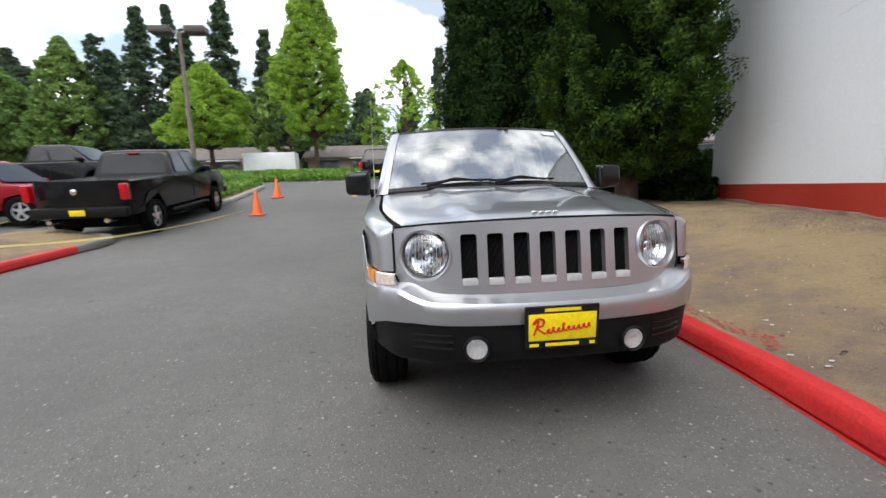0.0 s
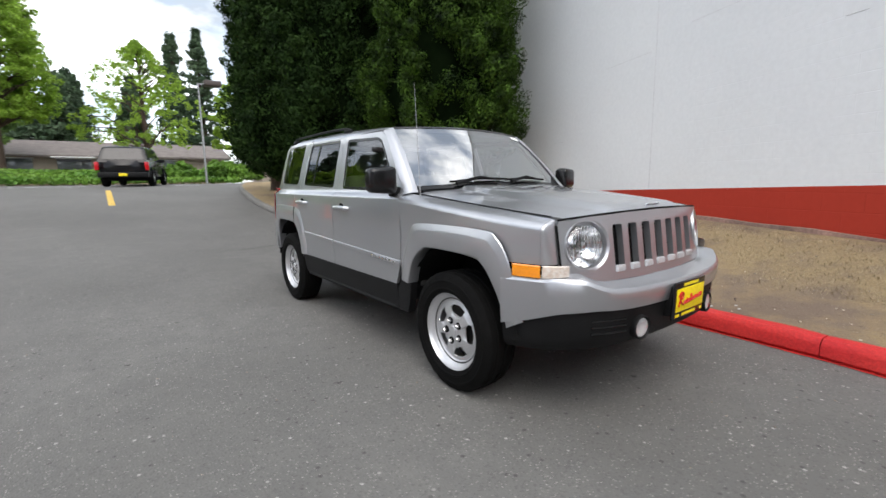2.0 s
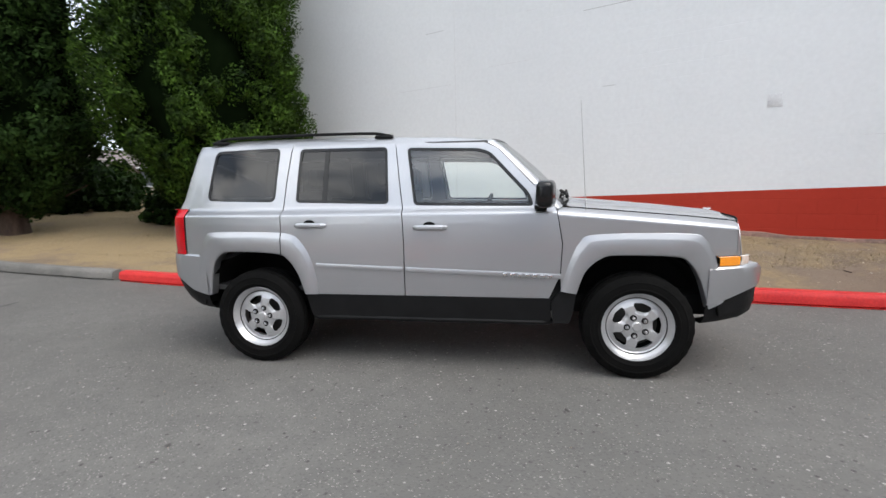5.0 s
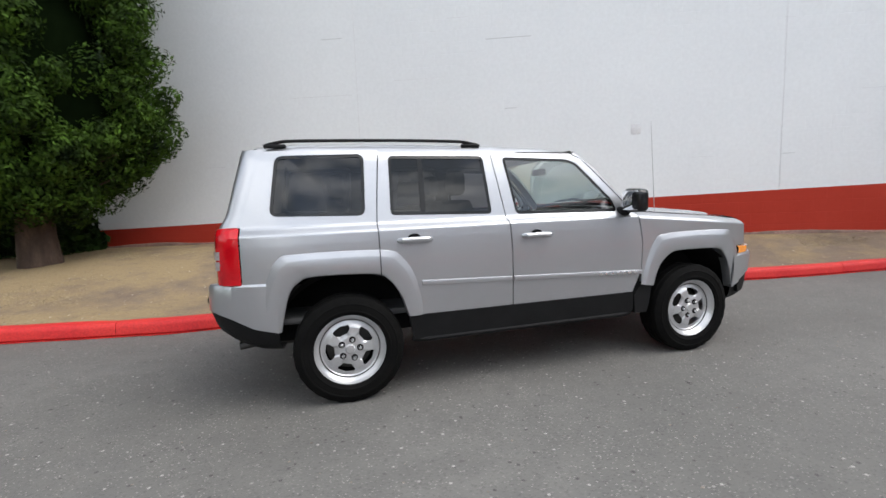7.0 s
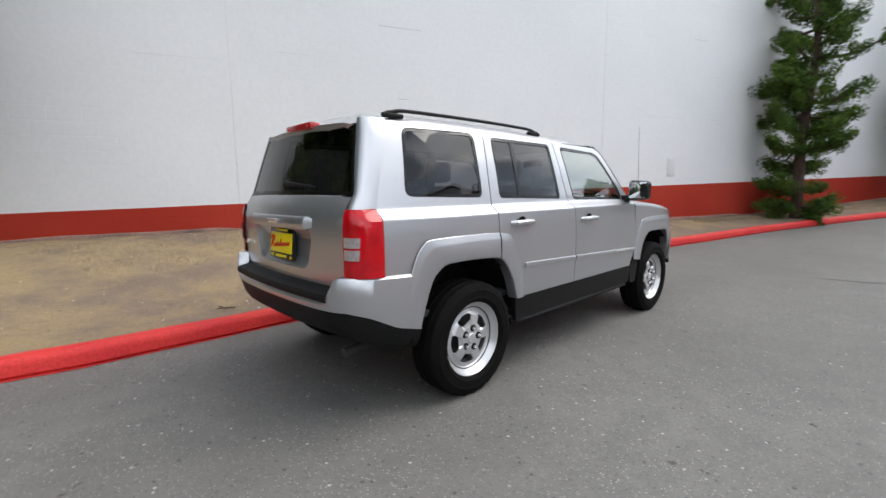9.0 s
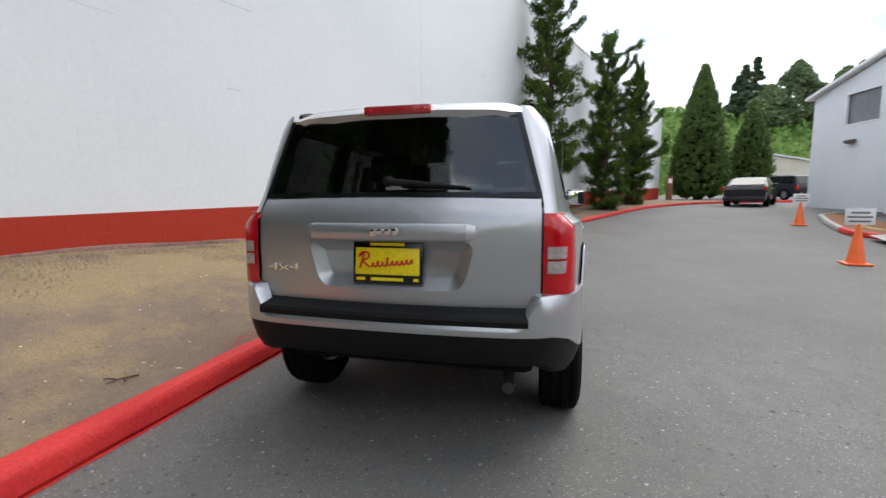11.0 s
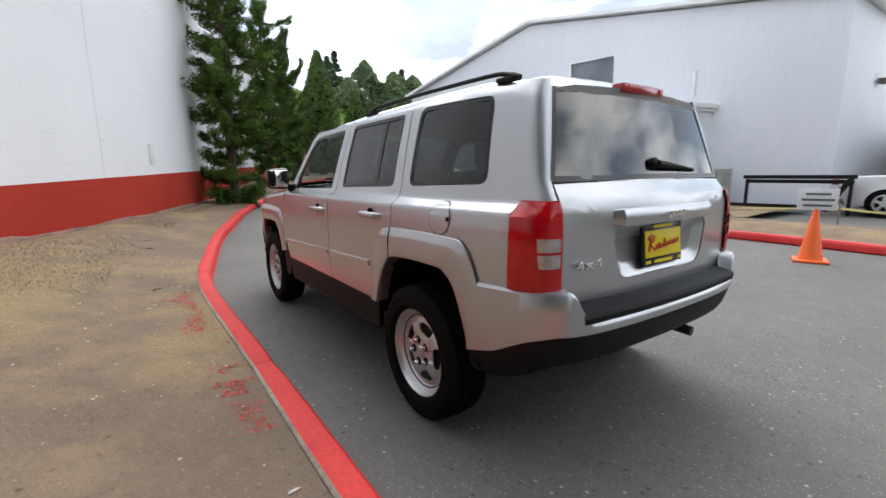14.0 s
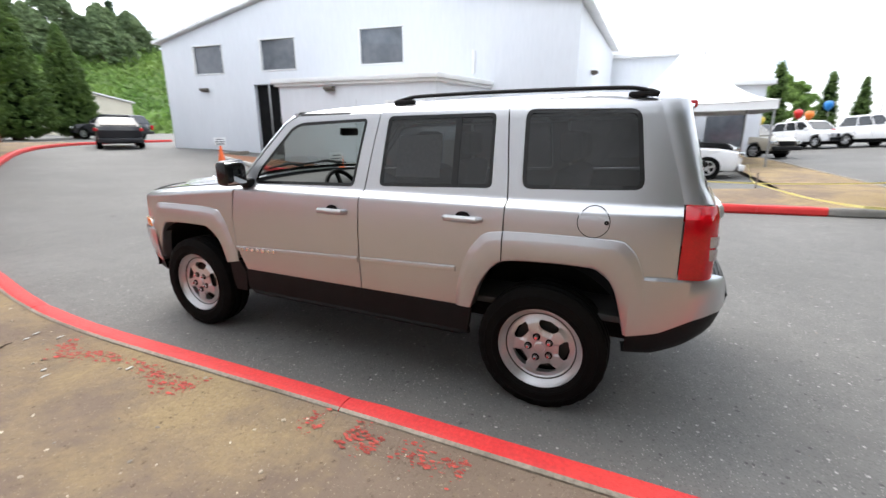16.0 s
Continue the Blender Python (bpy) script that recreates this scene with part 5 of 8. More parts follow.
for nm, win, g in (("front_side_window", WIN_F, G_CLEAR), ("rear_side_window", WIN_R, G_PRIVACY), ("quarter_window", WIN_Q, G_PRIVACY)):
    panes = both(nm, sheet(win, [], 0.12, lambda y, z: (side_x(y, z) - 0.006, y, z), (1, 0, 0)), g, label="dark privacy glass" if g is G_PRIVACY else "lightly tinted glass")
    if nm == "front_side_window":  # the driver's window is wound down
        bpy.data.objects.remove(panes[0])
        side_x_seal = ring_sheet(inset(win, -0.003), inset(win, 0.016), lambda y, z: (side_x(y, z) - 0.002, y, z), (1, 0, 0))
        part("window_seal", side_x_seal, M_GLOSSBLACK, car)
        panes = panes[1:]
    for pane, s in zip(panes, (1, -1) if len(panes) == 2 else (-1,)):
        pane.visible_shadow = False
        seal = ring_sheet(inset(win, -0.003), inset(win, 0.016), lambda y, z: (side_x(y, z) - 0.002, y, z), (1, 0, 0))
        part("rubber_seal", seal if s > 0 else mirrored(seal), M_GLOSSBLACK, pane)
bar = sheet([(0.780, 1.172), (0.815, 1.174), (0.805, 1.556), (0.772, 1.555)], [], 0.1, lambda y, z: (side_x(y, z) - 0.003, y, z), (1, 0, 0), 0.01)
both("window_divider", bar, M_GLOSSBLACK)

# dark shell behind the seams, cabin linings
both("inner_shell", sheet([(-0.86, 0.45), (0.87, 0.45), (1.0, 0.88), (1.62, 0.90), (1.74, 0.80), (1.90, 0.80), (1.89, 1.14), (-0.86, 1.10)], [], 0.2, lambda y, z: (side_x(y, z) - 0.022, y, z), (1, 0, 0)), M_DARK)
lining = sheet([(-0.75, 0.50), (0.9, 0.50), (1.05, 0.86), (1.85, 0.86), (1.72, 1.60), (-0.35, 1.58), (-0.75, 1.12)], [inset(WIN_F, -0.02), inset(WIN_R, -0.02), inset(WIN_Q, -0.02)], 0.2, lambda y, z: (side_x(y, z) - 0.035, y, z), (-1, 0, 0))
both("cabin_lining", lining, M_TRIMGREY)

# black sills and the skirt of the doors
both("rocker_cladding", sheet([(-0.775, 0.40), (-0.765, 0.527), (0.202, 0.527), (0.213, 0.527), (0.935, 0.527), (0.912, 0.40), (0.900, 0.365), (-0.765, 0.375)], [], 0.1, lambda y, z: (side_x(y, z) + 0.004, y, z), (1, 0, 0), 0.03), M_BLACK)
both("sill", tube([(0.80, 0.90, 0.355), (0.835, 0.85, 0.358), (0.835, -0.72, 0.362), (0.80, -0.78, 0.36)], 0.022, 8), M_BLACK)


def flare(inner, outer, fn):
    """A wheel-arch flare with a raised face and a rolled inner lip."""
    n = 44
    a, b = catmull(inner, n), catmull(outer, n)
    rows = [(0.0, -0.003), (0.02, 0.002), (0.24, 0.013), (0.30, 0.0155), (0.6, 0.017), (0.9, 0.018), (0.97, 0.015), (1.0, 0.009), (1.0, -0.06)]
    bm = bmesh.new()
    grid = []
    for k in range(n):
        line = []
        for f, o in rows:
            q = b[k].lerp(a[k], f)
            ref = b[k].lerp(a[k], 0.35)
            line.append(bm.verts.new((fn(ref.x, max(0.55, q.y)) + o, q.x, q.y)))
        grid.append(line)
    for p, q in zip(grid, grid[1:]):
        for i in range(len(rows) - 1):
            bm.faces.new((p[i], q[i], q[i + 1], p[i + 1]))
    bm.normal_update()
    if sum(f.normal.x * f.calc_area() for f in bm.faces) < 0:
        bmesh.ops.reverse_faces(bm, faces=list(bm.faces))
    return bm


FI = [(-0.932, 0.565), (-0.985, 0.71), (-1.08, 0.795), (-1.18, 0.815), (-1.50, 0.81), (-1.60, 0.77), (-1.675, 0.65), (-1.735, 0.47)]
FO = [(-0.832, 0.580), (-0.87, 0.725), (-0.94, 0.89), (-1.05, 0.95), (-1.57, 0.953), (-1.69, 0.915), (-1.765, 0.78), (-1.83, 0.52)]
RI = [(0.938, 0.53), (0.957, 0.59), (0.985, 0.67), (1.055, 0.775), (1.155, 0.82), (1.495, 0.832), (1.593, 0.806), (1.66, 0.72), (1.715, 0.50)]
RO = [(0.842, 0.53), (0.850, 0.64), (0.885, 0.79), (0.955, 0.905), (1.08, 0.968), (1.60, 0.975), (1.71, 0.945), (1.775, 0.83), (1.866, 0.541)]
both("front_arch_flare", flare(FI, FO, lambda y, z: min(0.870, side_x(y, z) + 0.012)), M_PAINT)
both("rear_arch_flare", flare(RI, RO, lambda y, z: min(0.870, side_x(y, z) + 0.006)), M_PAINT)
for y0 in (-1.3175, 1.3175):
    liner = bmesh.new()
    add_lathe(liner, [(0.06, 0.0), (0.455, 0.02), (0.468, 0.05), (0.476, 0.395)], 28, Matrix.Translation((0.44, y0 - 0.01, 0.36)) @ pose(0, 0, 0, 90, 0, 90), 8, 172)
    both("wheel_well", liner, M_DARK)
mud = sheet([(-0.79, 0.362), (-0.775, 0.50), (-0.832, 0.578), (-0.931, 0.563), (-0.912, 0.43), (-0.89, 0.362)], [], 0.1, lambda y, z: (0.862, y, z), (1, 0, 0), 0.05)
both("mud_guard", mud, M_BLACK)
both("door_seam", tube([(0.8875, 1.103, 0.815), (0.8875, 1.103, 0.915), (0.881, 1.103, 0.945), (0.872, 1.103, 0.968)], 0.003, 6), M_DARK)

# bonnet, cowl, windscreen, roof
hood_out = [(-0.70, -1.925), (-0.70, -1.955), (-0.55, -1.992), (-0.3, -2.012), (0, -2.02), (0.3, -2.012), (0.55, -1.992), (0.70, -1.955), (0.70, -1.925)]
hood_out += [(0.759 - plan_in(y), y) for y in (-1.8, -1.65, -1.5, -1.3, -1.1, -0.9)] + [(0.70, -0.875), (0.4, -0.93), (0, -0.955), (-0.4, -0.93), (-0.70, -0.875)]
hood_out += [(-(0.759 - plan_in(y)), y) for y in (-0.9, -1.1, -1.3, -1.5, -1.65, -1.8)]
hood_out = [(min(0.759 - plan_in(y), max(-(0.759 - plan_in(y)), x)), y) for x, y in hood_out]
part("bonnet", sheet(hood_out, [], 0.05, lambda x, y: (x, y, hood_z(x, y)), (0, 0, 1), 0.03), M_PAINT, car)
gap = [(0.764 - plan_in(y), y, FENDER_TOP(y) + 0.001) for y in (-0.84, -1.0, -1.2, -1.4, -1.6, -1.75, -1.88)]
both("bonnet_shut_line", tube(gap, 0.0026, 6), M_DARK)
lip = [(-0.69, 1.004), (-0.55, 1.020), (-0.3, 1.030), (0, 1.034), (0.3, 1.030), (0.55, 1.020), (0.69, 1.004)]
nose = [(x, front_y(x, lerp(lip, x)) + 0.006, lerp(lip, x) + 0.004) for x in (-0.69, -0.6, -0.5, -0.4, -0.2, 0, 0.2, 0.4, 0.5, 0.6, 0.69)]
part("bonnet_front_gap", tube(nose, 0.006, 6), M_DARK, car)
cowl = sheet([(-0.70, -0.872), (-0.4, -0.925), (0, -0.95), (0.4, -0.925), (0.70, -0.872), (0.72, -0.80), (0.4, -0.86), (0, -0.89), (-0.4, -0.86), (-0.72, -0.80)], [], 0.08, lambda x, y: (x, y, 1.118 + 0.03 * (1 - (x / 0.75) ** 2) + 0.15 * (y + 0.93)), (0, 0, 1), 0.03)
part("cowl_panel", cowl, M_BLACK, car)


def screen(u, v):
    """The windscreen: u from -1 to 1 across, v from 0 at the foot to 1 at the roof."""
    half = 0.746 * (1 - v) + 0.640 * v
    y = (-0.825 - 0.115 * (1 - u * u)) * (1 - v) + (-0.375 - 0.085 * (1 - u * u)) * v - 0.012 * math.sin(math.pi * v)
    z = (1.138 + 0.022 * (1 - u * u)) * (1 - v) + (1.588 + 0.022 * (1 - u * u)) * v + 0.014 * math.sin(math.pi * v)
    return (half * u, y, z)


screen_ob = part("windscreen", sheet([(-0.985, 0.0), (0.985, 0.0), (0.985, 1.0), (-0.985, 1.0)], [], 0.12, screen, (0, -1, 0.5)), G_SCREEN, car, "clear windscreen reflecting clouds")
screen_ob.visible_shadow = False
band_ob = sheet([(-0.985, 0.965), (0.985, 0.965), (0.985, 1.0), (-0.985, 1.0)], [], 0.12, lambda u, v: (Vector(screen(u, v)) + Vector((0, -0.002, 0.002))), (0, -1, 0.5))
part("shade_band", band_ob, M_GLOSSBLACK, screen_ob)
part("foot_band", sheet([(-0.985, 0.0), (0.985, 0.0), (0.985, 0.05), (-0.985, 0.05)], [], 0.12, lambda u, v: (Vector(screen(u, v)) + Vector((0, -0.002, 0.002))), (0, -1, 0.5)), M_GLOSSBLACK, screen_ob)
stick = sheet([(0.78, 0.86), (0.95, 0.86), (0.95, 0.93), (0.78, 0.93)], [], 1, lambda u, v: (Vector(screen(u, v)) + Vector((0, -0.004, 0.004))), (0, -1, 0.5))
tagged(part("stock_sticker", stick, M_STICKER, screen_ob, "small white paper sticker"))
pillar = bmesh.new()
rows = []
for k in range(15):
    v = -0.03 + 1.01 * k / 14
    a = Vector(screen(0.978, v)) + Vector((0, -0.004, 0.004))
    yy = lerp([(0, -0.812), (0.2, -0.712), (0.85, -0.430), (1.0, -0.345)], v)
    zz = lerp([(0, 1.112), (0.2, 1.222), (0.85, 1.522), (1.0, 1.565)], v)
    b = Vector((side_x(yy, zz) + 0.003, yy, zz))
    m1 = a.lerp(b, 0.4) + Vector((0.010, -0.012, 0.005))
    rows.append([pillar.verts.new(p) for p in (a, a.lerp(m1, 0.55) + Vector((0.003, -0.004, 0.001)), m1, m1.lerp(b, 0.55) + Vector((0.004, -0.003, 0.002)), b, b - Vector((0.03, 0, 0)))])
for p, q in zip(rows, rows[1:]):
    for i in range(5):
        pillar.faces.new((p[i], q[i], q[i + 1], p[i + 1]))
pillar.normal_update()
if sum(f.normal.x * f.calc_area() for f in pillar.faces) < 0:
    bmesh.ops.reverse_faces(pillar, faces=list(pillar.faces))
both("windscreen_pillar", pillar, M_PAINT)
roof_out = [(-0.62, -0.37), (-0.45, -0.435), (0, -0.468), (0.45, -0.435), (0.62, -0.37), (0.668, -0.30), (0.680, 0.2), (0.682, 1.0), (0.674, 1.4), (0.664, 1.60), (0.65, 1.74), (0.636, 1.83), (0.62, 1.868), (0.59, 1.896), (0.5, 1.919), (0.3, 1.934), (0, 1.941), (-0.3, 1.934), (-0.5, 1.919), (-0.59, 1.896), (-0.62, 1.868), (-0.636, 1.83), (-0.65, 1.74), (-0.664, 1.60), (-0.674, 1.4), (-0.682, 1.0), (-0.680, 0.2), (-0.668, -0.30)]
part("roof", sheet(roof_out, [], 0.045, lambda x, y: (x, y, roof_z(x, y)), (0, 0, 1), 0.035), M_PAINT, car)
part("headliner", sheet([(-0.60, -0.36), (0.60, -0.36), (0.62, 1.7), (-0.62, 1.7)], [], 0.25, lambda x, y: (x, y, roof_z(x, y) - 0.045), (0, 0, -1)), M_HEADLINER, car)
for s in (1, -1):
    line = catmull([(s * 0.600, 0.33, 1.630), (s * 0.600, 0.40, 1.651), (s * 0.600, 0.52, 1.664), (s * 0.600, 1.0, 1.671), (s * 0.600, 1.55, 1.668), (s * 0.600, 1.68, 1.658), (s * 0.600, 1.76, 1.632)], 34)
    rail = part("roof_rail", tube(line, [0.0105 if 3 < k < 30 else 0.014 for k in range(34)], 10), M_BLACK, car, "slim black roof rail")
    for y0 in (0.40, 1.69):
        part("rail_foot", box((s * 0.600 - 0.018, y0 - 0.065, 1.622), (s * 0.600 + 0.018, y0 + 0.065, 1.648), 0.012), M_BLACK, rail)


# corners of the body
def corner(z0, z1, start, end, n=9, steps=12):
    """A rounded corner from the side to the end of the body; start and end give points at a height."""
    bm = bmesh.new()
    grid = []
    for j in range(steps + 1):
        z = z0 + (z1 - z0) * j / steps
        a, b = Vector(start(z)), Vector(end(z))
        c = Vector((a.x - 0.010, b.y - 0.004 * (1 if b.y > 0 else -1), z))
        grid.append([bm.verts.new(a * (1 - t) ** 2 + c * 2 * t * (1 - t) + b * t * t) for t in (k / n for k in range(n + 1))])
    for p, q in zip(grid, grid[1:]):
        for i in range(n):
            bm.faces.new((p[i], p[i + 1], q[i + 1], q[i]))
    bm.normal_update()
    if sum(f.normal.x * f.calc_area() for f in bm.faces) < 0:
        bmesh.ops.reverse_faces(bm, faces=list(bm.faces))
    return bm


def side_end(z):
    y = lerp([(0.80, 1.918), (1.14, 1.914), (1.25, 1.885), (1.585, 1.775), (1.66, 1.75)], z)
    return (side_x(y, z), y, z)


def glass_edge(z):
    return lerp([(0.80, 0.672), (1.14, 0.668), (1.2, 0.664), (1.575, 0.562), (1.63, 0.55)], z)


both("rear_pillar", corner(1.141, 1.612, side_end, lambda z: (glass_edge(z) + 0.004, rear_y(glass_edge(z), z) - 0.002, z)), M_PAINT)
both("front_corner", corner(0.806, 1.012, lambda z: (fender_x(-1.90, min(z, 1.012)), -1.902, z), lambda z: (0.703, front_y(0.703, z) + 0.004, z)), M_PAINT)
tails = both("tail_lamp", corner(0.803, 1.138, lambda z: (side_end(z)[0] + 0.006, 1.922, z), lambda z: (0.672, rear_y(0.672, z) + 0.012, z)), M_REDLENS, label="red tail lamp with two clear lenses")
for tail, s in zip(tails, (1, -1)):
    for z0, z1 in ((0.893, 0.945), (0.955, 1.005)):
        clear = corner(z0, z1, lambda z: (0.782, 1.988, z), lambda z: (0.690, rear_y(0.69, z) + 0.020, z), 6, 3)
        part("clear_lens", clear if s > 0 else mirrored(clear), M_TAILCLEAR, tail, "clear reversing-lamp lens")
    edge = bmesh.new()
    for k in range(6):
        z = 0.83 + k * 0.062
        add_tube(edge, [(s * (side_end(z)[0] + 0.004), 1.935, z), (s * 0.757, 2.022, z), (s * 0.685, rear_y(0.685, z) + 0.013, z)], 0.0025, 5)
    part("lens_rib", edge, M_REDLENS, tail)


# tailgate
def tg(u, v, off=0.0):
    return (u, rear_y(u, v) + off, v)


HOLLOW = rounded([(-0.395, 1.022), (-0.335, 0.803), (0.335, 0.803), (0.395, 1.022)], 0.07, 6)
gate = [(-0.655, 0.735), (-0.3, 0.728), (0.3, 0.728), (0.655, 0.735), (0.664, 0.80), (0.662, 1.14), (0.657, 1.200), (0.3, 1.207), (0, 1.209), (-0.3, 1.207), (-0.657, 1.200), (-0.662, 1.14), (-0.664, 0.80)]
gate_ob = part("tailgate", sheet(gate, [HOLLOW], 0.06, lambda x, z: (x, rear_y(x, z), z), (0, 1, 0), 0.008), M_PAINT, car)
hol = bmesh.new()
levels = [(0.0, -0.006), (0.006, -0.010), (0.05, -0.040), (0.058, -0.043)]
loops = [[hol.verts.new((x, rear_y(x, z) + o, z)) for x, z in (inset(HOLLOW, d) if d else HOLLOW)] for d, o in levels]
for p, q in zip(loops, loops[1:]):
    for k in range(len(p)):
        hol.faces.new((p[k], p[(k + 1) % len(p)], q[(k + 1) % len(p)], q[k]))
hol.faces.new(loops[-1])
hol.normal_update()
if sum(f.normal.y * f.calc_area() for f in hol.faces) < 0:
    bmesh.ops.reverse_faces(hol, faces=list(hol.faces))
part("plate_hollow", hol, M_PAINT, gate_ob, angle=50)
ends = [(-glass_edge(z), z) for z in (1.212, 1.3, 1.4, 1.5, 1.578)]
glass_out = ends + [(-0.3, 1.592), (0, 1.596), (0.3, 1.592)] + [(-x, z) for x, z in ends[::-1]] + [(0.3, 1.214), (0, 1.216), (-0.3, 1.214)]
rear_glass = part("rear_window", sheet(glass_out, [], 0.10, lambda x, z: tg(x, z, -0.004), (0, 1, 0)), G_REAR, car, "dark privacy glass")
rear_glass.visible_shadow = False
part("rubber_seal", ring_sheet(inset(glass_out, -0.004), inset(glass_out, 0.018), lambda x, z: tg(x, z, -0.001), (0, 1, 0)), M_GLOSSBLACK, rear_glass)
bar = bmesh.new()
grid = []
for k in range(25):
    x = -0.39 + 0.78 * k / 24
    e = smooth01((0.39 - abs(x)) / 0.03)
    y = rear_y(x, 1.06)
    grid.append([bar.verts.new((x, y + o * e, 1.06 + h * (0.75 + 0.25 * e))) for o, h in ((-0.004, 0.037), (0.02, 0.036), (0.032, 0.022), (0.036, -0.008), (0.030, -0.032), (-0.006, -0.038))])
for p, q in zip(grid, grid[1:]):
    for i in range(5):
        bar.faces.new((p[i], q[i], q[i + 1], p[i + 1]))
bmesh.ops.recalc_face_normals(bar, faces=bar.faces)
part("tailgate_handle", bar, M_PAINT, car, "body-coloured grab bar over the plate")
lamp3 = bmesh.new()
add_box(lamp3, (-0.162, 1.890, 1.588), (0.162, 1.955, 1.630), 0.010)
chm = part("high_brake_lamp", lamp3, material("dull_red_lens", (0.36, 0.02, 0.025), 0.2, 0, (0.42, 0.03, 0.035), 5, coat=0.6), car, "high-mounted red brake lamp")
for s in (-1, 1):
    part("screw", lathe([(0.001, 0), (0.011, 0), (0.011, 0.004), (0.001, 0.006)], 10, Matrix.Translation((s * 0.125, 1.954, 1.609)) @ pose(0, 0, 0, -90)), M_PLATERED, chm)
wiper = part("rear_wiper", tube([(0.01, rear_y(0, 1.275) + 0.018, 1.278), (-0.08, rear_y(0, 1.27) + 0.022, 1.272), (-0.34, rear_y(0.34, 1.255) + 0.012, 1.252)], [0.018, 0.014, 0.005], 8), M_BLACK, car, "black wiper arm on the rear window")
part("wiper_blade", tube([(-0.06, rear_y(0, 1.268) + 0.006, 1.258), (-0.36, rear_y(0.36, 1.25) + 0.004, 1.246)], 0.006, 6), M_RUBBER, wiper)
part("wiper_hub", lathe([(0.001, 0.0), (0.026, 0.0), (0.022, 0.02), (0.001, 0.026)], 14, Matrix.Translation((0.015, rear_y(0, 1.28), 1.28)) @ pose(0, 0, 0, -75)), M_BLACK, wiper)


def bumper(path, levels, n=26):
    """A bumper skin swept along half a plan; levels(u) gives (inset, height) pairs for each place."""
    p = catmull(path, n)
    bm = bmesh.new()
    grid = []
    for k in range(-(n - 1), n):
        q = p[abs(k)]
        a, b = p[max(abs(k) - 1, 0)], p[min(abs(k) + 1, n - 1)]
        way = (b - a).normalized()
        nrm = Vector((way.y, -way.x)) if way.y < 0 else Vector((-way.y, way.x))
        if abs(k) == 0:
            nrm = Vector((0, 1 if q.y > 0 else -1))
        if nrm.y * q.y < 0 and abs(nrm.y) > 0.05:
            nrm = -nrm
        if abs(nrm.y) <= 0.05:
            nrm = Vector((1, 0))
        s = 1 if k >= 0 else -1
        line = []
        for o, h in levels(abs(k) / (n - 1), q):
            c = q - nrm * o
            line.append(bm.verts.new((s * c.x if k else 0.0, c.y, h)))
        grid.append(line)
    for u, v in zip(grid, grid[1:]):
        for i in range(len(u) - 1):
            bm.faces.new((u[i], v[i], v[i + 1], u[i + 1]))
    bm.normal_update()
    sy = 1 if p[0].y > 0 else -1
    if sum(f.normal.y * f.calc_area() * sy for f in bm.faces) < 0:
        bmesh.ops.reverse_faces(bm, faces=list(bm.faces))
    return bm


R_PATH = [(0, 2.195), (0.2, 2.192), (0.4, 2.182), (0.58, 2.160), (0.70, 2.115), (0.774, 2.030), (0.818, 1.93), (0.847, 1.83), (0.862, 1.73)]
F_PATH = [(0, -2.210), (0.2, -2.206), (0.4, -2.188), (0.55, -2.155), (0.66, -2.10), (0.745, -2.02), (0.792, -1.93), (0.832, -1.83), (0.860, -1.72)]


def rear_top(q):
    return 0.678 + 0.127 * smooth01((abs(q.x) - 0.575) / 0.105)


def rear_split(q):
    return lerp([(1.72, 0.50), (1.87, 0.535), (2.0, 0.60), (2.1, 0.632), (2.2, 0.636)], q.y)


def front_top(q):
    return lerp([(-2.22, 0.690), (-2.15, 0.705), (-2.08, 0.752), (-2.0, 0.752), (-1.7, 0.748)], q.y)


def front_split(q):
    return lerp([(-2.22, 0.592), (-2.12, 0.602), (-2.0, 0.585), (-1.85, 0.535), (-1.7, 0.495)], q.y)


def rear_foot(q):
    return lerp([(1.72, 0.375), (1.87, 0.385), (2.0, 0.43), (2.1, 0.475), (2.2, 0.485)], q.y)


def front_foot(q):
    return lerp([(-2.22, 0.405), (-2.1, 0.40), (-1.95, 0.385), (-1.72, 0.365)], q.y)


part("rear_bumper", bumper(R_PATH, lambda u, q: [(0.03 + 0.045 * smooth01((rear_top(q) - 0.68) / 0.06), rear_top(q) + 0.001), (0.012, rear_top(q)), (0.003, rear_top(q) - 0.012), (0.0, rear_top(q) * 0.5 + rear_split(q) * 0.5), (0.004, rear_split(q)), (0.03, rear_split(q) - 0.001)], 60), M_PAINT, car)
part("rear_valance", bumper(R_PATH, lambda u, q: [(0.012, rear_split(q) - 0.001), (0.016, rear_split(q) - 0.03), (0.035, 0.6 * rear_foot(q) + 0.4 * rear_split(q)), (0.06, rear_foot(q) + 0.02), (0.10, rear_foot(q)), (0.2, rear_foot(q) + 0.01)]), M_BLACK, car, "black lower rear bumper")
pad = bmesh.new()
grid = []
for k in range(31):
    x = -0.62 + 1.24 * k / 30
    y = 2.195 - 0.09 * x * x
    grid.append([pad.verts.new((x, y - o, h)) for o, h in ((0.008, 0.676), (0.004, 0.70), (0.012, 0.714), (0.030, 0.722), (0.034, 0.718), (0.050, 0.727), (0.054, 0.723), (0.068, 0.732), (0.072, 0.728), (0.10, 0.742))])
for p, q in zip(grid, grid[1:]):
    for i in range(9):
        pad.faces.new((p[i], q[i], q[i + 1], p[i + 1]))
bmesh.ops.recalc_face_normals(pad, faces=pad.faces)
part("step_pad", pad, M_BLACK, car, "ribbed black plastic step pad", angle=20)
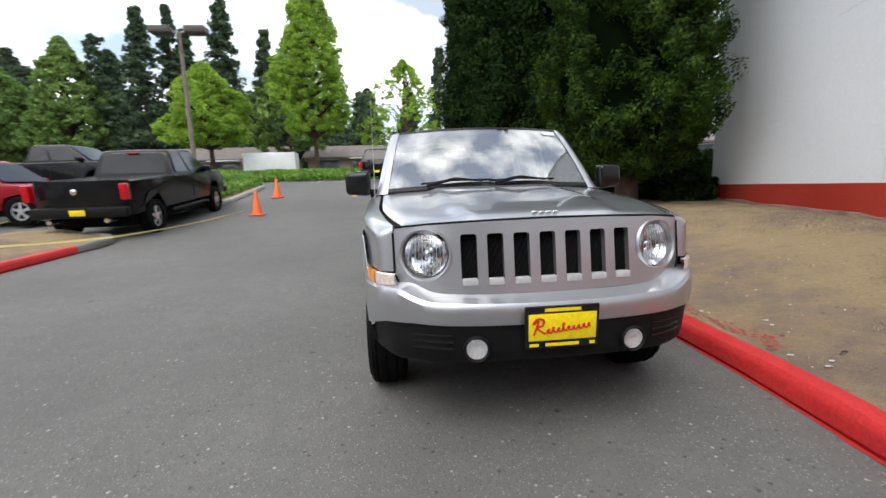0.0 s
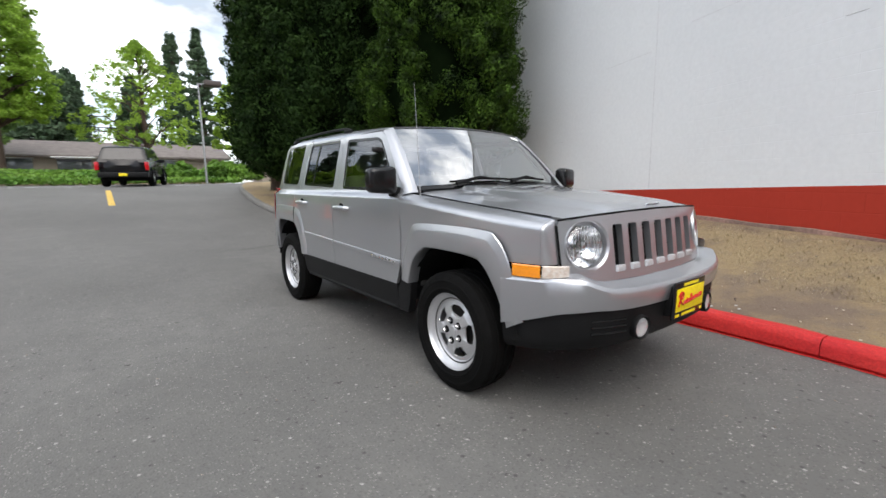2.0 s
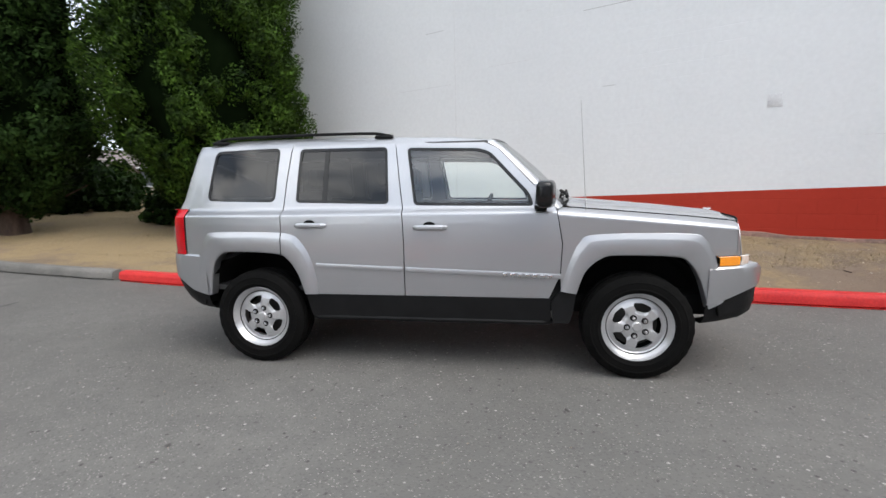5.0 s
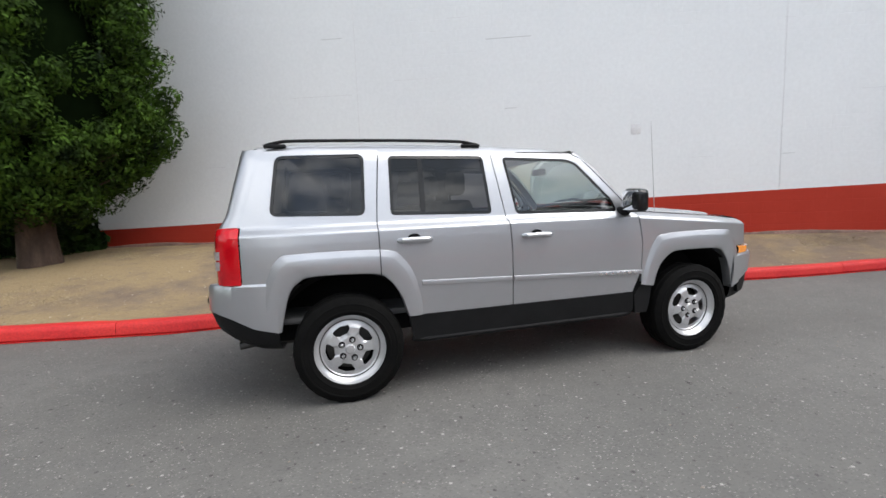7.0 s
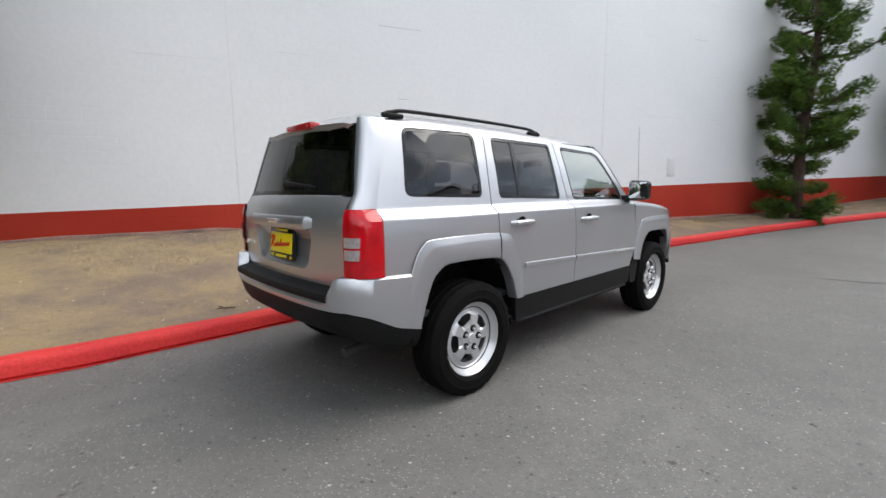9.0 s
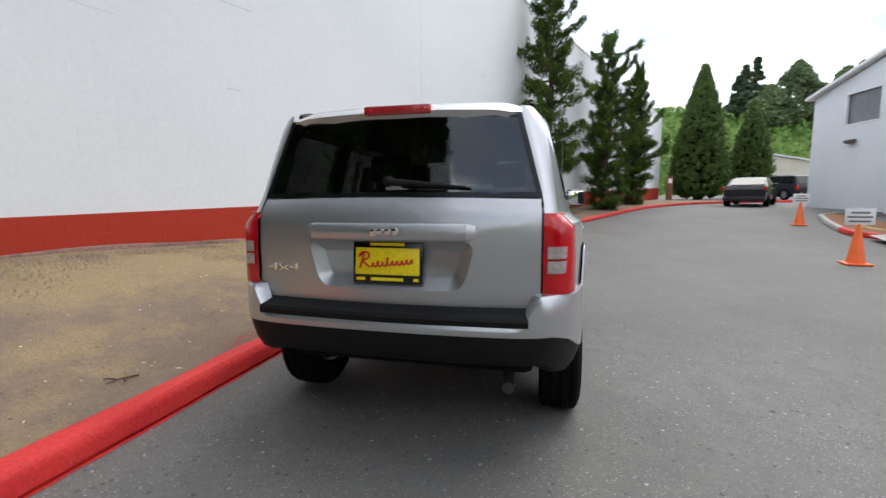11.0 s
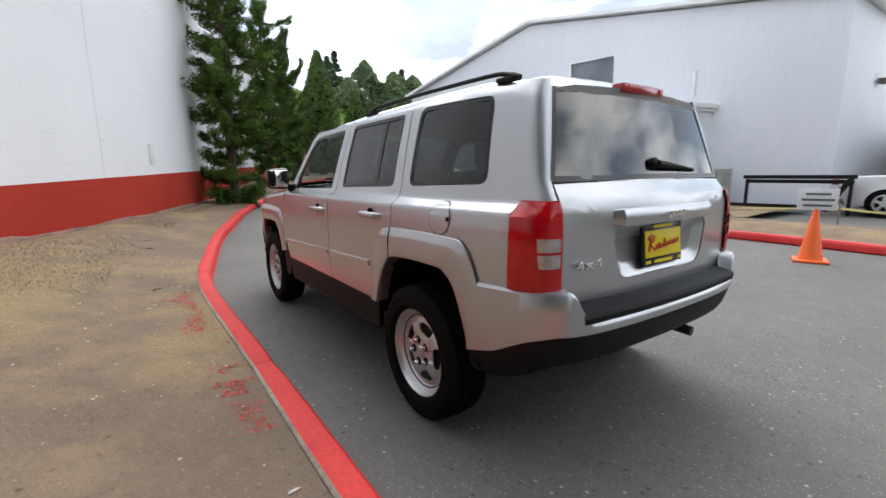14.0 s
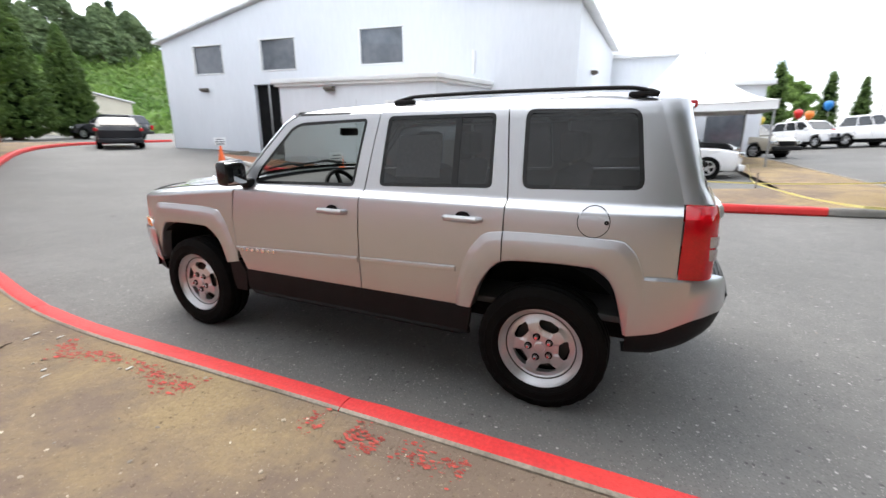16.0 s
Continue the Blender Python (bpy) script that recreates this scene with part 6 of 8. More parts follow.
exh = part("exhaust_pipe", tube([(-0.52, 1.6, 0.36), (-0.52, 1.9, 0.365), (-0.53, 2.01, 0.355)], 0.028, 12), M_DARKSTEEL, car)
part("front_bumper", bumper(F_PATH, lambda u, q: [(0.16, front_top(q) + 0.012), (0.06, front_top(q) + 0.006), (0.014, front_top(q) - 0.004), (0.001, front_top(q) - 0.022), (0.0, 0.5 * front_top(q) + 0.5 * front_split(q)), (0.010, front_split(q)), (0.04, front_split(q) - 0.004)]), M_PAINT, car)
part("front_valance", bumper(F_PATH, lambda u, q: [(0.022, front_split(q) - 0.002), (0.026, front_split(q) - 0.03), (0.034, 0.6 * front_foot(q) + 0.4 * front_split(q)), (0.045, front_foot(q) + 0.025), (0.065, front_foot(q) + 0.004), (0.12, front_foot(q)), (0.2, front_foot(q) - 0.005)]), M_BLACK, car, "black lower front bumper")
groove = bmesh.new()
for s in (-1, 1):
    for z in (0.485, 0.515, 0.545):
        add_tube(groove, [(s * 0.46, -2.150, z), (s * 0.55, -2.122, z), (s * 0.63, -2.082, z)], 0.007, 6)
tagged(part("bumper_slats", groove, M_GLOSSBLACK, car), kind="stuff")

# grille and lamps
slots = [rounded([(k * 0.121 - 0.037, 0.762), (k * 0.121 + 0.037, 0.762), (k * 0.121 + 0.037, 0.976), (k * 0.121 - 0.037, 0.976)], 0.014) for k in range(-3, 4)]
HL_X, HL_Z, HL_R = 0.563, 0.888, 0.112
lampholes = [[(s * HL_X + HL_R * math.cos(t), HL_Z + HL_R * math.sin(t)) for t in (2 * math.pi * k / 32 for k in range(32))] for s in (-1, 1)]
g_out = [(-0.699, 0.99), (-0.697, 0.80), (-0.675, 0.745), (-0.61, 0.705), (-0.3, 0.690), (0, 0.686), (0.3, 0.690), (0.61, 0.705), (0.675, 0.745), (0.697, 0.80), (0.699, 0.99), (0.69, 1.004), (0.55, 1.020), (0.3, 1.030), (0, 1.034), (-0.3, 1.030), (-0.55, 1.020), (-0.69, 1.004)]
grille = part("grille_panel", sheet(g_out, slots + lampholes, 0.07, lambda x, z: (x, front_y(x, z), z), (0, -1, 0), 0.035), M_PAINT, car, "seven-slot body-coloured grille panel")
seam = [(-0.703, 0.985), (-0.702, 0.90), (-0.701, 0.80), (-0.682, 0.752), (-0.61, 0.716), (-0.45, 0.704), (-0.2, 0.698), (0, 0.697), (0.2, 0.698), (0.45, 0.704), (0.61, 0.716), (0.682, 0.752), (0.701, 0.80), (0.702, 0.90), (0.703, 0.985)]
part("grille_seam", tube([(x, front_y(x, z) - 0.002, z) for x, z in seam], 0.0055, 6), M_DARK, grille, "dark seam round the grille panel")
for k in range(-3, 4):
    x = k * 0.121
    chip = prism([(x - 0.036, 0.745), (x + 0.036, 0.745), (x + 0.034, 0.776), (x - 0.034, 0.776)], 0.026, pose(0, front_y(x, 0.76) + 0.018, 0, 90), 0.004)
    # Body-coloured feet, drawn in the lighter lit tone.
    part("slot_foot", chip, M_SLOT, grille)
mesh_bm = bmesh.new()
for k in range(-3, 4):
    for j in range(9):
        for i in range(3):
            x, z = k * 0.121 + (i - 1) * 0.025 + (0.0125 if j % 2 else 0), 0.775 + j * 0.025
            add_tube(mesh_bm, [(x - 0.012, front_y(k * 0.121, z) + 0.036, z - 0.012), (x + 0.012, front_y(k * 0.121, z) + 0.036, z + 0.012)], 0.003, 4, False)
tagged(part("grille_mesh", mesh_bm, M_DARK, grille), kind="stuff")
part("grille_backing", sheet([(-0.44, 0.72), (0.44, 0.72), (0.44, 1.0), (-0.44, 1.0)], [], 0.2, lambda x, z: (x, front_y(x, z) + 0.05, z), (0, -1, 0)), M_DARK, grille)
for s in (-1, 1):
    cy = front_y(HL_X, HL_Z)
    face = Matrix.Translation((s * HL_X, cy, HL_Z)) @ pose(0, 0, 0, 90) @ pose(0, 0, 0, -8, s * 19, 0) @ Matrix.Translation((0, 0, -0.012))
    lamp = part("headlamp", lathe([(0.128, 0.000), (0.122, 0.012), (0.112, 0.004), (0.106, -0.03), (0.106, -0.06)], 32, face, False), M_PAINT, car, "round headlamp")
    part("reflector", lathe([(0.001, -0.085), (0.03, -0.083), (0.034, -0.05), (0.05, -0.075), (0.078, -0.058), (0.104, -0.018)], 32, face, False), M_CHROME, lamp, "chrome reflector")
    part("bulb_cap", lathe([(0.001, -0.03), (0.018, -0.034), (0.026, -0.045), (0.02, -0.08)], 18, face, False), M_CHROME, lamp)
    ribs = bmesh.new()
    for k in range(11):
        x = -0.085 + 0.017 * k
        h = math.sqrt(0.1**2 - x * x) * 0.92
        add_tube(ribs, [tuple(face @ Vector((x, -h, -0.012))), tuple(face @ Vector((x, h, -0.012)))], 0.0016, 5, False)
    part("lens_flutes", ribs, M_SATIN, lamp)
    lens = part("lens", lathe([(0.001, 0.018), (0.05, 0.014), (0.085, 0.004), (0.106, -0.012)], 32, face, False), G_LENS, lamp, "domed clear lens")
    lens.visible_shadow = False
    fface = Matrix.Translation((s * 0.36, -2.182, 0.487)) @ pose(0, 0, 0, 90) @ pose(0, 0, 0, 0, s * 6, 0)
    fog = part("fog_lamp", lathe([(0.06, -0.03), (0.06, 0.0), (0.055, 0.006), (0.05, 0.0), (0.046, -0.015)], 24, fface, False), M_BLACK, car, "round clear fog lamp")
    part("reflector", lathe([(0.001, -0.012), (0.02, -0.012), (0.046, -0.003)], 24, fface, False), M_FOG, fog)
    part("lens", lathe([(0.001, 0.012), (0.03, 0.009), (0.048, -0.002)], 24, fface, False), G_LENS, fog)


def amber_point(t, z):
    """Along the turn lamp, from the fender round to the grille."""
    p = catmull([(0.842, -1.765), (0.825, -1.83), (0.79, -1.92), (0.735, -1.985), (0.675, -2.015)], 41)
    q = p[max(0, min(40, round(t * 40)))]
    return (q.x + 0.004, q.y - 0.004, z)


for nm, t0, t1, mt, lb in (("turn_lamp", 0.07, 0.48, M_AMBER, "amber turn-signal lens"), ("side_marker_clear", 0.49, 0.88, M_TURNCLEAR, "clear parking-lamp lens")):
    bm = bmesh.new()
    n, rows = 12, []
    for k in range(n + 1):
        t = t0 + (t1 - t0) * k / n
        taper = 0.010 * smooth01((t - 0.5) / 0.5)
        rows.append([bm.verts.new(Vector(amber_point(t, z)) + Vector((-o * 0.7, o * 0.7, 0))) for z, o in ((0.804, 0.02), (0.801, 0.002), (0.775, 0.0), (0.748 + taper, 0.002), (0.744 + taper, 0.02))])
    for p, q in zip(rows, rows[1:]):
        for i in range(4):
            bm.faces.new((p[i], q[i], q[i + 1], p[i + 1]))
    bm.normal_update()
    if sum(f.normal.x * f.calc_area() for f in bm.faces) < 0:
        bmesh.ops.reverse_faces(bm, faces=list(bm.faces))
    both(nm, bm, mt, label=lb)
both("lamp_seam", sheet([(-1.785, 0.748), (-1.785, 0.806), (-1.91, 0.806), (-1.91, 0.748)], [], 0.08, lambda y, z: (fender_x(y, z) - 0.022, y, z), (1, 0, 0)), M_DARK)


# ---- mirrors, handles, badges, wheels ----
for s in (1, -1):
    mb = bmesh.new()
    add_box(mb, (0.850, -0.800, 1.118), (1.030, -0.675, 1.298), 0.034, segments=4)
    for v in mb.verts:
        f = (v.co.x - 0.850) / 0.180
        v.co.y += 0.035 * f * (1 if v.co.y < -0.74 else 0.3)
        v.co.z += -0.012 * f * (1 if v.co.z > 1.2 else -1)
    mirror = part("door_mirror", mb if s > 0 else mirrored(mb), M_GLOSSBLACK, car, "black door mirror")
    arm = bmesh.new()
    add_box(arm, (0.78, -0.745, 1.10), (0.86, -0.665, 1.165), 0.018)
    part("mirror_foot", arm if s > 0 else mirrored(arm), M_BLACK, mirror)
    gl = bmesh.new()
    add_box(gl, (0.868, -0.680, 1.140), (1.012, -0.666, 1.278), 0.006)
    bmesh.ops.rotate(gl, cent=(0.93, -0.675, 1.21), matrix=Matrix.Rotation(radians(-4), 3, "Z"), verts=gl.verts)
    part("mirror_glass", gl if s > 0 else mirrored(gl), M_CHROME, mirror, "mirror glass")
    for y0, z0 in ((0.02, 0.998), (0.876, 1.017)):
        x0 = side_x(y0, z0)
        hb = bmesh.new()
        add_tube(hb, [(x0 - 0.004, y0 - 0.108, z0), (x0 + 0.022, y0 - 0.085, z0 + 0.002), (x0 + 0.032, y0, z0 + 0.004), (x0 + 0.024, y0 + 0.085, z0 + 0.002), (x0 - 0.004, y0 + 0.108, z0)], [0.014, 0.018, 0.018, 0.018, 0.014], 10)
        handle = part("door_handle", hb if s > 0 else mirrored(hb), M_PAINT, car)
        # Near-black disc on the door: shade of the body-coloured cup, painted.
        cup = lathe([(0.001, 0.0), (0.024, 0.0), (0.029, 0.004)], 20, Matrix.Translation((x0 + 0.001, y0 + 0.005, z0 + 0.012)) @ pose(0, 0, 0, 0, 90, 0) @ Matrix.Diagonal((1.0, 1.5, 1, 1)), False)
        part("handle_cup", cup if s > 0 else mirrored(cup), M_DARK, handle, "dark disc painting the shade in the body-coloured cup")
for y0, y1 in ((-0.832, 0.196), (0.216, 0.842)):
    mold = bmesh.new()
    rows = []
    for k in range(9):
        y = y0 + (y1 - y0) * k / 8
        z = 0.710 + 0.0365 * (y - 0.1)
        x = side_x(y, z)
        rows.append([mold.verts.new((x + o, y, z + h)) for o, h in ((-0.004, 0.018), (0.010, 0.014), (0.013, 0.0), (0.010, -0.014), (-0.004, -0.018))])
    for p, q in zip(rows, rows[1:]):
        for i in range(4):
            mold.faces.new((p[i], p[i + 1], q[i + 1], q[i]))
    mold.faces.new(rows[0]), mold.faces.new(rows[-1])
    bmesh.ops.recalc_face_normals(mold, faces=mold.faces)
    both("door_moulding", mold, M_PAINT)
badge = bmesh.new()
for k in range(7):
    y = -0.765 + 0.048 * k
    z = 0.710 + 0.0365 * (y - 0.1) + 0.0
    add_box(badge, (side_x(y, z) + 0.010, y - 0.015, z - 0.011), (side_x(y, z) + 0.018, y + 0.015, z + 0.011), 0.003)
both("model_badge", badge, M_CHROME, label="row of small chrome badge shapes")


def plain_badge(y, z, tilt, sy):
    bm = bmesh.new()
    for k, (w, h) in enumerate(((0.024, 0.032), (0.026, 0.026), (0.026, 0.026), (0.026, 0.034))):
        add_box(bm, (-0.062 + k * 0.033, -0.004, -h / 2 - (0.004 if k == 3 else 0)), (-0.062 + k * 0.033 + w, 0.004, h / 2 - (0.004 if k == 3 else 0)), 0.003)
    bmesh.ops.transform(bm, matrix=Matrix.Translation((0, y, z)) @ pose(0, 0, 0, tilt), verts=bm.verts)
    return bm


part("bonnet_badge", plain_badge(-2.008, 1.056, 46, -1), M_CHROME, car, "small plain chrome badge")
part("tailgate_badge", plain_badge(rear_y(0, 1.06) + 0.038, 1.062, -4, 1), M_CHROME, car, "small plain chrome badge")


def lettering(text, size, depth, m, mat, parent, label=""):
    cu = bpy.data.curves.new("lettering", "FONT")
    cu.body, cu.size, cu.extrude, cu.align_x, cu.align_y = text, size, depth, "CENTER", "CENTER"
    tmp = bpy.data.objects.new("lettering", cu)
    me = bpy.data.meshes.new_from_object(tmp)
    bpy.data.objects.remove(tmp)
    me.transform(m)
    return link_mesh("lettering", me, mat, parent, label, smooth=False)


lettering("4x4", 0.050, 0.004, Matrix.Translation((0.525, rear_y(0.525, 0.885) + 0.005, 0.885)) @ pose(0, 0, 0, 90, 0, 180) @ Matrix.Diagonal((2.2, 1, 1, 1)), M_CHROME, car, "chrome drive badge")


def dealer_plate(m):
    """A yellow dealer plate in a black frame; its print is drawn as plain strokes."""
    pl = part("plate_frame", box((-0.165, -0.008, -0.096), (0.165, 0.008, 0.094), 0.006), M_GLOSSBLACK, car, "yellow dealer plate in a black frame")
    face = part("plate", box((-0.150, -0.012, -0.058), (0.150, -0.0085, 0.062), 0.002), M_YELLOW, pl, "yellow plate with red script strokes")
    st = bmesh.new()
    lead = [(-0.128, -0.030), (-0.118, 0.0), (-0.108, 0.034), (-0.132, 0.022), (-0.112, 0.042), (-0.086, 0.036), (-0.090, 0.014), (-0.114, 0.004), (-0.098, -0.012), (-0.078, -0.026)]
    add_tube(st, [(q.x, -0.0135, q.y) for q in catmull(lead, 40)], 0.0048, 5)
    loops = []
    for k, h in enumerate((0.016, 0.022, 0.015, 0.034, 0.016, 0.015, 0.014, 0.016, 0.016)):
        x, lift = -0.072 + 0.0225 * k, 0.0022 * k - 0.022
        loops += [(x, lift), (x + 0.011, lift + h), (x + 0.004, lift + h * 0.7), (x + 0.013, lift + 0.001)]
    add_tube(st, [(q.x, -0.0135, q.y) for q in catmull(loops, 140)], 0.0042, 5)
    part("print", st, M_PLATERED, face, "red strokes of script")
    for x0, z0, w in ((0, 0.078, 0.16), (0, -0.078, 0.15), (-0.125, -0.078, 0.04), (0.135, -0.078, 0.024)):
        part("line_of_print", box((x0 - w / 2, -0.0105, z0 - 0.007), (x0 + w / 2, -0.0085, z0 + 0.007)), M_YELLOW, pl, "small yellow bar of print")
    pl.matrix_basis = m
    return pl


dealer_plate(pose(0.004, -2.226, 0.586, 2))
dealer_plate(Matrix.Translation((0.004, 2.085, 0.924)) @ pose(0, 0, 0, -5, 0, 180))
part("plate_bracket", box((-0.15, -2.218, 0.50), (0.15, -2.15, 0.66), 0.01), M_BLACK, car)
fuel_ring = [[(1.540 + r * math.cos(t), 1.050 + r * math.sin(t)) for t in (2 * math.pi * k / 36 for k in range(36))] for r in (0.075, 0.071)]
fuel = part("fuel_door", sheet(fuel_ring[1], [], 0.05, lambda y, z: (side_x(y, z) + 0.003, y, z), (1, 0, 0), 0.006), M_PAINT, car, "round fuel flap")
part("flap_gap", ring_sheet(fuel_ring[0], fuel_ring[1], lambda y, z: (side_x(y, z) + 0.0015, y, z), (1, 0, 0)), M_DARK, fuel)
part("flap_lock", lathe([(0.001, 0.008), (0.010, 0.007), (0.012, 0.0)], 12, Matrix.Translation((side_x(1.6, 1.05), 1.598, 1.050)) @ pose(0, 0, 0, 0, 90, 0), False), M_BLACK, fuel)
ant = part("aerial", tube([(-0.825, -1.005, 1.03), (-0.815, -0.99, 1.06), (-0.812, -0.945, 1.78)], [0.008, 0.003, 0.0012], 6), M_STEEL, car, "thin grey whip aerial")
for x0, x1, y0 in ((-0.62, -0.10, 0.0), (0.02, 0.52, 0.0)):
    arm = part("wiper", tube([Vector(screen(x0, 0.02)) + Vector((0, -0.02, 0.02)), Vector(screen((x0 + x1) / 2, 0.075)) + Vector((0, -0.028, 0.028)), Vector(screen(x1, 0.055)) + Vector((0, -0.018, 0.018))], [0.014, 0.010, 0.006], 8), M_BLACK, car, "black windscreen wiper")
    part("wiper_blade", tube([Vector(screen(x0 - 0.05, 0.06)) + Vector((0, -0.012, 0.012)), Vector(screen((x0 + x1) / 2, 0.085)) + Vector((0, -0.014, 0.014)), Vector(screen(x1 + 0.1, 0.075)) + Vector((0, -0.012, 0.012))], 0.007, 6), M_RUBBER, arm)


def tyre_mesh(radius, width, rim, lugs=56):
    prof = [(rim - 0.004, -width * 0.36), (rim + 0.012, -width * 0.47), (rim + 0.026, -width * 0.492), (rim + 0.029, -width * 0.508), (rim + 0.036, -width * 0.509), (rim + 0.039, -width * 0.498), (rim + 0.062, -width * 0.505), (radius - 0.058, -width * 0.498), (radius - 0.055, -width * 0.508), (radius - 0.048, -width * 0.508), (radius - 0.045, -width * 0.49), (radius - 0.022, -width * 0.46), (radius - 0.004, -width * 0.40), (radius, -width * 0.30), (radius - 0.008, -width * 0.28), (radius - 0.008, -width * 0.22), (radius, -width * 0.20), (radius + 0.001, -width * 0.05), (radius - 0.008, -width * 0.04)]
    prof = prof + [(r, -z) for r, z in prof[::-1]]
    bm = bmesh.new()
    rings = add_lathe(bm, prof, lugs * 2)
    for j, ring in enumerate(rings):
        r, z = prof[j]
        if r > radius - 0.03 and abs(z) > width * 0.24:
            for k, v in enumerate(ring):
                if k % 4 in (0, 1):
                    v.co.x, v.co.y = v.co.x * (1 - 0.003 / r), v.co.y * (1 - 0.003 / r)
    bmesh.ops.recalc_face_normals(bm, faces=bm.faces)
    return bm


def rim_face():
    """A five-spoke pressed wheel: broad raised spokes between five windows."""
    def depth(r):
        return lerp([(0.0, 0.010), (0.085, 0.008), (0.095, 0.002), (0.11, 0.001), (0.155, -0.004), (0.176, -0.010), (0.188, -0.013), (0.196, -0.016)], r)
    holes = []
    for k in range(5):
        a0 = 2 * math.pi * k / 5 + math.pi / 2
        loop = [(r * math.cos(a0 + t), r * math.sin(a0 + t)) for r, t in ((0.110, -0.27), (0.110, 0.27), (0.148, 0.41), (0.166, 0.37), (0.169, 0.0), (0.166, -0.37), (0.148, -0.41))]
        holes.append(rounded(loop, 0.007, 3))
    outer = [(0.196 * math.cos(t), 0.196 * math.sin(t)) for t in (2 * math.pi * k / 60 for k in range(60))]

    def where(u, v):
        r = math.hypot(u, v)
        a = math.atan2(v, u) - math.pi / 2
        spoke = abs(((a / (2 * math.pi / 5)) % 1) - 0.5)  # 0 in the middle of a spoke
        ridge = 0.010 * smooth01((0.27 - spoke) / 0.05) * smooth01((r - 0.075) / 0.02) * smooth01((0.172 - r) / 0.02)
        return (u, v, depth(r) + ridge)

    return sheet(outer, holes, 0.013, where, (0, 0, 1), 0.007)


def wheel_parts(root):
    part("tyre", tyre_mesh(0.347, 0.215, 0.219), M_RUBBER, root, "black all-terrain tyre")
    bm = bmesh.new()
    add_lathe(bm, [(0.176, 0.040), (0.180, 0.047), (0.186, 0.050), (0.189, 0.047), (0.191, 0.052), (0.197, 0.060), (0.208, 0.067), (0.216, 0.080), (0.222, 0.091), (0.227, 0.090), (0.228, 0.082), (0.219, 0.068), (0.208, 0.03), (0.200, -0.09)], 64)
    bmesh.ops.recalc_face_normals(bm, faces=bm.faces)
    rim = part("rim", bm, M_RIM, root, "silver wheel rim")
    # Dark ring laid in the groove: its shade put into colour.
    part("rim_groove", lathe([(0.1850, 0.0508), (0.1885, 0.0500), (0.1922, 0.0545)], 64, closed=False), M_DARKSTEEL, rim)
    fc = rim_face()
    bmesh.ops.scale(fc, vec=(0.93, 0.93, 1), verts=fc.verts)
    bmesh.ops.translate(fc, vec=(0, 0, 0.058), verts=fc.verts)
    face = part("wheel_disc", fc, M_RIM, root, "silver five-spoke wheel face", angle=30)
    for k in range(5):
        a = 2 * math.pi * (k + 0.5) / 5 + math.pi / 2
        nut = lathe([(0.001, 0.026), (0.007, 0.026), (0.0105, 0.022), (0.012, 0.0), (0.0165, -0.002), (0.017, -0.01)], 6, Matrix.Translation((0.062 * math.cos(a), 0.062 * math.sin(a), 0.066)))
        part("wheel_nut", nut, M_CHROME, face)
        # Near-black ring paints the shade of the recess round the nut.
        part("nut_seat", lathe([(0.012, 0.006), (0.0205, 0.006), (0.021, 0.001)], 16, Matrix.Translation((0.062 * math.cos(a), 0.062 * math.sin(a), 0.0655)), False), M_DARK, face)
    part("centre_cap", lathe([(0.001, 0.078), (0.026, 0.076), (0.032, 0.070), (0.034, 0.05)], 24, closed=False), M_RIM, face)
    part("brake_disc", lathe([(0.06, -0.01), (0.145, -0.01), (0.145, -0.03), (0.06, -0.03)], 32), M_DARKSTEEL, root)
    # Added near-black disc: shade behind the spokes, painted.
    part("wheel_hollow", lathe([(0.001, -0.05), (0.19, -0.05)], 32, closed=False), M_DARK, root)


def wheel(place, side, turn, parent_name="wheel"):
    root = new(parent_name)
    root.parent = car
    root.matrix_basis = Matrix.Translation(place) @ pose(0, 0, 0, 0, 90 * side, 0) @ pose(0, 0, 0, 0, 0, turn)
    return root


first = None
for x, y, turn in ((0.765, -1.3175, 12), (0.765, 1.3175, 0), (-0.765, -1.3175, 40), (-0.765, 1.3175, 4)):
    w = wheel((x, y, 0.345), 1 if x > 0 else -1, turn)
    if first is None:
        first = w
        wheel_parts(w)
    else:
        made = {first: w}
        for o in first.children_recursive:
            made[o] = o.copy()
            scene.collection.objects.link(made[o])
            made[o].parent = made[o.parent]

# underside and cabin
part("underbody", box((-0.64, -1.86, 0.37), (0.64, 1.90, 0.52), 0.05), M_DARK, car)
for y in (-1.3175, 1.3175):
    part("axle", tube([(-0.7, y, 0.33), (0.7, y, 0.33)], 0.04, 10), M_DARK, car)
part("floor_pan", box((-0.76, -0.9, 0.521), (0.76, 1.9, 0.56), 0.01), M_TRIMGREY, car)
dash = sheet([(-0.74, 0.0), (0.74, 0.0), (0.74, 1.0), (-0.74, 1.0)], [], 0.12, lambda u, v: (u * (1 - 0.03 * v), lerp([(0, -0.35), (0.35, -0.42), (0.55, -0.50), (1, -0.84)], v), lerp([(0, 0.6), (0.35, 0.95), (0.55, 1.075), (1, 1.115)], v) + 0.02 * math.cos(u * 2)), (0, 0.4, 1))
part("dashboard", dash, M_TRIMGREY, car)
sw = bmesh.new()
ringp = [(0.185 * math.cos(t), 0.185 * math.sin(t), 0) for t in (2 * math.pi * k / 28 for k in range(29))]
add_tube(sw, ringp, 0.016, 8, False)
add_box(sw, (-0.06, -0.06, -0.02), (0.06, 0.05, 0.02), 0.015)
for a in (0, 180, 270):
    add_box(sw, (0.04, -0.018, -0.01), (0.18, 0.018, 0.01), 0.006, pose(0, 0, 0, 0, 0, a))
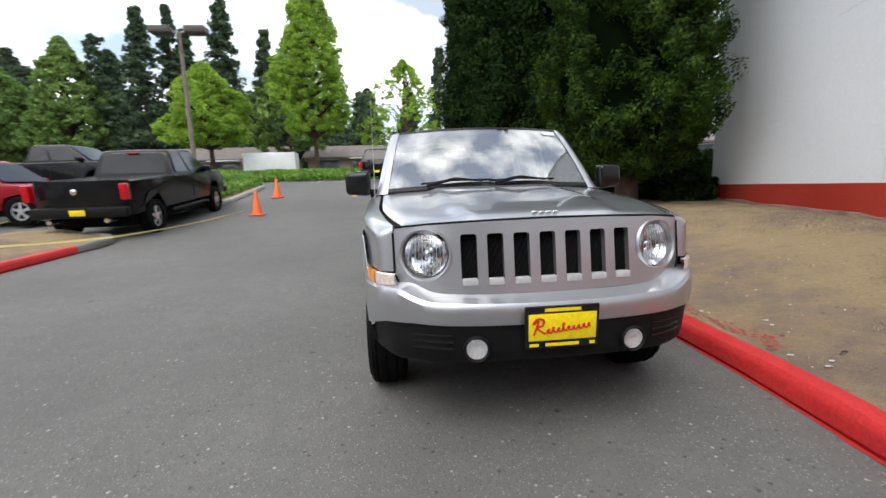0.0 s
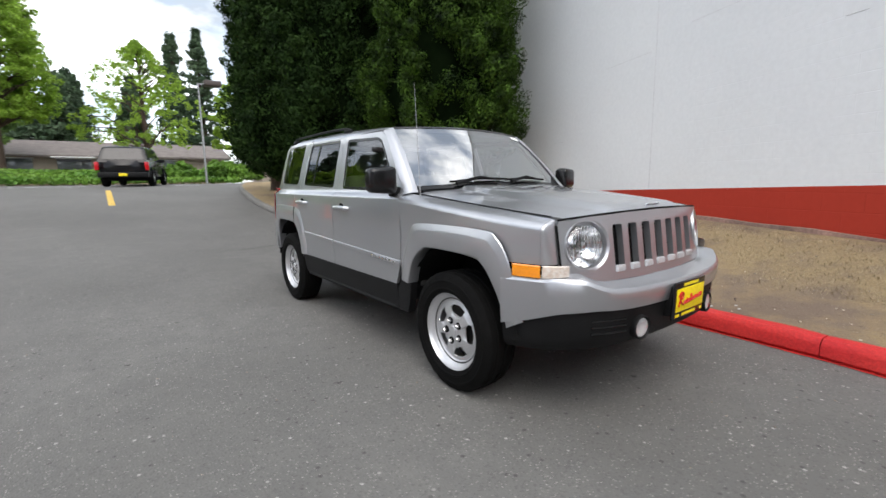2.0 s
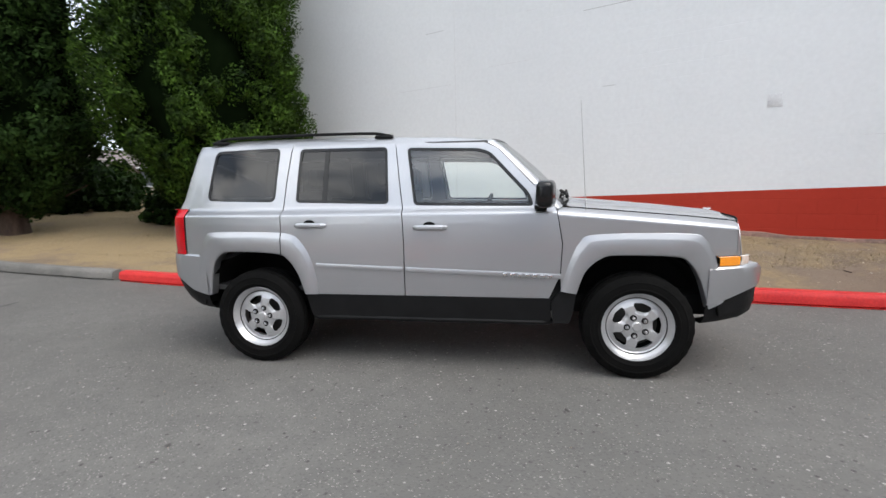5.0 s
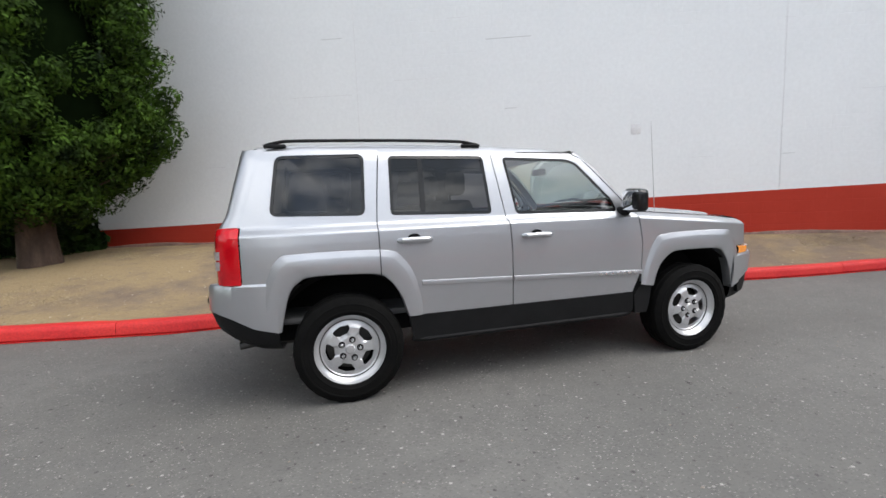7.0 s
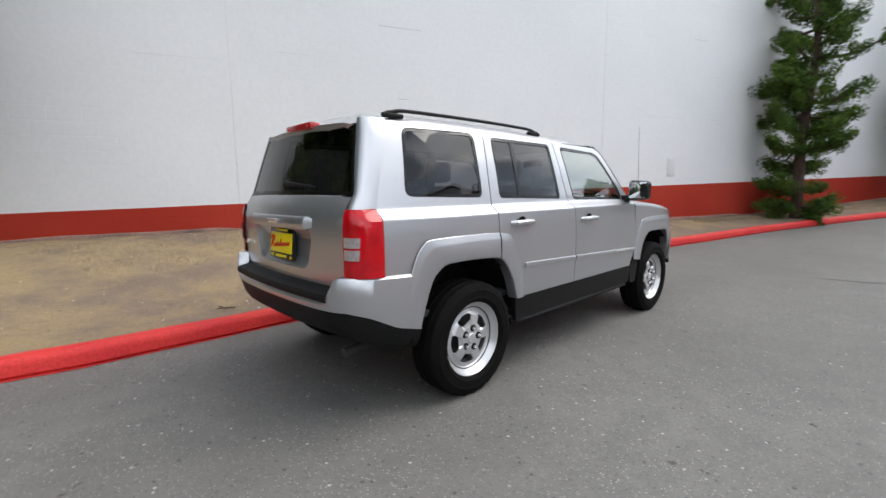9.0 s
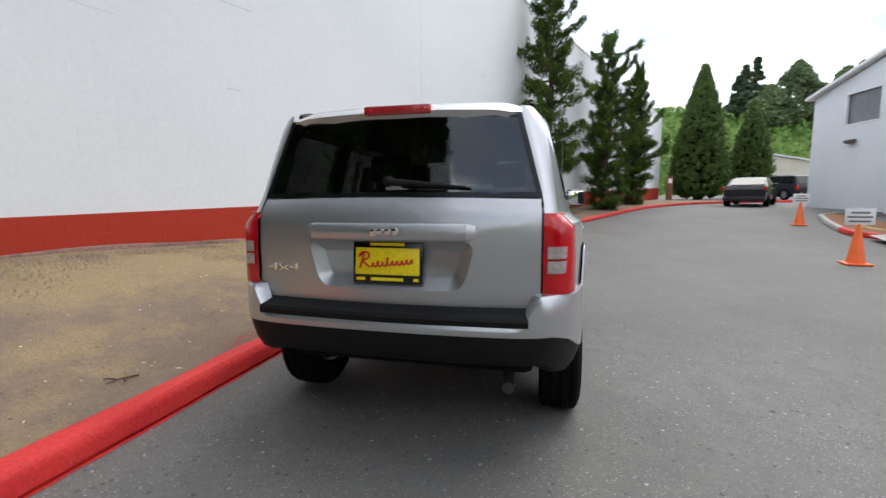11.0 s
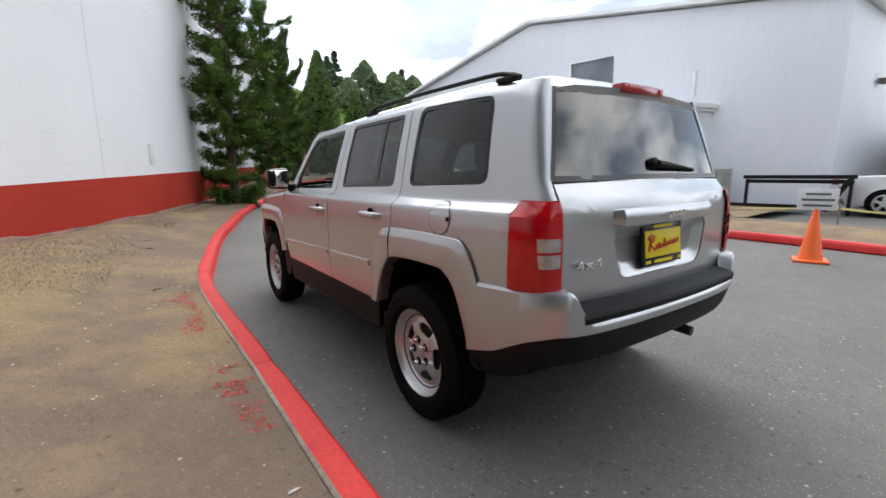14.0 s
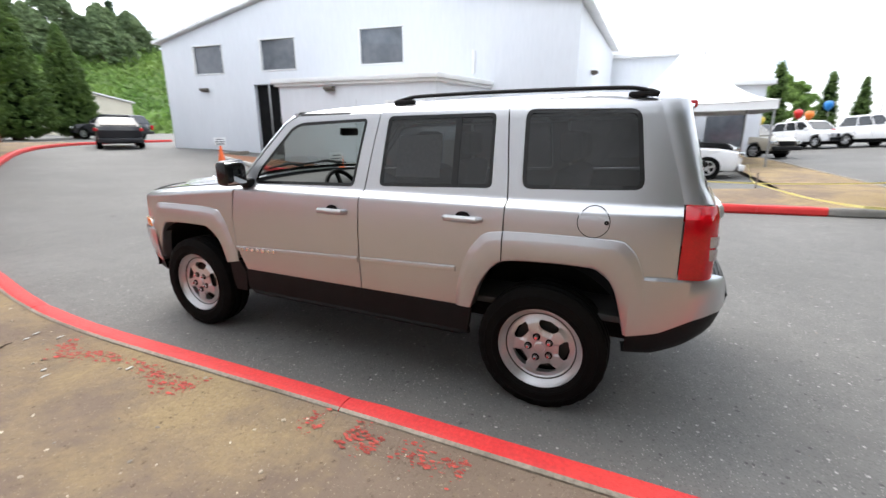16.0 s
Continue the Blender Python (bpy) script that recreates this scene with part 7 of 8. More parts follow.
bmesh.ops.transform(sw, matrix=Matrix.Translation((0.37, -0.25, 1.02)) @ pose(0, 0, 0, -68), verts=sw.verts)
part("steering_wheel", sw, M_BLACK, car, "black steering wheel")
part("rear_view_mirror", box((-0.11, -0.47, 1.44), (0.11, -0.44, 1.50), 0.015), M_BLACK, car)


def seat(x, y, w, name="seat"):
    bm = bmesh.new()
    add_box(bm, (x - w / 2, y - 0.27, 0.60), (x + w / 2, y + 0.27, 0.78), 0.05)
    root = part(name, bm, M_SEAT, car, "grey cloth seat")
    bk = bmesh.new()
    add_box(bk, (x - w / 2, y + 0.20, 0.72), (x + w / 2, y + 0.34, 1.27), 0.05)
    bmesh.ops.rotate(bk, cent=(x, y + 0.25, 0.72), matrix=Matrix.Rotation(radians(-12), 3, "X"), verts=bk.verts)
    part("backrest", bk, M_SEAT, root)
    for dx in ([0.0] if w < 0.7 else [-0.26, 0.26]):
        hd = bmesh.new()
        add_box(hd, (x + dx - 0.13, y + 0.32, 1.29), (x + dx + 0.13, y + 0.42, 1.47), 0.04)
        part("headrest", hd, M_SEAT, root)


seat(0.38, 0.08, 0.50)
seat(-0.38, 0.08, 0.50)
seat(0.0, 0.95, 0.84)
sheet_paper = sheet([(0.42, 1.215), (0.70, 1.218), (0.695, 1.45), (0.425, 1.445)], [], 0.2, lambda y, z: (side_x(y, z) - 0.012, y, z), (1, 0, 0))
part("price_sheet", sheet_paper, M_STICKER, car, "paper price sheet inside the window")


# ---- other vehicles ----
def car_paint(name, c):
    return material(name, c, 0.14, 0.0, tuple(v * 1.1 for v in c), 3, 300, 0.04, spec=0.28)


P_BLACK, P_RED, P_WHITE, P_DARKGREY, P_GOLD = car_paint("black_car_paint", (0.008, 0.008, 0.009)), car_paint("dark_red_car_paint", (0.22, 0.006, 0.012)), car_paint("white_car_paint", (0.70, 0.70, 0.71)), car_paint("dark_grey_car_paint", (0.03, 0.03, 0.034)), car_paint("pale_gold_car_paint", (0.38, 0.35, 0.29))
M_CARGLASS = material("dark_car_glass", (0.010, 0.012, 0.014), 0.05, 0, (0.016, 0.018, 0.020), 2, spec=0.45)


def arch(y0, r, z, n=9):
    """The outline of a wheel arch, from front to back along the sill."""
    return [(y0 + r * math.cos(t), z + r * 0.98 * math.sin(t)) for t in (math.pi * k / (n - 1) for k in range(n))]


def loft_outline(outline, half, edge, tumble=0.0):
    """A body from its side view: the same outline across, drawn in towards the flanks."""
    bm = bmesh.new()
    rows = []
    for f, d in ((-1, edge), (-0.985, edge * 0.35), (-0.94, 0.0), (-0.5, -edge * 0.12), (0, -edge * 0.18), (0.5, -edge * 0.12), (0.94, 0.0), (0.985, edge * 0.35), (1, edge)):
        loop = inset(outline, d) if d else outline
        rows.append([bm.verts.new((half * f, y, z)) for y, z in loop])
    n = len(outline)
    for a, b in zip(rows, rows[1:]):
        for k in range(n):
            bm.faces.new((a[k], a[(k + 1) % n], b[(k + 1) % n], b[k]))
    for r in (rows[0], rows[-1]):
        f = bm.faces.new(r)
        bmesh.ops.triangulate(bm, faces=[f], ngon_method="EAR_CLIP")
    bmesh.ops.recalc_face_normals(bm, faces=bm.faces)
    return bm


SHAPES = {
    "pickup": dict(L=5.8, half=1.0, axles=(-1.78, 1.79), wheel=0.39, low=0.52, top=[(-2.74, 0.62), (-2.77, 0.95), (-2.74, 1.27), (-0.62, 1.27), (-0.60, 1.25), (1.55, 1.28), (2.6, 1.20), (2.86, 1.05), (2.9, 0.62)], base=((-0.60, 1.26), (1.62, 1.25)), roof=((-0.42, 1.90), (0.80, 1.91)), split=(0.30,)),
    "suv": dict(L=4.8, half=0.96, axles=(-1.42, 1.46), wheel=0.38, low=0.40, top=[(-2.36, 0.55), (-2.40, 0.9), (-2.30, 1.10), (1.05, 1.08), (2.1, 1.02), (2.36, 0.85), (2.4, 0.5)], base=((-2.26, 1.08), (1.12, 1.07)), roof=((-1.95, 1.72), (0.25, 1.74)), split=(-0.95, 0.05)),
    "sedan": dict(L=4.9, half=0.92, axles=(-1.38, 1.48), wheel=0.34, low=0.30, top=[(-2.42, 0.5), (-2.46, 0.85), (-2.30, 1.02), (-1.55, 1.04), (0.95, 0.96), (2.1, 0.82), (2.42, 0.66), (2.45, 0.42)], base=((-1.62, 1.03), (1.05, 0.95)), roof=((-0.85, 1.45), (0.20, 1.46)), split=(-0.2,)),
    "coupe": dict(L=5.0, half=0.96, axles=(-1.46, 1.48), wheel=0.37, low=0.28, top=[(-2.46, 0.5), (-2.50, 0.80), (-2.42, 1.03), (-1.45, 1.07), (0.55, 0.98), (1.9, 0.93), (2.44, 0.84), (2.5, 0.62), (2.44, 0.38)], base=((-1.60, 1.05), (0.78, 0.97)), roof=((-0.72, 1.43), (0.05, 1.44)), split=(-0.45,)),
}


def simple_wheel(parent, place, side, r):
    root = new("wheel")
    root.parent = parent
    root.matrix_basis = Matrix.Translation(place) @ pose(0, 0, 0, 0, 90 * side, 0)
    part("tyre", lathe([(r * 0.62, -0.10), (r * 0.66, -0.12), (r * 0.93, -0.115), (r, -0.08), (r, 0.08), (r * 0.93, 0.115), (r * 0.66, 0.12), (r * 0.62, 0.10)], 28, closed=False), M_RUBBER, root)
    outer = [(r * 0.64 * math.cos(t), r * 0.64 * math.sin(t)) for t in (2 * math.pi * k / 30 for k in range(30))]
    holes = []
    for k in range(5):
        a = 2 * math.pi * k / 5
        holes.append([(r * q * math.cos(a + t), r * q * math.sin(a + t)) for q, t in ((0.22, -0.3), (0.22, 0.3), (0.52, 0.42), (0.52, 0.0), (0.52, -0.42))])
    part("rim", sheet(outer, holes, 0.5, lambda u, v: (u, v, 0.095 - 0.03 * math.hypot(u, v) / r), (0, 0, 1), 0.03), M_RIM, root)
    # Added disc that paints the shade inside the wheel.
    part("wheel_hollow", lathe([(0.001, 0.03), (r * 0.62, 0.03)], 20, closed=False), M_DARK, root)


def vehicle(shape, name, label, category, paint, m, plate=True, group=""):
    S = SHAPES[shape]
    root = thing(name, label, category, group, m=m)
    a0, a1 = S["axles"]
    r = S["wheel"]
    outline = [S["top"][-1], (S["top"][-1][0] - 0.08, S["low"])] + arch(a1, r + 0.06, S["low"]) + arch(a0, r + 0.06, S["low"]) + [(S["top"][0][0] + 0.1, S["low"])] + S["top"][:-1]
    body_bm = loft_outline(outline, S["half"], 0.035)
    half_l = S["L"] / 2
    for v in body_bm.verts:  # drawn in towards nose and tail, and under the sills
        end = smooth01((abs(v.co.y) - half_l * 0.62) / (half_l * 0.40))
        v.co.y -= math.copysign(0.20 * end * (abs(v.co.x) / S["half"]) ** 3, v.co.y)
        v.co.x *= (1 - 0.07 * end) * (1 - 0.05 * max(0.0, (0.62 - v.co.z) / 0.4))
    body = part("body", body_bm, paint, root, angle=32)
    (b0, z0), (b1, z1) = S["base"]
    (t0, y0), (t1, y1) = S["roof"]
    hb, ht = S["half"] - 0.05, S["half"] - 0.22
    side = rounded([(b0, z0 - 0.02), (t0, y0), (t1, y1), (b1, z1 - 0.02)], 0.16, 5)
    side = [(b0 - 0.02, z0 - 0.05)] + side[6:-6] + [(b1 + 0.02, z1 - 0.05)]
    gh = bmesh.new()
    rows = []
    for u in (-1, -0.985, -0.93, -0.6, 0, 0.6, 0.93, 0.985, 1):
        e = max(0.0, (abs(u) - 0.93) / 0.07)
        rows.append([gh.verts.new((u * (hb + (ht - hb) * min(1.0, max(0.0, (z - z0) / (y0 - z0)))), y, z - (0.02 * u * u + 0.025 * e * e) * smooth01((z - z0) / 0.3))) for y, z in side])
    for p, q in zip(rows, rows[1:]):
        for k in range(len(side) - 1):
            gh.faces.new((p[k], p[k + 1], q[k + 1], q[k]))
    for r_ in (rows[0], rows[-1]):
        bmesh.ops.triangulate(gh, faces=[gh.faces.new(r_)], ngon_method="EAR_CLIP")
    bmesh.ops.recalc_face_normals(gh, faces=gh.faces)
    cabin = part("cabin", gh, paint, root, angle=40)

    def pane(nm, corners, off):
        a, b, c, d = [Vector(p) for p in corners]
        nrm = (b - a).cross(d - a).normalized() * off
        bm = bmesh.new()
        n = 6
        cut = rounded([(0.05, 0.10), (0.95, 0.10), (0.95, 0.88), (0.05, 0.88)], 0.06)
        vs = [bm.verts.new((a * (1 - u) + b * u) * (1 - v) + (d * (1 - u) + c * u) * v + nrm) for u, v in cut]
        bm.faces.new(vs)
        ex = bmesh.ops.extrude_face_region(bm, geom=list(bm.faces))["geom"]
        bmesh.ops.translate(bm, vec=-nrm * 1.6, verts=[v for v in ex if isinstance(v, bmesh.types.BMVert)])
        bmesh.ops.recalc_face_normals(bm, faces=bm.faces)
        return part(nm, bm, M_CARGLASS, cabin)

    P = lambda x, y, z: (x, y, z)
    pane("rear_window", (P(hb - 0.06, b0, z0), P(-hb + 0.06, b0, z0), P(-ht + 0.04, t0, y0 - 0.02), P(ht - 0.04, t0, y0 - 0.02)), -0.012)
    pane("windscreen", (P(-hb + 0.06, b1, z1), P(hb - 0.06, b1, z1), P(ht - 0.04, t1, y1 - 0.02), P(-ht + 0.04, t1, y1 - 0.02)), -0.012)
    cuts = [0.04] + [(v - b0) / (b1 - b0) for v in S["split"]] + [0.97]
    for s in (1, -1):
        for u0, u1 in zip(cuts, cuts[1:]):
            q = [Vector((s * hb, b0 + (b1 - b0) * u, z0 + (z1 - z0) * u)) for u in (u0, u1)]
            w = [Vector((s * ht, t0 + (t1 - t0) * u, y0 + (y1 - y0) * u - 0.02)) for u in (u1, u0)]
            pane("side_window", (q[0], q[1], w[0], w[1]), 0.012 * s)
        seam = bmesh.new()
        for yy in S["split"] + (b1 - 0.12,):
            add_box(seam, (s * (S["half"] + 0.001) - 0.004, yy - 0.006, S["low"] + 0.12), (s * (S["half"] + 0.001) + 0.004, yy + 0.006, z0 - 0.06))
        part("door_seam", seam, M_DARK, body)
        for yy in S["split"]:
            part("door_handle", box((s * S["half"] - 0.02, yy + 0.10, z0 - 0.20), (s * S["half"] + 0.03, yy + 0.30, z0 - 0.165), 0.01), paint, body)
        mr = part("door_mirror", box((s * (S["half"] + 0.02) - 0.10, b1 - 0.42, z1 + 0.02), (s * (S["half"] + 0.02) + 0.12, b1 - 0.28, z1 + 0.18), 0.035), paint, root)
        rear = S["top"][0][0]
        tz = S["top"][2][1]
        part("tail_lamp", box((s * (S["half"] - 0.07) - 0.09, rear - 0.05, tz - (0.40 if shape in ("pickup", "suv") else 0.20)), (s * (S["half"] - 0.07) + 0.055, rear + 0.09, tz - 0.06), 0.02), M_REDLENS, root, "red tail lamp")
        fr = S["top"][-1][0]
        part("headlamp", box((s * (S["half"] - 0.22) - 0.14, fr - 0.22, 0.70), (s * (S["half"] - 0.22) + 0.12, fr + 0.012, 0.86), 0.03), M_CLEAR, root, "clear headlamp")
        for y in S["axles"]:
            simple_wheel(root, (s * (S["half"] - 0.10), y, r), s, r)
    rear, front = S["top"][0][0], S["top"][-1][0]
    bump = M_BLACK if shape in ("pickup", "suv") else paint
    part("rear_bumper", box((-S["half"] + 0.06, rear - 0.10, S["low"]), (S["half"] - 0.06, rear + 0.1, S["low"] + 0.22), 0.05), bump, root)
    part("front_bumper", box((-S["half"] + 0.08, front - 0.1, S["low"]), (S["half"] - 0.08, front + 0.07, S["low"] + 0.20), 0.05), bump, root)
    part("grille", box((-0.5, front - 0.06, 0.62), (0.5, front + 0.025, 0.84), 0.02), M_DARK, root)
    part("underbody", box((-S["half"] + 0.25, a0 - 0.5, 0.24), (S["half"] - 0.25, a1 + 0.5, S["low"] + 0.05), 0.03), M_DARK, root)
    if plate:
        part("plate", box((-0.15, rear - 0.128, S["low"] + 0.05), (0.15, rear - 0.112, S["low"] + 0.17), 0.006), M_YELLOW, root, "plain yellow dealer plate")
    return root, body, cabin


def on_road(x, y, turn, lift=0.0):
    """A pose on the sloping road for a vehicle that faces turn degrees from +y."""
    d = Vector((-math.sin(radians(turn)), math.cos(radians(turn)), 0))
    rise = road_z(y + d.y * 1.5) - road_z(y - d.y * 1.5)
    return Matrix.Translation((x, y, road_z(y) + lift)) @ pose(0, 0, 0, 0, 0, turn) @ pose(0, 0, 0, math.degrees(math.atan2(rise, 3.0)))


truck, truck_body, truck_cab = vehicle("pickup", "pickup_truck", "glossy black crew-cab pickup with chrome wheels", "pickup truck", P_BLACK, on_road(-7.15, 8.7, 0))
part("tailgate_badge", lathe([(0.001, 0.012), (0.05, 0.010), (0.065, 0.0)], 7, Matrix.Translation((-0.05, -2.772, 1.05)) @ pose(0, 0, 0, 90), False), M_CHROME, truck_body, "plain chrome badge")
part("high_brake_lamp", box((-0.14, -0.52, 1.80), (0.14, -0.44, 1.835), 0.008), M_REDLENS, truck_cab)
for s in (-1, 1):
    part("exhaust_tip", tube([(s * 0.55, -2.5, 0.46), (s * 0.55, -2.88, 0.46)], 0.05, 12), M_CHROME, truck)
    part("side_step", tube([(s * 0.98, -1.0, 0.42), (s * 1.0, -0.9, 0.44), (s * 1.0, 1.0, 0.44), (s * 0.98, 1.1, 0.42)], 0.045, 8), M_BLACK, truck)
vehicle("pickup", "pickup_truck", "black pickup parked side-on behind another pickup", "pickup truck", P_BLACK, on_road(-13.2, 14.6, -90, 0.12), plate=False)
vehicle("suv", "parked_car", "dark red wagon with chrome side strip", "car", P_RED, on_road(-11.6, 9.3, -90), plate=False)
far_suv, fs_body, _ = vehicle("suv", "parked_suv", "black off-road wagon standing by the street", "car", P_BLACK, on_road(-0.95, 22.4, -14))
vehicle("sedan", "parked_sedan", "glossy black sedan parked on the rising drive", "car", P_DARKGREY, on_road(-10.9, -22.4, 152), plate=False)
vehicle("suv", "parked_suv", "dark grey wagon parked beyond the hall", "car", P_DARKGREY, on_road(-17.0, -33.5, 200), plate=False)
vehicle("coupe", "white_coupe", "low white sports coupe with five-spoke alloy wheels", "car", P_WHITE, on_road(-14.2, 1.95, 0), plate=False)
vehicle("suv", "parked_suv", "black wagon parked under the tent", "car", P_BLACK, on_road(-18.9, 2.6, -4), plate=False)
vehicle("suv", "parked_suv", "pale gold pickup-style wagon beside the tent", "car", P_GOLD, on_road(-25.5, 6.2, -50), plate=False)
for k, (x, y, c) in enumerate(((-26.0, 16.6, P_WHITE), (-29.5, 13.4, P_WHITE), (-33.0, 10.9, P_WHITE), (-36.5, 8.8, P_DARKGREY), (-40.0, 6.9, P_WHITE), (-44.0, 5.0, P_GOLD), (-24.0, 20.0, P_RED), (-48.0, 3.2, P_WHITE))):
    vehicle("suv", "parked_suv", "wagon parked in the sales row", "car", c, on_road(x, y, -62), plate=False, group="cars in the sales row")


# ---- balloons over the sales row ----
def balloon(x, y, z, colour):
    root = thing("balloon", colour + " balloon on a string over the parked cars", "balloon", "balloons over the sales row", m=pose(x, y, z))
    c = {"blue": (0.02, 0.22, 0.60), "red": (0.60, 0.02, 0.02), "orange": (0.75, 0.20, 0.03), "yellow": (0.75, 0.55, 0.03)}[colour]
    part("skin", lathe([(0.004, -0.26), (0.02, -0.25), (0.012, -0.235), (0.07, -0.18), (0.14, -0.08), (0.175, 0.03), (0.16, 0.12), (0.10, 0.19), (0.004, 0.215)], 18), material(colour + "_balloon", c, 0.3, 0, tuple(v * 1.1 for v in c), 4), root)
    part("string", tube([(0, 0, -0.25), (0.04, 0.02, -0.7), (0.0, 0.0, road_z(y) + 1.6 - z)], 0.006, 4), M_SIGN, root)


balloon(-23.0, 8.8, 2.63, "blue")
balloon(-22.3, 7.6, 2.26, "red")
balloon(-22.7, 8.1, 2.20, "orange")
balloon(-26.5, 7.0, 2.08, "yellow")


# ---- cones, signs, tape ----
def cone(x, y, h=0.71, sign=False, bands=False, z=None, turn=0.0):
    m = Matrix.Translation((x, y, road_z(y) if z is None else z)) @ pose(0, 0, 0, 0, 0, turn)
    root = thing("traffic_cone", "orange traffic cone carrying a white notice" if sign else "orange plastic traffic cone", "traffic cone", "traffic cones", m=m)
    b = 0.19 * h / 0.71
    part("base", box((-b, -b, 0), (b, b, 0.035), 0.012), M_CONE, root)
    part("cone", lathe([(b * 0.74, 0.035), (b * 0.70, 0.06), (0.030, h - 0.01), (0.024, h), (0.018, h), (0.018, h - 0.03)], 24, closed=False), M_CONE, root)
    if bands:
        part("white_band", lathe([(b * 0.36, h * 0.55), (b * 0.355 + 0.002, h * 0.555), (b * 0.24, h * 0.75), (b * 0.235, h * 0.75)], 24, closed=False), M_SIGN, root)
    if sign:
        part("stick", box((-0.012, -0.006, h - 0.15), (0.012, 0.006, h + 0.30), 0.003), M_SIGN, root)
        board = part("notice_board", box((-0.21, -0.016, h - 0.01), (0.21, -0.007, h + 0.27), 0.004), M_SIGN, root, "white notice with lines of print")
        for k, w in enumerate((0.30, 0.34, 0.26)):
            part("line_of_print", box((-w / 2, -0.019, h + 0.035 + 0.075 * k), (w / 2, -0.0165, h + 0.065 + 0.075 * k)), M_SIGNTEXT, board, smooth=False)
    return root


cone(-5.95, -5.25, sign=True, turn=170)
cone(-8.3, -12.1, sign=True, turn=170)
cone(-5.5, 1.2, sign=True, turn=110)
cone(-6.15, -2.45, 0.48)
cone(-8.35, -6.9, 0.60, bands=True, z=0.225)
cone(-4.62, 9.2)
cone(-4.95, 12.9)


def tape(a, b, sag):
    a, b = Vector(a), Vector(b)
    bm = bmesh.new()
    rows = []
    for k in range(25):
        t = k / 24
        p = a.lerp(b, t) - Vector((0, 0, sag * 4 * t * (1 - t)))
        tw = 0.8 * math.sin(t * 7)
        rows.append([bm.verts.new(p + Vector((0, 0.02 * math.sin(tw), s * 0.02 * math.cos(tw)))) for s in (-1, 1)])
    for p, q in zip(rows, rows[1:]):
        bm.faces.new((p[0], q[0], q[1], p[1]))
    ob = part("caution_tape", bm, M_TAPE, None)
    return tagged(ob, "sagging strip of yellow caution tape", "tape", "caution tape")


tape((-9.0, 4.0, 0.35), (-6.0, 4.9, 0.32), 0.05)
tape((-6.0, 4.9, 0.32), (-4.97, 12.9, 0.62), 0.12)
tape((-14.0, 4.6, 0.5), (-9.0, 4.0, 0.35), 0.1)
tape((-5.95, -5.2, 0.72), (-8.35, -6.9, 0.8), 0.15)
tape((-9.4, -6.6, 0.45), (-9.6, 0.5, 0.45), 0.12)
tape((-9.6, 0.5, 0.45), (-10.2, 8.0, 0.5), 0.2)
for x, y in ((-9.0, 4.0), (-9.5, -6.6), (-9.6, 0.5)):
    st = thing("tape_stake", "thin wooden stake holding the tape", "stake", "tape stakes", m=pose(x, y, road_z(y)))
    part("stake", box((-0.015, -0.015, -0.1), (0.015, 0.015, 0.55), 0.003), M_POLE, st)


# ---- tent, wing of the hall, poles, sheds ----
def tent(m):
    root = thing("canopy_tent", "white peaked canopy tent on thin poles", "tent", m=m)
    bm = bmesh.new()
    n, h = 12, 2.8
    rows = []
    for j in range(10):
        f = j / 9
        r = h * (1 - f) + 0.04
        z = 2.6 + 2.65 * f**1.9
        ring = []
        for k in range(4 * n):
            t = k / n
            side, u = int(t), (t - int(t)) * 2 - 1
            x, y = ((u, -1), (1, u), (-u, 1), (-1, -u))[side]
            ring.append(bm.verts.new((x * r, y * r, z - 0.10 * (1 - f) * (1 - u * u))))
        rows.append(ring)
    for p, q in zip(rows, rows[1:]):
        for k in range(len(p)):
            bm.faces.new((p[k], p[(k + 1) % len(p)], q[(k + 1) % len(q)], q[k]))
    part("canopy", bm, M_TENT, root)
    val = bmesh.new()
    ringv = []
    for k in range(4 * n):
        t = k / n
        side, u = int(t), (t - int(t)) * 2 - 1
        x, y = ((u, -1), (1, u), (-u, 1), (-1, -u))[side]
        ringv.append((val.verts.new((x * h, y * h, 2.59 - 0.10 * (1 - u * u))), val.verts.new((x * h, y * h, 2.28 - 0.06 * (1 - u * u)))))
    for k in range(len(ringv)):
        a, b = ringv[k], ringv[(k + 1) % len(ringv)]
        val.faces.new((a[0], a[1], b[1], b[0]))
    part("valance", val, M_TENT, root)
    for x in (-1, 1):
        for y in (-1, 1):
            part("pole", tube([(x * 2.72, y * 2.72, -0.1), (x * 2.72, y * 2.72, 2.5)], 0.035, 8), M_STEEL, root)
    return root


tent(pose(-19.5, 2.9, 0))


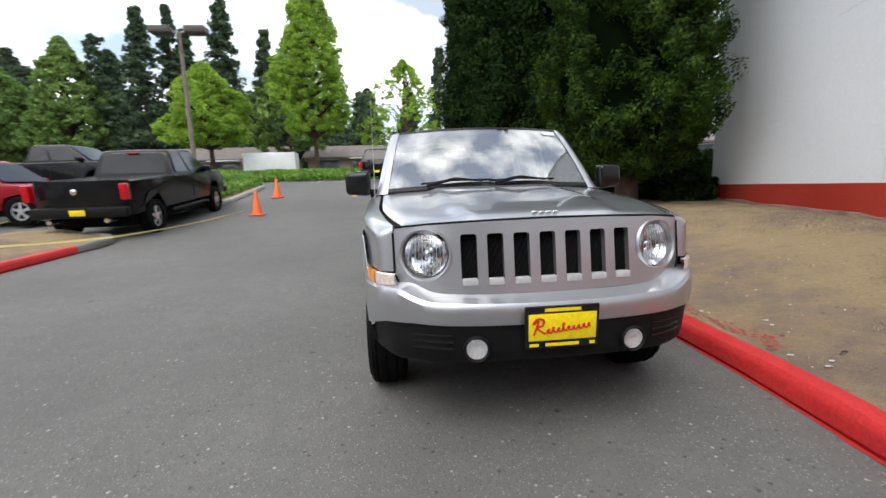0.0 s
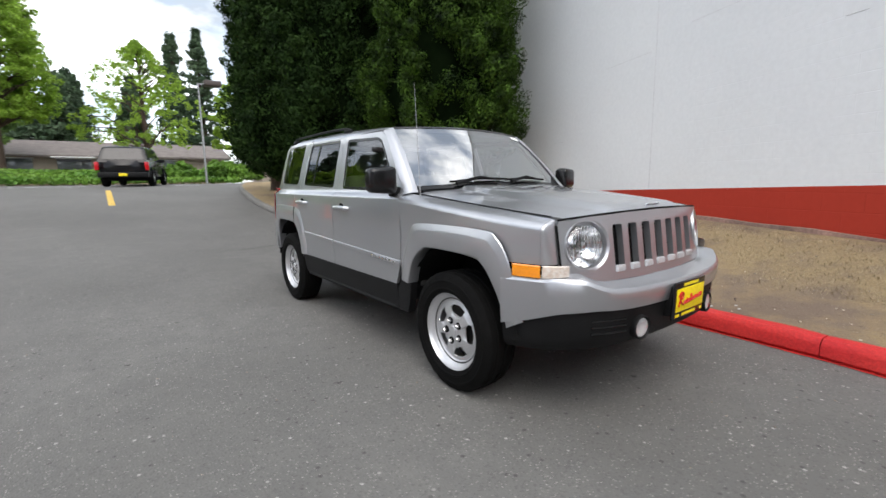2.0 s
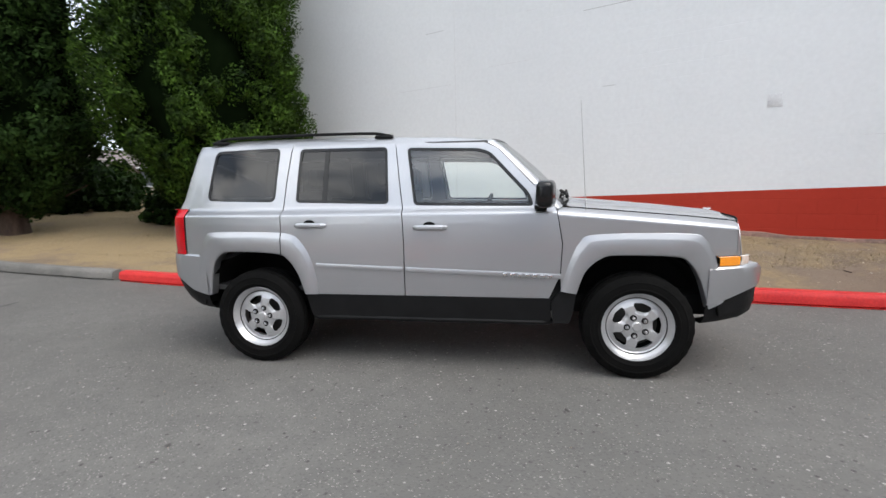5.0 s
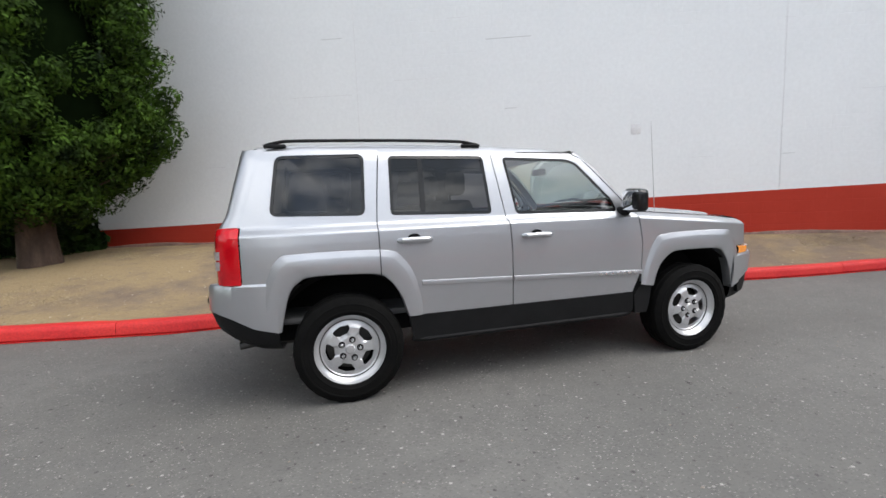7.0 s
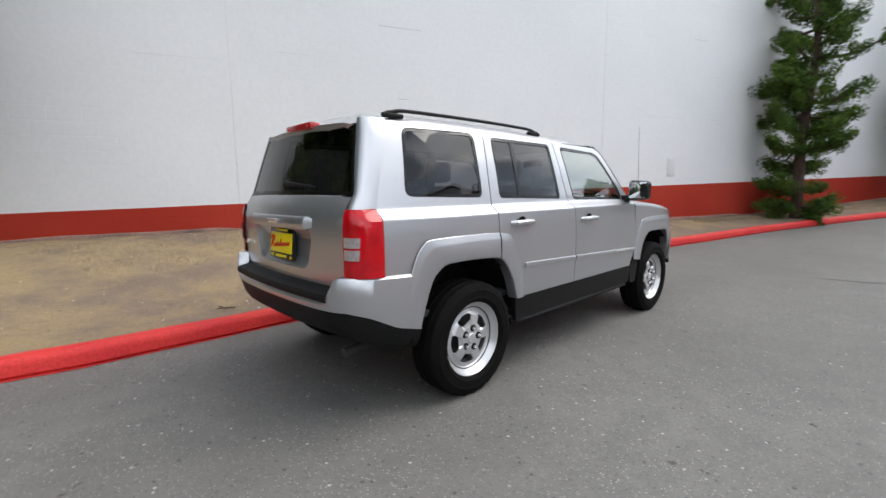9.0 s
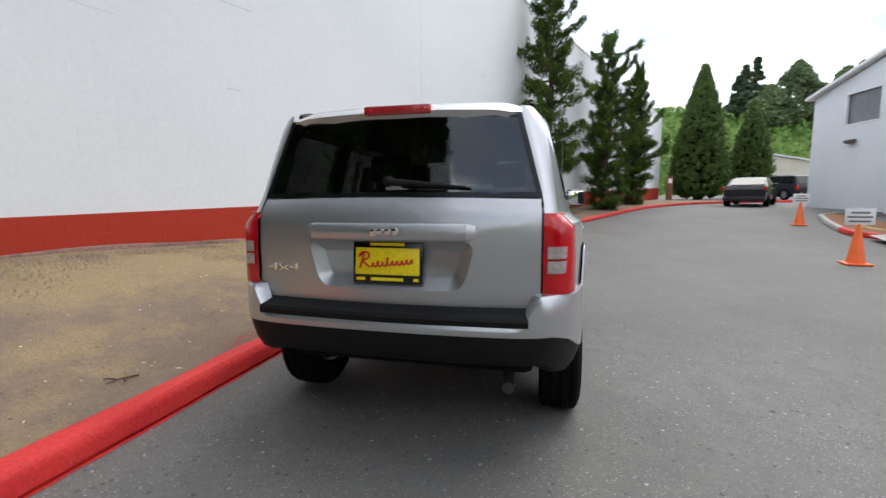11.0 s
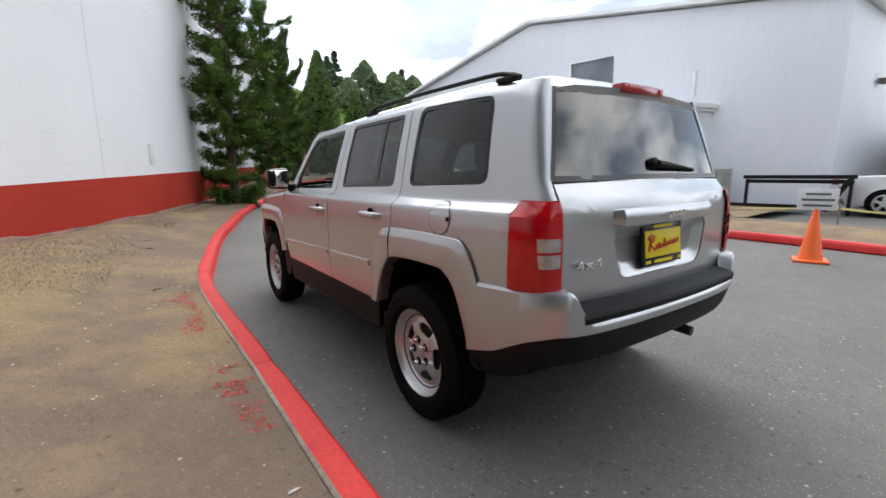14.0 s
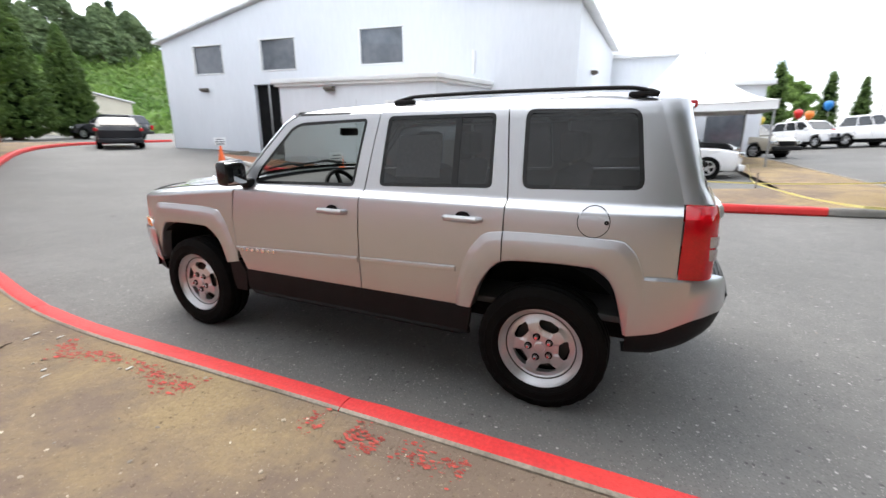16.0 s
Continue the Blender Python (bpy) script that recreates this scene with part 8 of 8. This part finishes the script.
def wing():
    root = thing("showroom_wing", "pale grey showroom wing with dark shop windows", "building", m=pose(-23.5, 0, 0, 0, 0, 95))
    cols = [(-0.2 + 2.2 * k, 1.7) for k in range(3)]
    holes = [[(c, 0.5), (c + w, 0.5), (c + w, 2.5), (c, 2.5)] for c, w in cols]
    part("front_wall", sheet([(-3, -0.5), (6.6, -0.5), (6.6, 3.7), (3.6, 3.7), (3.6, 5.2), (-3, 5.2)], holes, 40, lambda u, v: (u, 0, v), (0, -1, 0), 0.2), M_WHITE_SIDING, root, smooth=False)
    for c, w in cols:
        part("shop_window", box((c, 0.1, 0.5), (c + w, 0.12, 2.5)), G_WINDOW, root, smooth=False)
    for lo, hi in (((6.4, 0.201, -0.5), (6.6, 14, 3.7)), ((3.4, 0.201, 3.7), (3.6, 14, 5.2)), ((-3, 0.201, -0.5), (-2.8, 14, 5.2)), ((-2.798, 13.8, -0.5), (6.398, 14, 3.7))):
        part("side_wall", box(lo, hi), M_WHITE_SIDING, root, smooth=False)
    part("roof", box((-3.3, -0.3, 5.201), (3.8, 14.2, 5.4), 0.02), M_TRIM, root)
    part("low_roof", box((3.602, -0.3, 3.701), (6.9, 14.2, 3.95), 0.02), M_TRIM, root)
    part("rooftop_box", box((4.1, 1.0, 3.951), (5.3, 2.6, 5.6), 0.03), M_WHITE_SIDING, root, "pale rooftop plant box")
    return root


wing()


def light_pole(x, y, h, z0, name="light_pole", heads=2, r=0.11, mat=None):
    root = thing(name, "tall parking-lot light pole with shoebox heads", "light pole", "parking-lot light poles", m=pose(x, y, z0))
    part("pole", tube([(0, 0, -0.3), (0, 0, h)], [r, r * 0.7], 12), mat or M_POLE, root)
    for s in ((-1, 1) if heads == 2 else (1,)):
        part("lamp_head", box((s * 0.75 - 0.45, -0.35, h - 0.12), (s * 0.75 + 0.45, 0.35, h + 0.18), 0.06), material("brown_lamp_head", (0.07, 0.055, 0.05), 0.6), root)
        part("arm", tube([(0, 0, h - 0.05), (s * 0.4, 0, h)], 0.04, 6), M_STEEL, root)
    return root


light_pole(-9.9, 18.2, 6.7, 1.35)
light_pole(2.7, 26.4, 5.6, 1.4, heads=1, r=0.06, mat=M_STEEL)
for x, y in ((-46, 22), (-62, 24), (-40, 34)):
    light_pole(x, y, 8.5, 1.2, mat=M_STEEL)


def post_sign(x, y):
    root = thing("wooden_post", "weathered brown post with a small pale notice", "post", m=pose(x, y, road_z(y) + 0.1))
    part("post", box((-0.16, -0.16, -0.3), (0.16, 0.16, 1.55), 0.02), material("red_brown_post", (0.16, 0.06, 0.035), 0.85, 0, (0.21, 0.085, 0.05), 4), root)
    part("notice", box((-0.11, 0.161, 1.12), (0.11, 0.172, 1.42), 0.004), M_SIGN, root)


post_sign(-8.3, -27.9)


def shed():
    root = thing("storage_shed", "cream metal shed with a dark open bay", "shed", m=pose(-22.3, -45.0, 1.3, 0, 0, -15))
    mat = material("cream_sheet_metal", (0.56, 0.52, 0.42), 0.6, 0, (0.62, 0.58, 0.48), 1, 10, 0.06)
    part("front_wall", sheet([(-3, -0.6), (3, -0.6), (3, 4.4), (-3, 3.0)], [[(-1.1, -0.3), (1.2, -0.3), (1.2, 1.9), (-1.1, 1.9)]], 30, lambda u, v: (u, 0, v), (0, 1, 0), 0.15), mat, root, smooth=False)
    # Near-black box behind the hole: the bay's inner shade, painted.
    part("bay", box((-1.09, -5, -0.4), (1.19, -0.16, 1.89)), M_DARK, root, smooth=False)
    for lo, hi in (((2.85, -6, -0.6), (3.0, -0.151, 4.3)), ((-3, -6, -0.6), (-2.85, -0.151, 3.0))):
        part("side_wall", box(lo, hi), mat, root, smooth=False)
    rf = prism([(-3.2, 3.0), (3.2, 4.5), (3.2, 4.62), (-3.2, 3.12)], 6.5, Matrix.Translation((0, 0.3, 0)) @ pose(0, 0, 0, 90))
    part("roof", rf, M_TRIM, root, smooth=False)


shed()


# ---- the street beyond, houses, container ----
def house(m, length, label):
    root = thing("low_house", label, "house", "houses beyond the street", m=m)
    part("wall", box((-length / 2, 0, -1.0), (length / 2, 8, 1.9)), M_HOUSE, root, smooth=False)
    rf = prism([(-0.7, 1.75), (4.0, 3.25), (8.7, 1.75), (8.7, 1.6), (4.0, 3.08), (-0.7, 1.6)], length + 1.0, Matrix.Translation((-length / 2 - 0.5, 0, 0)) @ Matrix(((0, 0, 1, 0), (1, 0, 0, 0), (0, 1, 0, 0), (0, 0, 0, 1))))
    part("roof", rf, M_ROOF, root, smooth=False)
    rng = random.Random(int(length * 7))
    x = -length / 2 + 1.2
    while x < length / 2 - 3:
        w = rng.uniform(1.4, 2.8)
        win = part("window", box((x, -0.05, 0.2), (x + w, -0.004, 1.45), 0.01), G_WINDOW, root)
        fr = bmesh.new()
        add_box(fr, (x - 0.08, -0.07, 0.12), (x + w + 0.08, -0.051, 0.2), 0.006)
        add_box(fr, (x - 0.08, -0.07, 1.45), (x + w + 0.08, -0.051, 1.53), 0.006)
        part("frame", fr, M_TRIM, win)
        if rng.random() < 0.55:
            part("awning", box((x - 0.3, -1.2, 1.5), (x + w + 0.3, -0.08, 1.6), 0.02), M_TRIM, root, "flat white awning")
        x += w + rng.uniform(0.8, 2.4)
    return root


house(pose(-24, 46, 2.1), 24, "long low tan house with a brown shingle roof")
house(pose(-1, 47, 2.1), 18, "long low tan house with a brown shingle roof")
house(pose(19, 44, 2.1, 0, 0, -8), 16, "long low tan house with a brown shingle roof")
house(pose(-52, 48, 2.1, 0, 0, 6), 24, "long low tan house with a brown shingle roof")
house(pose(30, 26, 1.8, 0, 0, -40), 18, "low house glimpsed behind the cedars")


def container():
    root = thing("white_container", "white ribbed storage container", "container", m=pose(-10.6, 34.5, 2.1, 0, 0, 4))
    part("shell", box((-2.0, -1.1, -0.3), (2.0, 1.1, 1.55), 0.02), M_TRIM, root)
    for k in range(19):
        part("rib", box((-1.9 + 0.21 * k, -1.13, -0.2), (-1.83 + 0.21 * k, -1.101, 1.48), 0.008), M_TRIM, root)


container()


def leafy_stuff(name, label, region, height, n, leaf, mat, seed, lift=0.12):
    rng = np.random.default_rng(seed)
    x0, x1, y0, y1 = region
    x, y = rng.uniform(x0, x1, n), rng.uniform(y0, y1, n)
    hump = np.array([0.5 + 0.5 * noise.noise((a * 0.35, b * 0.35, seed)) for a, b in zip(x, y)])
    z = np.array([height(a, b) for a, b in zip(x, y)])
    keep = z > -90
    z = z + rng.uniform(0, 1, n) * lift * (0.4 + 2.2 * hump.clip(0, 1))
    pts = np.stack([x, y, z], 1)[keep]
    ob = link_mesh(name, leaf_mesh(name, pts, leaf, rng, 1.3, 0.0), mat, None, smooth=False)
    return tagged(ob, label, "ground cover", kind="stuff")


def bank_z(x, y):
    return road_z(y) + 0.06 + 0.55 * smooth01((y - 26.6) / 5)


leafy_stuff("bank_ivy", "thick green ivy over the street bank", (-42, 4.8, 26.7, 33.5), bank_z, 70000, 0.15, M_IVY, 5, 0.20)
leafy_stuff("bed_ivy", "green and yellow ground cover in the kerbed bed", (-15, -6.6, 12.2, 21.5), lambda x, y: (road_z(y) + 0.12 + 0.35 * smooth01((-6.5 - x) / 3)) if (y > 11.6 + max(0, (-9 - x) * 0.4) and x < -6.6 - 0.35 * max(0, y - 17)) else -99, 26000, 0.11, M_IVY, 6, 0.20)
for k, (x, y, s) in enumerate(((-7.6, 13.6, 0.5), (-8.4, 15.2, 0.6), (-7.9, 17.0, 0.5), (-9.6, 13.9, 0.6))):
    bush((x, y, road_z(y) + 0.3), (s, s, s * 0.7), 60 + k, M_IVY, "low green shrub in the kerbed bed", 0.08, 40, 40)
for k, (x, y, s) in enumerate(((4.0, 28.5, 1.5), (1.8, 29.2, 1.3), (6.5, 33, 1.4))):
    bush((x, y, 1.7), (s, s, s * 0.75), 70 + k, M_IVY, "clipped round green shrub", 0.14, 60, 60)

broadleaf((-6.8, 33.5, 2.2), 14.8, 2.75, 1, "tall upright lime-green maple beyond the street", M_LIME, 0.20, 1700, 0.10, 60, puff=0.10)
broadleaf((-14.9, 33.5, 2.2), 8.2, 3.1, 2, "spreading lime-green tree beyond the street", M_LIME, 0.26, 1150, 0.10, 54, puff=0.095)
broadleaf((0.5, 34.5, 2.2), 8.6, 3.6, 4, "airy yellow-green tree beyond the street", M_LIME, 0.2, 420, 0.11, 26, puff=0.07)
broadleaf((7.5, 36.0, 2.2), 8.2, 2.6, 6, "yellow-green tree by the low house", M_LIME, 0.2, 240, 0.17, 44)
broadleaf((-35, 40, 2.2), 9.8, 4.5, 7, "dark leafy tree beyond the parked trucks", M_HILL, 0.12, 800, 0.20, 40)
broadleaf((-27, 37, 2.0), 11.2, 3.0, 8, "green leafy tree beyond the parked trucks", M_HILL, 0.12, 700, 0.18, 40)
broadleaf((-44, 36, 2.0), 12.0, 4.5, 9, "green leafy tree beyond the parked trucks", M_HILL, 0.10, 700, 0.20, 40)
broadleaf((-11, 44, 2.2), 11.0, 4.0, 10, "dark leafy tree behind the houses", M_HILL, 0.2, 260, 0.26, 46)
far_fir = dict(label="tall dark fir on the skyline", group="firs on the skyline", size=0.25, tiers=40, each=300, gap=0.6)
rng_f = random.Random(12)
for x, y, h, r in ((-32.4, 60, 22.4, 4.6), (-30.4, 64, 24.2, 4.2), (-29.3, 66, 21.8, 3.8), (-22.1, 60, 23.6, 4.6), (-18.3, 66, 21.4, 4.4), (-14.6, 70, 21.0, 3.6), (-43.6, 56, 14.2, 4.4), (-48.1, 60, 17.2, 4.8), (-37.3, 62, 17.6, 4.6), (-26.2, 66, 16.5, 4.6), (-55, 60, 17.0, 5.0), (-62, 60, 18.0, 5.0), (2.5, 78, 15.5, 4.4), (8.5, 80, 23.2, 4.2), (12.5, 82, 25, 4.6), (-68, 58, 20.6, 5.5), (-4.5, 76, 15, 5.0), (20, 80, 19, 5.0)):
    fir((x, y, 1.3), h, r, rng_f.randrange(999), column=0.12, **far_fir)
for k in range(13):
    fir((-58 + 4.4 * k, 71 + rng_f.uniform(-1.5, 1.5), 1.3), rng_f.uniform(11.5, 14.5), 4.6, rng_f.randrange(999), column=0.2, **far_fir)
fir((-24.9, 38, 1.8), 12.1, 2.2, 77, column=0.45, label="dark upright fir beyond the parked trucks", size=0.16, tiers=34, each=260, gap=0.5)


# ---- the green hill to the south ----
def hill_z(x, y):
    return 1.3 + 19 * smooth01((-52 - y) / 62) + 3.0 * noise.noise((x * 0.03, y * 0.03, 0)) * smooth01((-56 - y) / 20)


hill = link_mesh("hillside", grid_mesh([float(v) for v in range(-150, 91, 8)], [float(v) for v in range(-150, -51, 6)], hill_z), M_HILL, None)
tagged(hill, "scrub-covered green hillside behind the buildings", "hill", kind="structure")
leafy_stuff("hill_scrub", "pale green scrub covering the hillside", (-90, 45, -125, -54), lambda x, y: hill_z(x, y), 42000, 0.62, M_HILL, 9, 1.1)
for x, y, h, r in ((-40, -92, 8, 4.0), (-46, -96, 12, 4.8), (-51, -92, 9, 4.5), (-56, -100, 10, 5.0), (-64, -104, 9, 5.0)):
    broadleaf((x, y, hill_z(x, y) - 0.5), h, r, int(x + 300), "leafy tree on the ridge", M_RIDGE, 0.05, 700, 0.30, 30)
for x, y, h in ((-36, -96, 9), (-42, -104, 13), (-38.5, -100, 11), (-60, -103, 11)):
    fir((x, y, hill_z(x, y) - 0.5), h, 3.0, int(x + 500), label="fir on the ridge", group="firs on the ridge", size=0.5, tiers=16, each=120)
for k, (x, y) in enumerate(((-38, 26), (-46, 29), (-55, 26), (-64, 30), (-72, 22), (-80, 28), (-60, 14), (-75, 10))):
    cedar((x, y, 1.2), 7.5, 1.3, 300 + k, base=0.4, count=160, each=30, spray=0.35, leaf=0.16, top=0.2, sway=0.1, mat=M_CYPRESS, label="dark upright evergreen behind the sales row", group="evergreens behind the sales row")
broadleaf((-70, 36, 1.2), 8, 5.0, 90, "leafy tree behind the sales row", M_HILL, 0.1, 160, 0.4, 40)
broadleaf((-88, 20, 1.2), 9, 6.0, 91, "leafy tree behind the sales row", M_HILL, 0.1, 160, 0.45, 40)


# ---- markings, stains, litter ----
def strip(name, label, pts, width, mat, category="marking", lift=0.004):
    bm = bmesh.new()
    rows = []
    p = [Vector((x, y, 0)) for x, y in pts]
    for k, q in enumerate(p):
        way = (p[min(k + 1, len(p) - 1)] - p[max(k - 1, 0)]).normalized()
        o = Vector((way.y, -way.x, 0)) * width / 2
        rows.append([bm.verts.new((q + s * o) + Vector((0, 0, road_z((q + s * o).y) + lift))) for s in (-1, 1)])
    for a, b in zip(rows, rows[1:]):
        bm.faces.new((a[0], a[1], b[1], b[0]))
    return tagged(part(name, bm, mat, None), label, category, kind="structure")


M_YLINE = material("worn_yellow_line", (0.55, 0.36, 0.06), 0.8, 0, (0.65, 0.44, 0.10), 8, 60, 0.3)
M_WLINE = material("worn_white_line", (0.55, 0.55, 0.53), 0.8, 0, (0.65, 0.65, 0.63), 8, 60, 0.3)
strip("yellow_line", "short worn yellow centre line", [(-2.15, 12.5 + 0.5 * k) for k in range(11)], 0.16, M_YLINE)
strip("white_bar", "worn white bar at the head of the drive", [(-5.4 + 0.5 * k, 21.4) for k in range(6)], 0.3, M_WLINE)
strip("white_bar", "worn white bar at the head of the drive", [(0.4 + 0.4 * k, 21.2) for k in range(4)], 0.3, M_WLINE)


for pts in ([(-0.62, 4.80), (-0.44, 4.84), (-0.3, 4.86), (-0.13, 4.94), (0.21, 4.98)], [(0.53, 6.77), (0.50, 6.4), (0.43, 6.1), (0.40, 5.7), (0.31, 5.43)], [(-1.78, -4.33), (-2.1, -4.39), (-2.3, -4.42), (-2.6, -4.52)]):
    strip("tar_line", "dark tar-sealed crack in the asphalt", pts, 0.035, M_PATCH, "stain", 0.003)


def gravel(name, label, n, place, size, mat, seed, kind="stuff", category="litter"):
    """Small uneven flakes and stones lying on the ground."""
    rng = random.Random(seed)
    bm = bmesh.new()
    for k in range(n):
        x, y, z = place(rng)
        s = size * rng.uniform(0.5, 1.6)
        m = Matrix.Translation((x, y, z)) @ pose(0, 0, 0, rng.uniform(-15, 15), rng.uniform(-15, 15), rng.uniform(0, 360)) @ Matrix.Diagonal((s, s * rng.uniform(0.4, 1), s * rng.uniform(0.2, 0.6), 1))
        bmesh.ops.create_icosphere(bm, subdivisions=1, radius=1.0, matrix=m)
    return tagged(part(name, bm, mat, None), label, category, kind=kind)


def verge_z(x, y):
    a, b = lerp(KERB_X, y) + 0.15, dirt_edge(y)
    b = max(b, a + 0.3)
    za = road_z(y) + 0.125
    zb = max(za + 0.05, lerp([(-26, 1.05), (-12, 0.46), (-8, 0.42), (-5, 0.45), (-3, 0.52), (0, 0.6), (4, 0.52), (6, 0.5), (12, 0.95), (24, 1.55)], y))
    return za + (zb - za) * smooth01(min(1.0, (x - a) / max(0.6, min(3.6, b - a)))) + rough_ground(x, y, 0.022)


def on_verge(rng, y0=-6.0, y1=5.0, reach=2.2):
    y = rng.uniform(y0, y1)
    x = lerp(KERB_X, y) + 0.2 + rng.random() ** 1.3 * min(reach, max(0.3, dirt_edge(y) - lerp(KERB_X, y) - 0.4))
    return x, y, verge_z(x, y) + 0.002


M_CHIP = material("pale_wood_chips", (0.42, 0.34, 0.25), 0.9, 0, (0.55, 0.48, 0.38), 20, island=0.3)
M_STONE = material("small_stones", (0.13, 0.11, 0.09), 0.9, 0, (0.30, 0.26, 0.21), 20, island=0.4)
gravel("wood_chips", "scattered pale bark chips and crumbs on the dirt", 300, on_verge, 0.008, M_CHIP, 3)
gravel("stones", "small dark stones scattered on the dirt", 150, on_verge, 0.009, M_STONE, 4)


def on_road_spot(rng):
    x, y = rng.uniform(-6.0, 1.2), rng.uniform(-6, 6)
    return x, y, road_z(y) + 0.001


gravel("road_grit", "loose grit lying on the asphalt", 420, on_road_spot, 0.006, M_STONE, 6)


def straw(n, seed):
    """Short dry grass blades in tufts over the verge."""
    rng = np.random.default_rng(seed)
    r2 = random.Random(seed)
    verts, faces = [], []
    for k in range(n):
        for _ in range(8):
            x, y, z = on_verge(r2, -16, 14, 6.0)
            if x - lerp(KERB_X, y) > 0.9 and noise.noise((x * 0.75, y * 0.75, 1.5)) + 0.35 * noise.noise((x * 2.5, y * 2.5, 4)) > 0.02:
                break
        else:
            continue
        a, lean = r2.uniform(0, 6.283), r2.uniform(0.3, 1.3)
        h, w = r2.uniform(0.02, 0.055), r2.uniform(0.0015, 0.003)
        dx, dy = math.cos(a), math.sin(a)
        i = len(verts)
        verts += [(x - dy * w, y + dx * w, z - 0.004), (x + dy * w, y - dx * w, z - 0.004), (x + dx * h * lean, y + dy * h * lean, z + h * 0.6)]
        faces.append((i, i + 1, i + 2))
    me = bpy.data.meshes.new("dry_grass")
    me.from_pydata(verts, [], faces)
    ob = link_mesh("dry_grass", me, material("dry_grass_blade", (0.28, 0.215, 0.13), 0.9, 0, (0.40, 0.32, 0.20), 3, island=0.3), None, smooth=False)
    return tagged(ob, "sparse tufts of straw-coloured dry grass", "grass", kind="stuff")


straw(42000, 8)


def flake(name, label, x, y, pts, mat, z=None, lift=0.006, category="litter"):
    """A thin scrap lying on the ground."""
    z = verge_z(x, y) if z is None else z
    bm = prism(pts, 0.003, Matrix.Translation((x, y, z + lift)) @ pose(0, 0, 0, 4, 3, 0))
    return tagged(part(name, bm, mat, None), label, category)


M_PAPER = material("crumpled_white_paper", (0.45, 0.44, 0.42), 0.8, 0, (0.6, 0.59, 0.57), 30, 200, 0.1, 0.6, 60)
for k, (x, y) in enumerate(((1.60, -1.74), (1.65, -1.93), (1.72, -1.88), (1.85, 1.69), (1.60, 1.67), (2.73, 0.91), (1.66, -0.88), (1.89, -1.29), (1.93, -1.2), (1.75, -4.4))):
    rk = random.Random(40 + k)
    flake("paper_scrap", "crumpled scrap of white paper on the dirt", x, y, [(0.030 * math.cos(t) * rk.uniform(0.3, 1), 0.014 * math.sin(t) * rk.uniform(0.4, 1)) for t in (6.283 * i / 9 for i in range(9))], M_PAPER)
for k, (x, y, a, l) in enumerate(((1.72, 1.84, 68, 0.17), (1.79, 1.93, 20, 0.07), (1.74, 1.90, 130, 0.06), (1.78, -4.24, 15, 0.16), (1.88, -1.82, 200, 0.08))):
    d = Vector((math.cos(radians(a)), math.sin(radians(a)), 0))
    p = Vector((x, y, verge_z(x, y) + 0.012))
    tw = tube([p, p + d * l * 0.5 + Vector((0.006, 0.01, 0.008)), p + d * l], [0.006, 0.005, 0.002], 7)
    tagged(part("twig", tw, M_BARK, None), "short broken brown twig on the dirt", "twig")
M_SPRAY = material("red_overspray", (0.26, 0.055, 0.040), 0.95, 0, (0.42, 0.060, 0.045), 14, 90, 0.35, 0.6, 60, island=0.35)
for k, (y0, y1, n, off) in enumerate(((-1.65, -0.35, 620, 0.27), (0.36, 0.5, 50, 0.29), (0.62, 0.8, 130, 0.28), (0.88, 1.2, 130, 0.26))):
    rk = random.Random(80 + k)
    bm = bmesh.new()
    for _ in range(n):
        y = rk.uniform(y0, y1)
        f = (y - y0) / (y1 - y0)
        x = lerp(KERB_X, y) + off + 0.10 * math.sin(f * 9 + k) * (0.6 if k == 0 else 0.2) + rk.gauss(0, 0.045)
        s = 0.003 + 0.015 * rk.random() ** 3
        ring = []
        for i in range(8):
            t = 6.283 * i / 8
            r = s * rk.uniform(0.5, 1.1)
            px, py = x + r * 0.7 * math.cos(t), y + 1.5 * r * math.sin(t)
            ring.append(bm.verts.new((px, py, verge_z(px, py) + 0.004)))
        bm.faces.new(ring)
    tagged(part("paint_splash", bm, M_SPRAY, None), "smudged splashes of red kerb paint on the dirt", "stain", "paint splashes", kind="structure")

# marks on the long wall: a patch, a plate, cracks
M_PATCHWALL = material("grey_wall_patch", (0.62, 0.62, 0.63), 0.8, 0, (0.69, 0.69, 0.70), 12, 60, 0.12, 0.4, 60)


def on_wall(name, label, s, z, w, h, mat, proud=0.004, group=""):
    ob = part(name, box((s - w / 2, 0.0005, z - h / 2), (s + w / 2, proud, z + h / 2), 0.001), mat, None)
    ob.matrix_basis = W_M
    return tagged(ob, label, "wall mark", group, kind="structure")


def wall_s(x, y):
    return (x - WALL_P.x) * 0.367 + (y - WALL_P.y) * 0.93


on_wall("wall_patch", "rough grey patch on the white wall", wall_s(3.26, -4.06), 2.36, 0.17, 0.18, M_PATCHWALL)
on_wall("wall_plate", "pale grey blank plate on the white wall", wall_s(1.43, -8.19), 1.68, 0.24, 0.42, M_PATCHWALL, 0.012)
M_CRACK = material("hairline_crack", (0.45, 0.45, 0.45), 0.9)
rc = random.Random(17)
for k in range(26):
    s, z = rc.uniform(-6, 14), rc.uniform(1.6, 5.6)
    on_wall("wall_crack", "thin worn joint showing through the white paint", s, round(z / 0.203) * 0.203, rc.choice((0.2, 0.4, 0.4, 0.8, 1.2)), 0.006 + 0.004 * rc.random(), M_PATCHWALL if rc.random() < 0.8 else M_CRACK, 0.003, "worn joints")
for s in (2.2, 9.6):
    on_wall("wall_joint", "vertical control joint in the white wall", s, 4.2, 0.012, 6.6, M_PATCHWALL, 0.003)
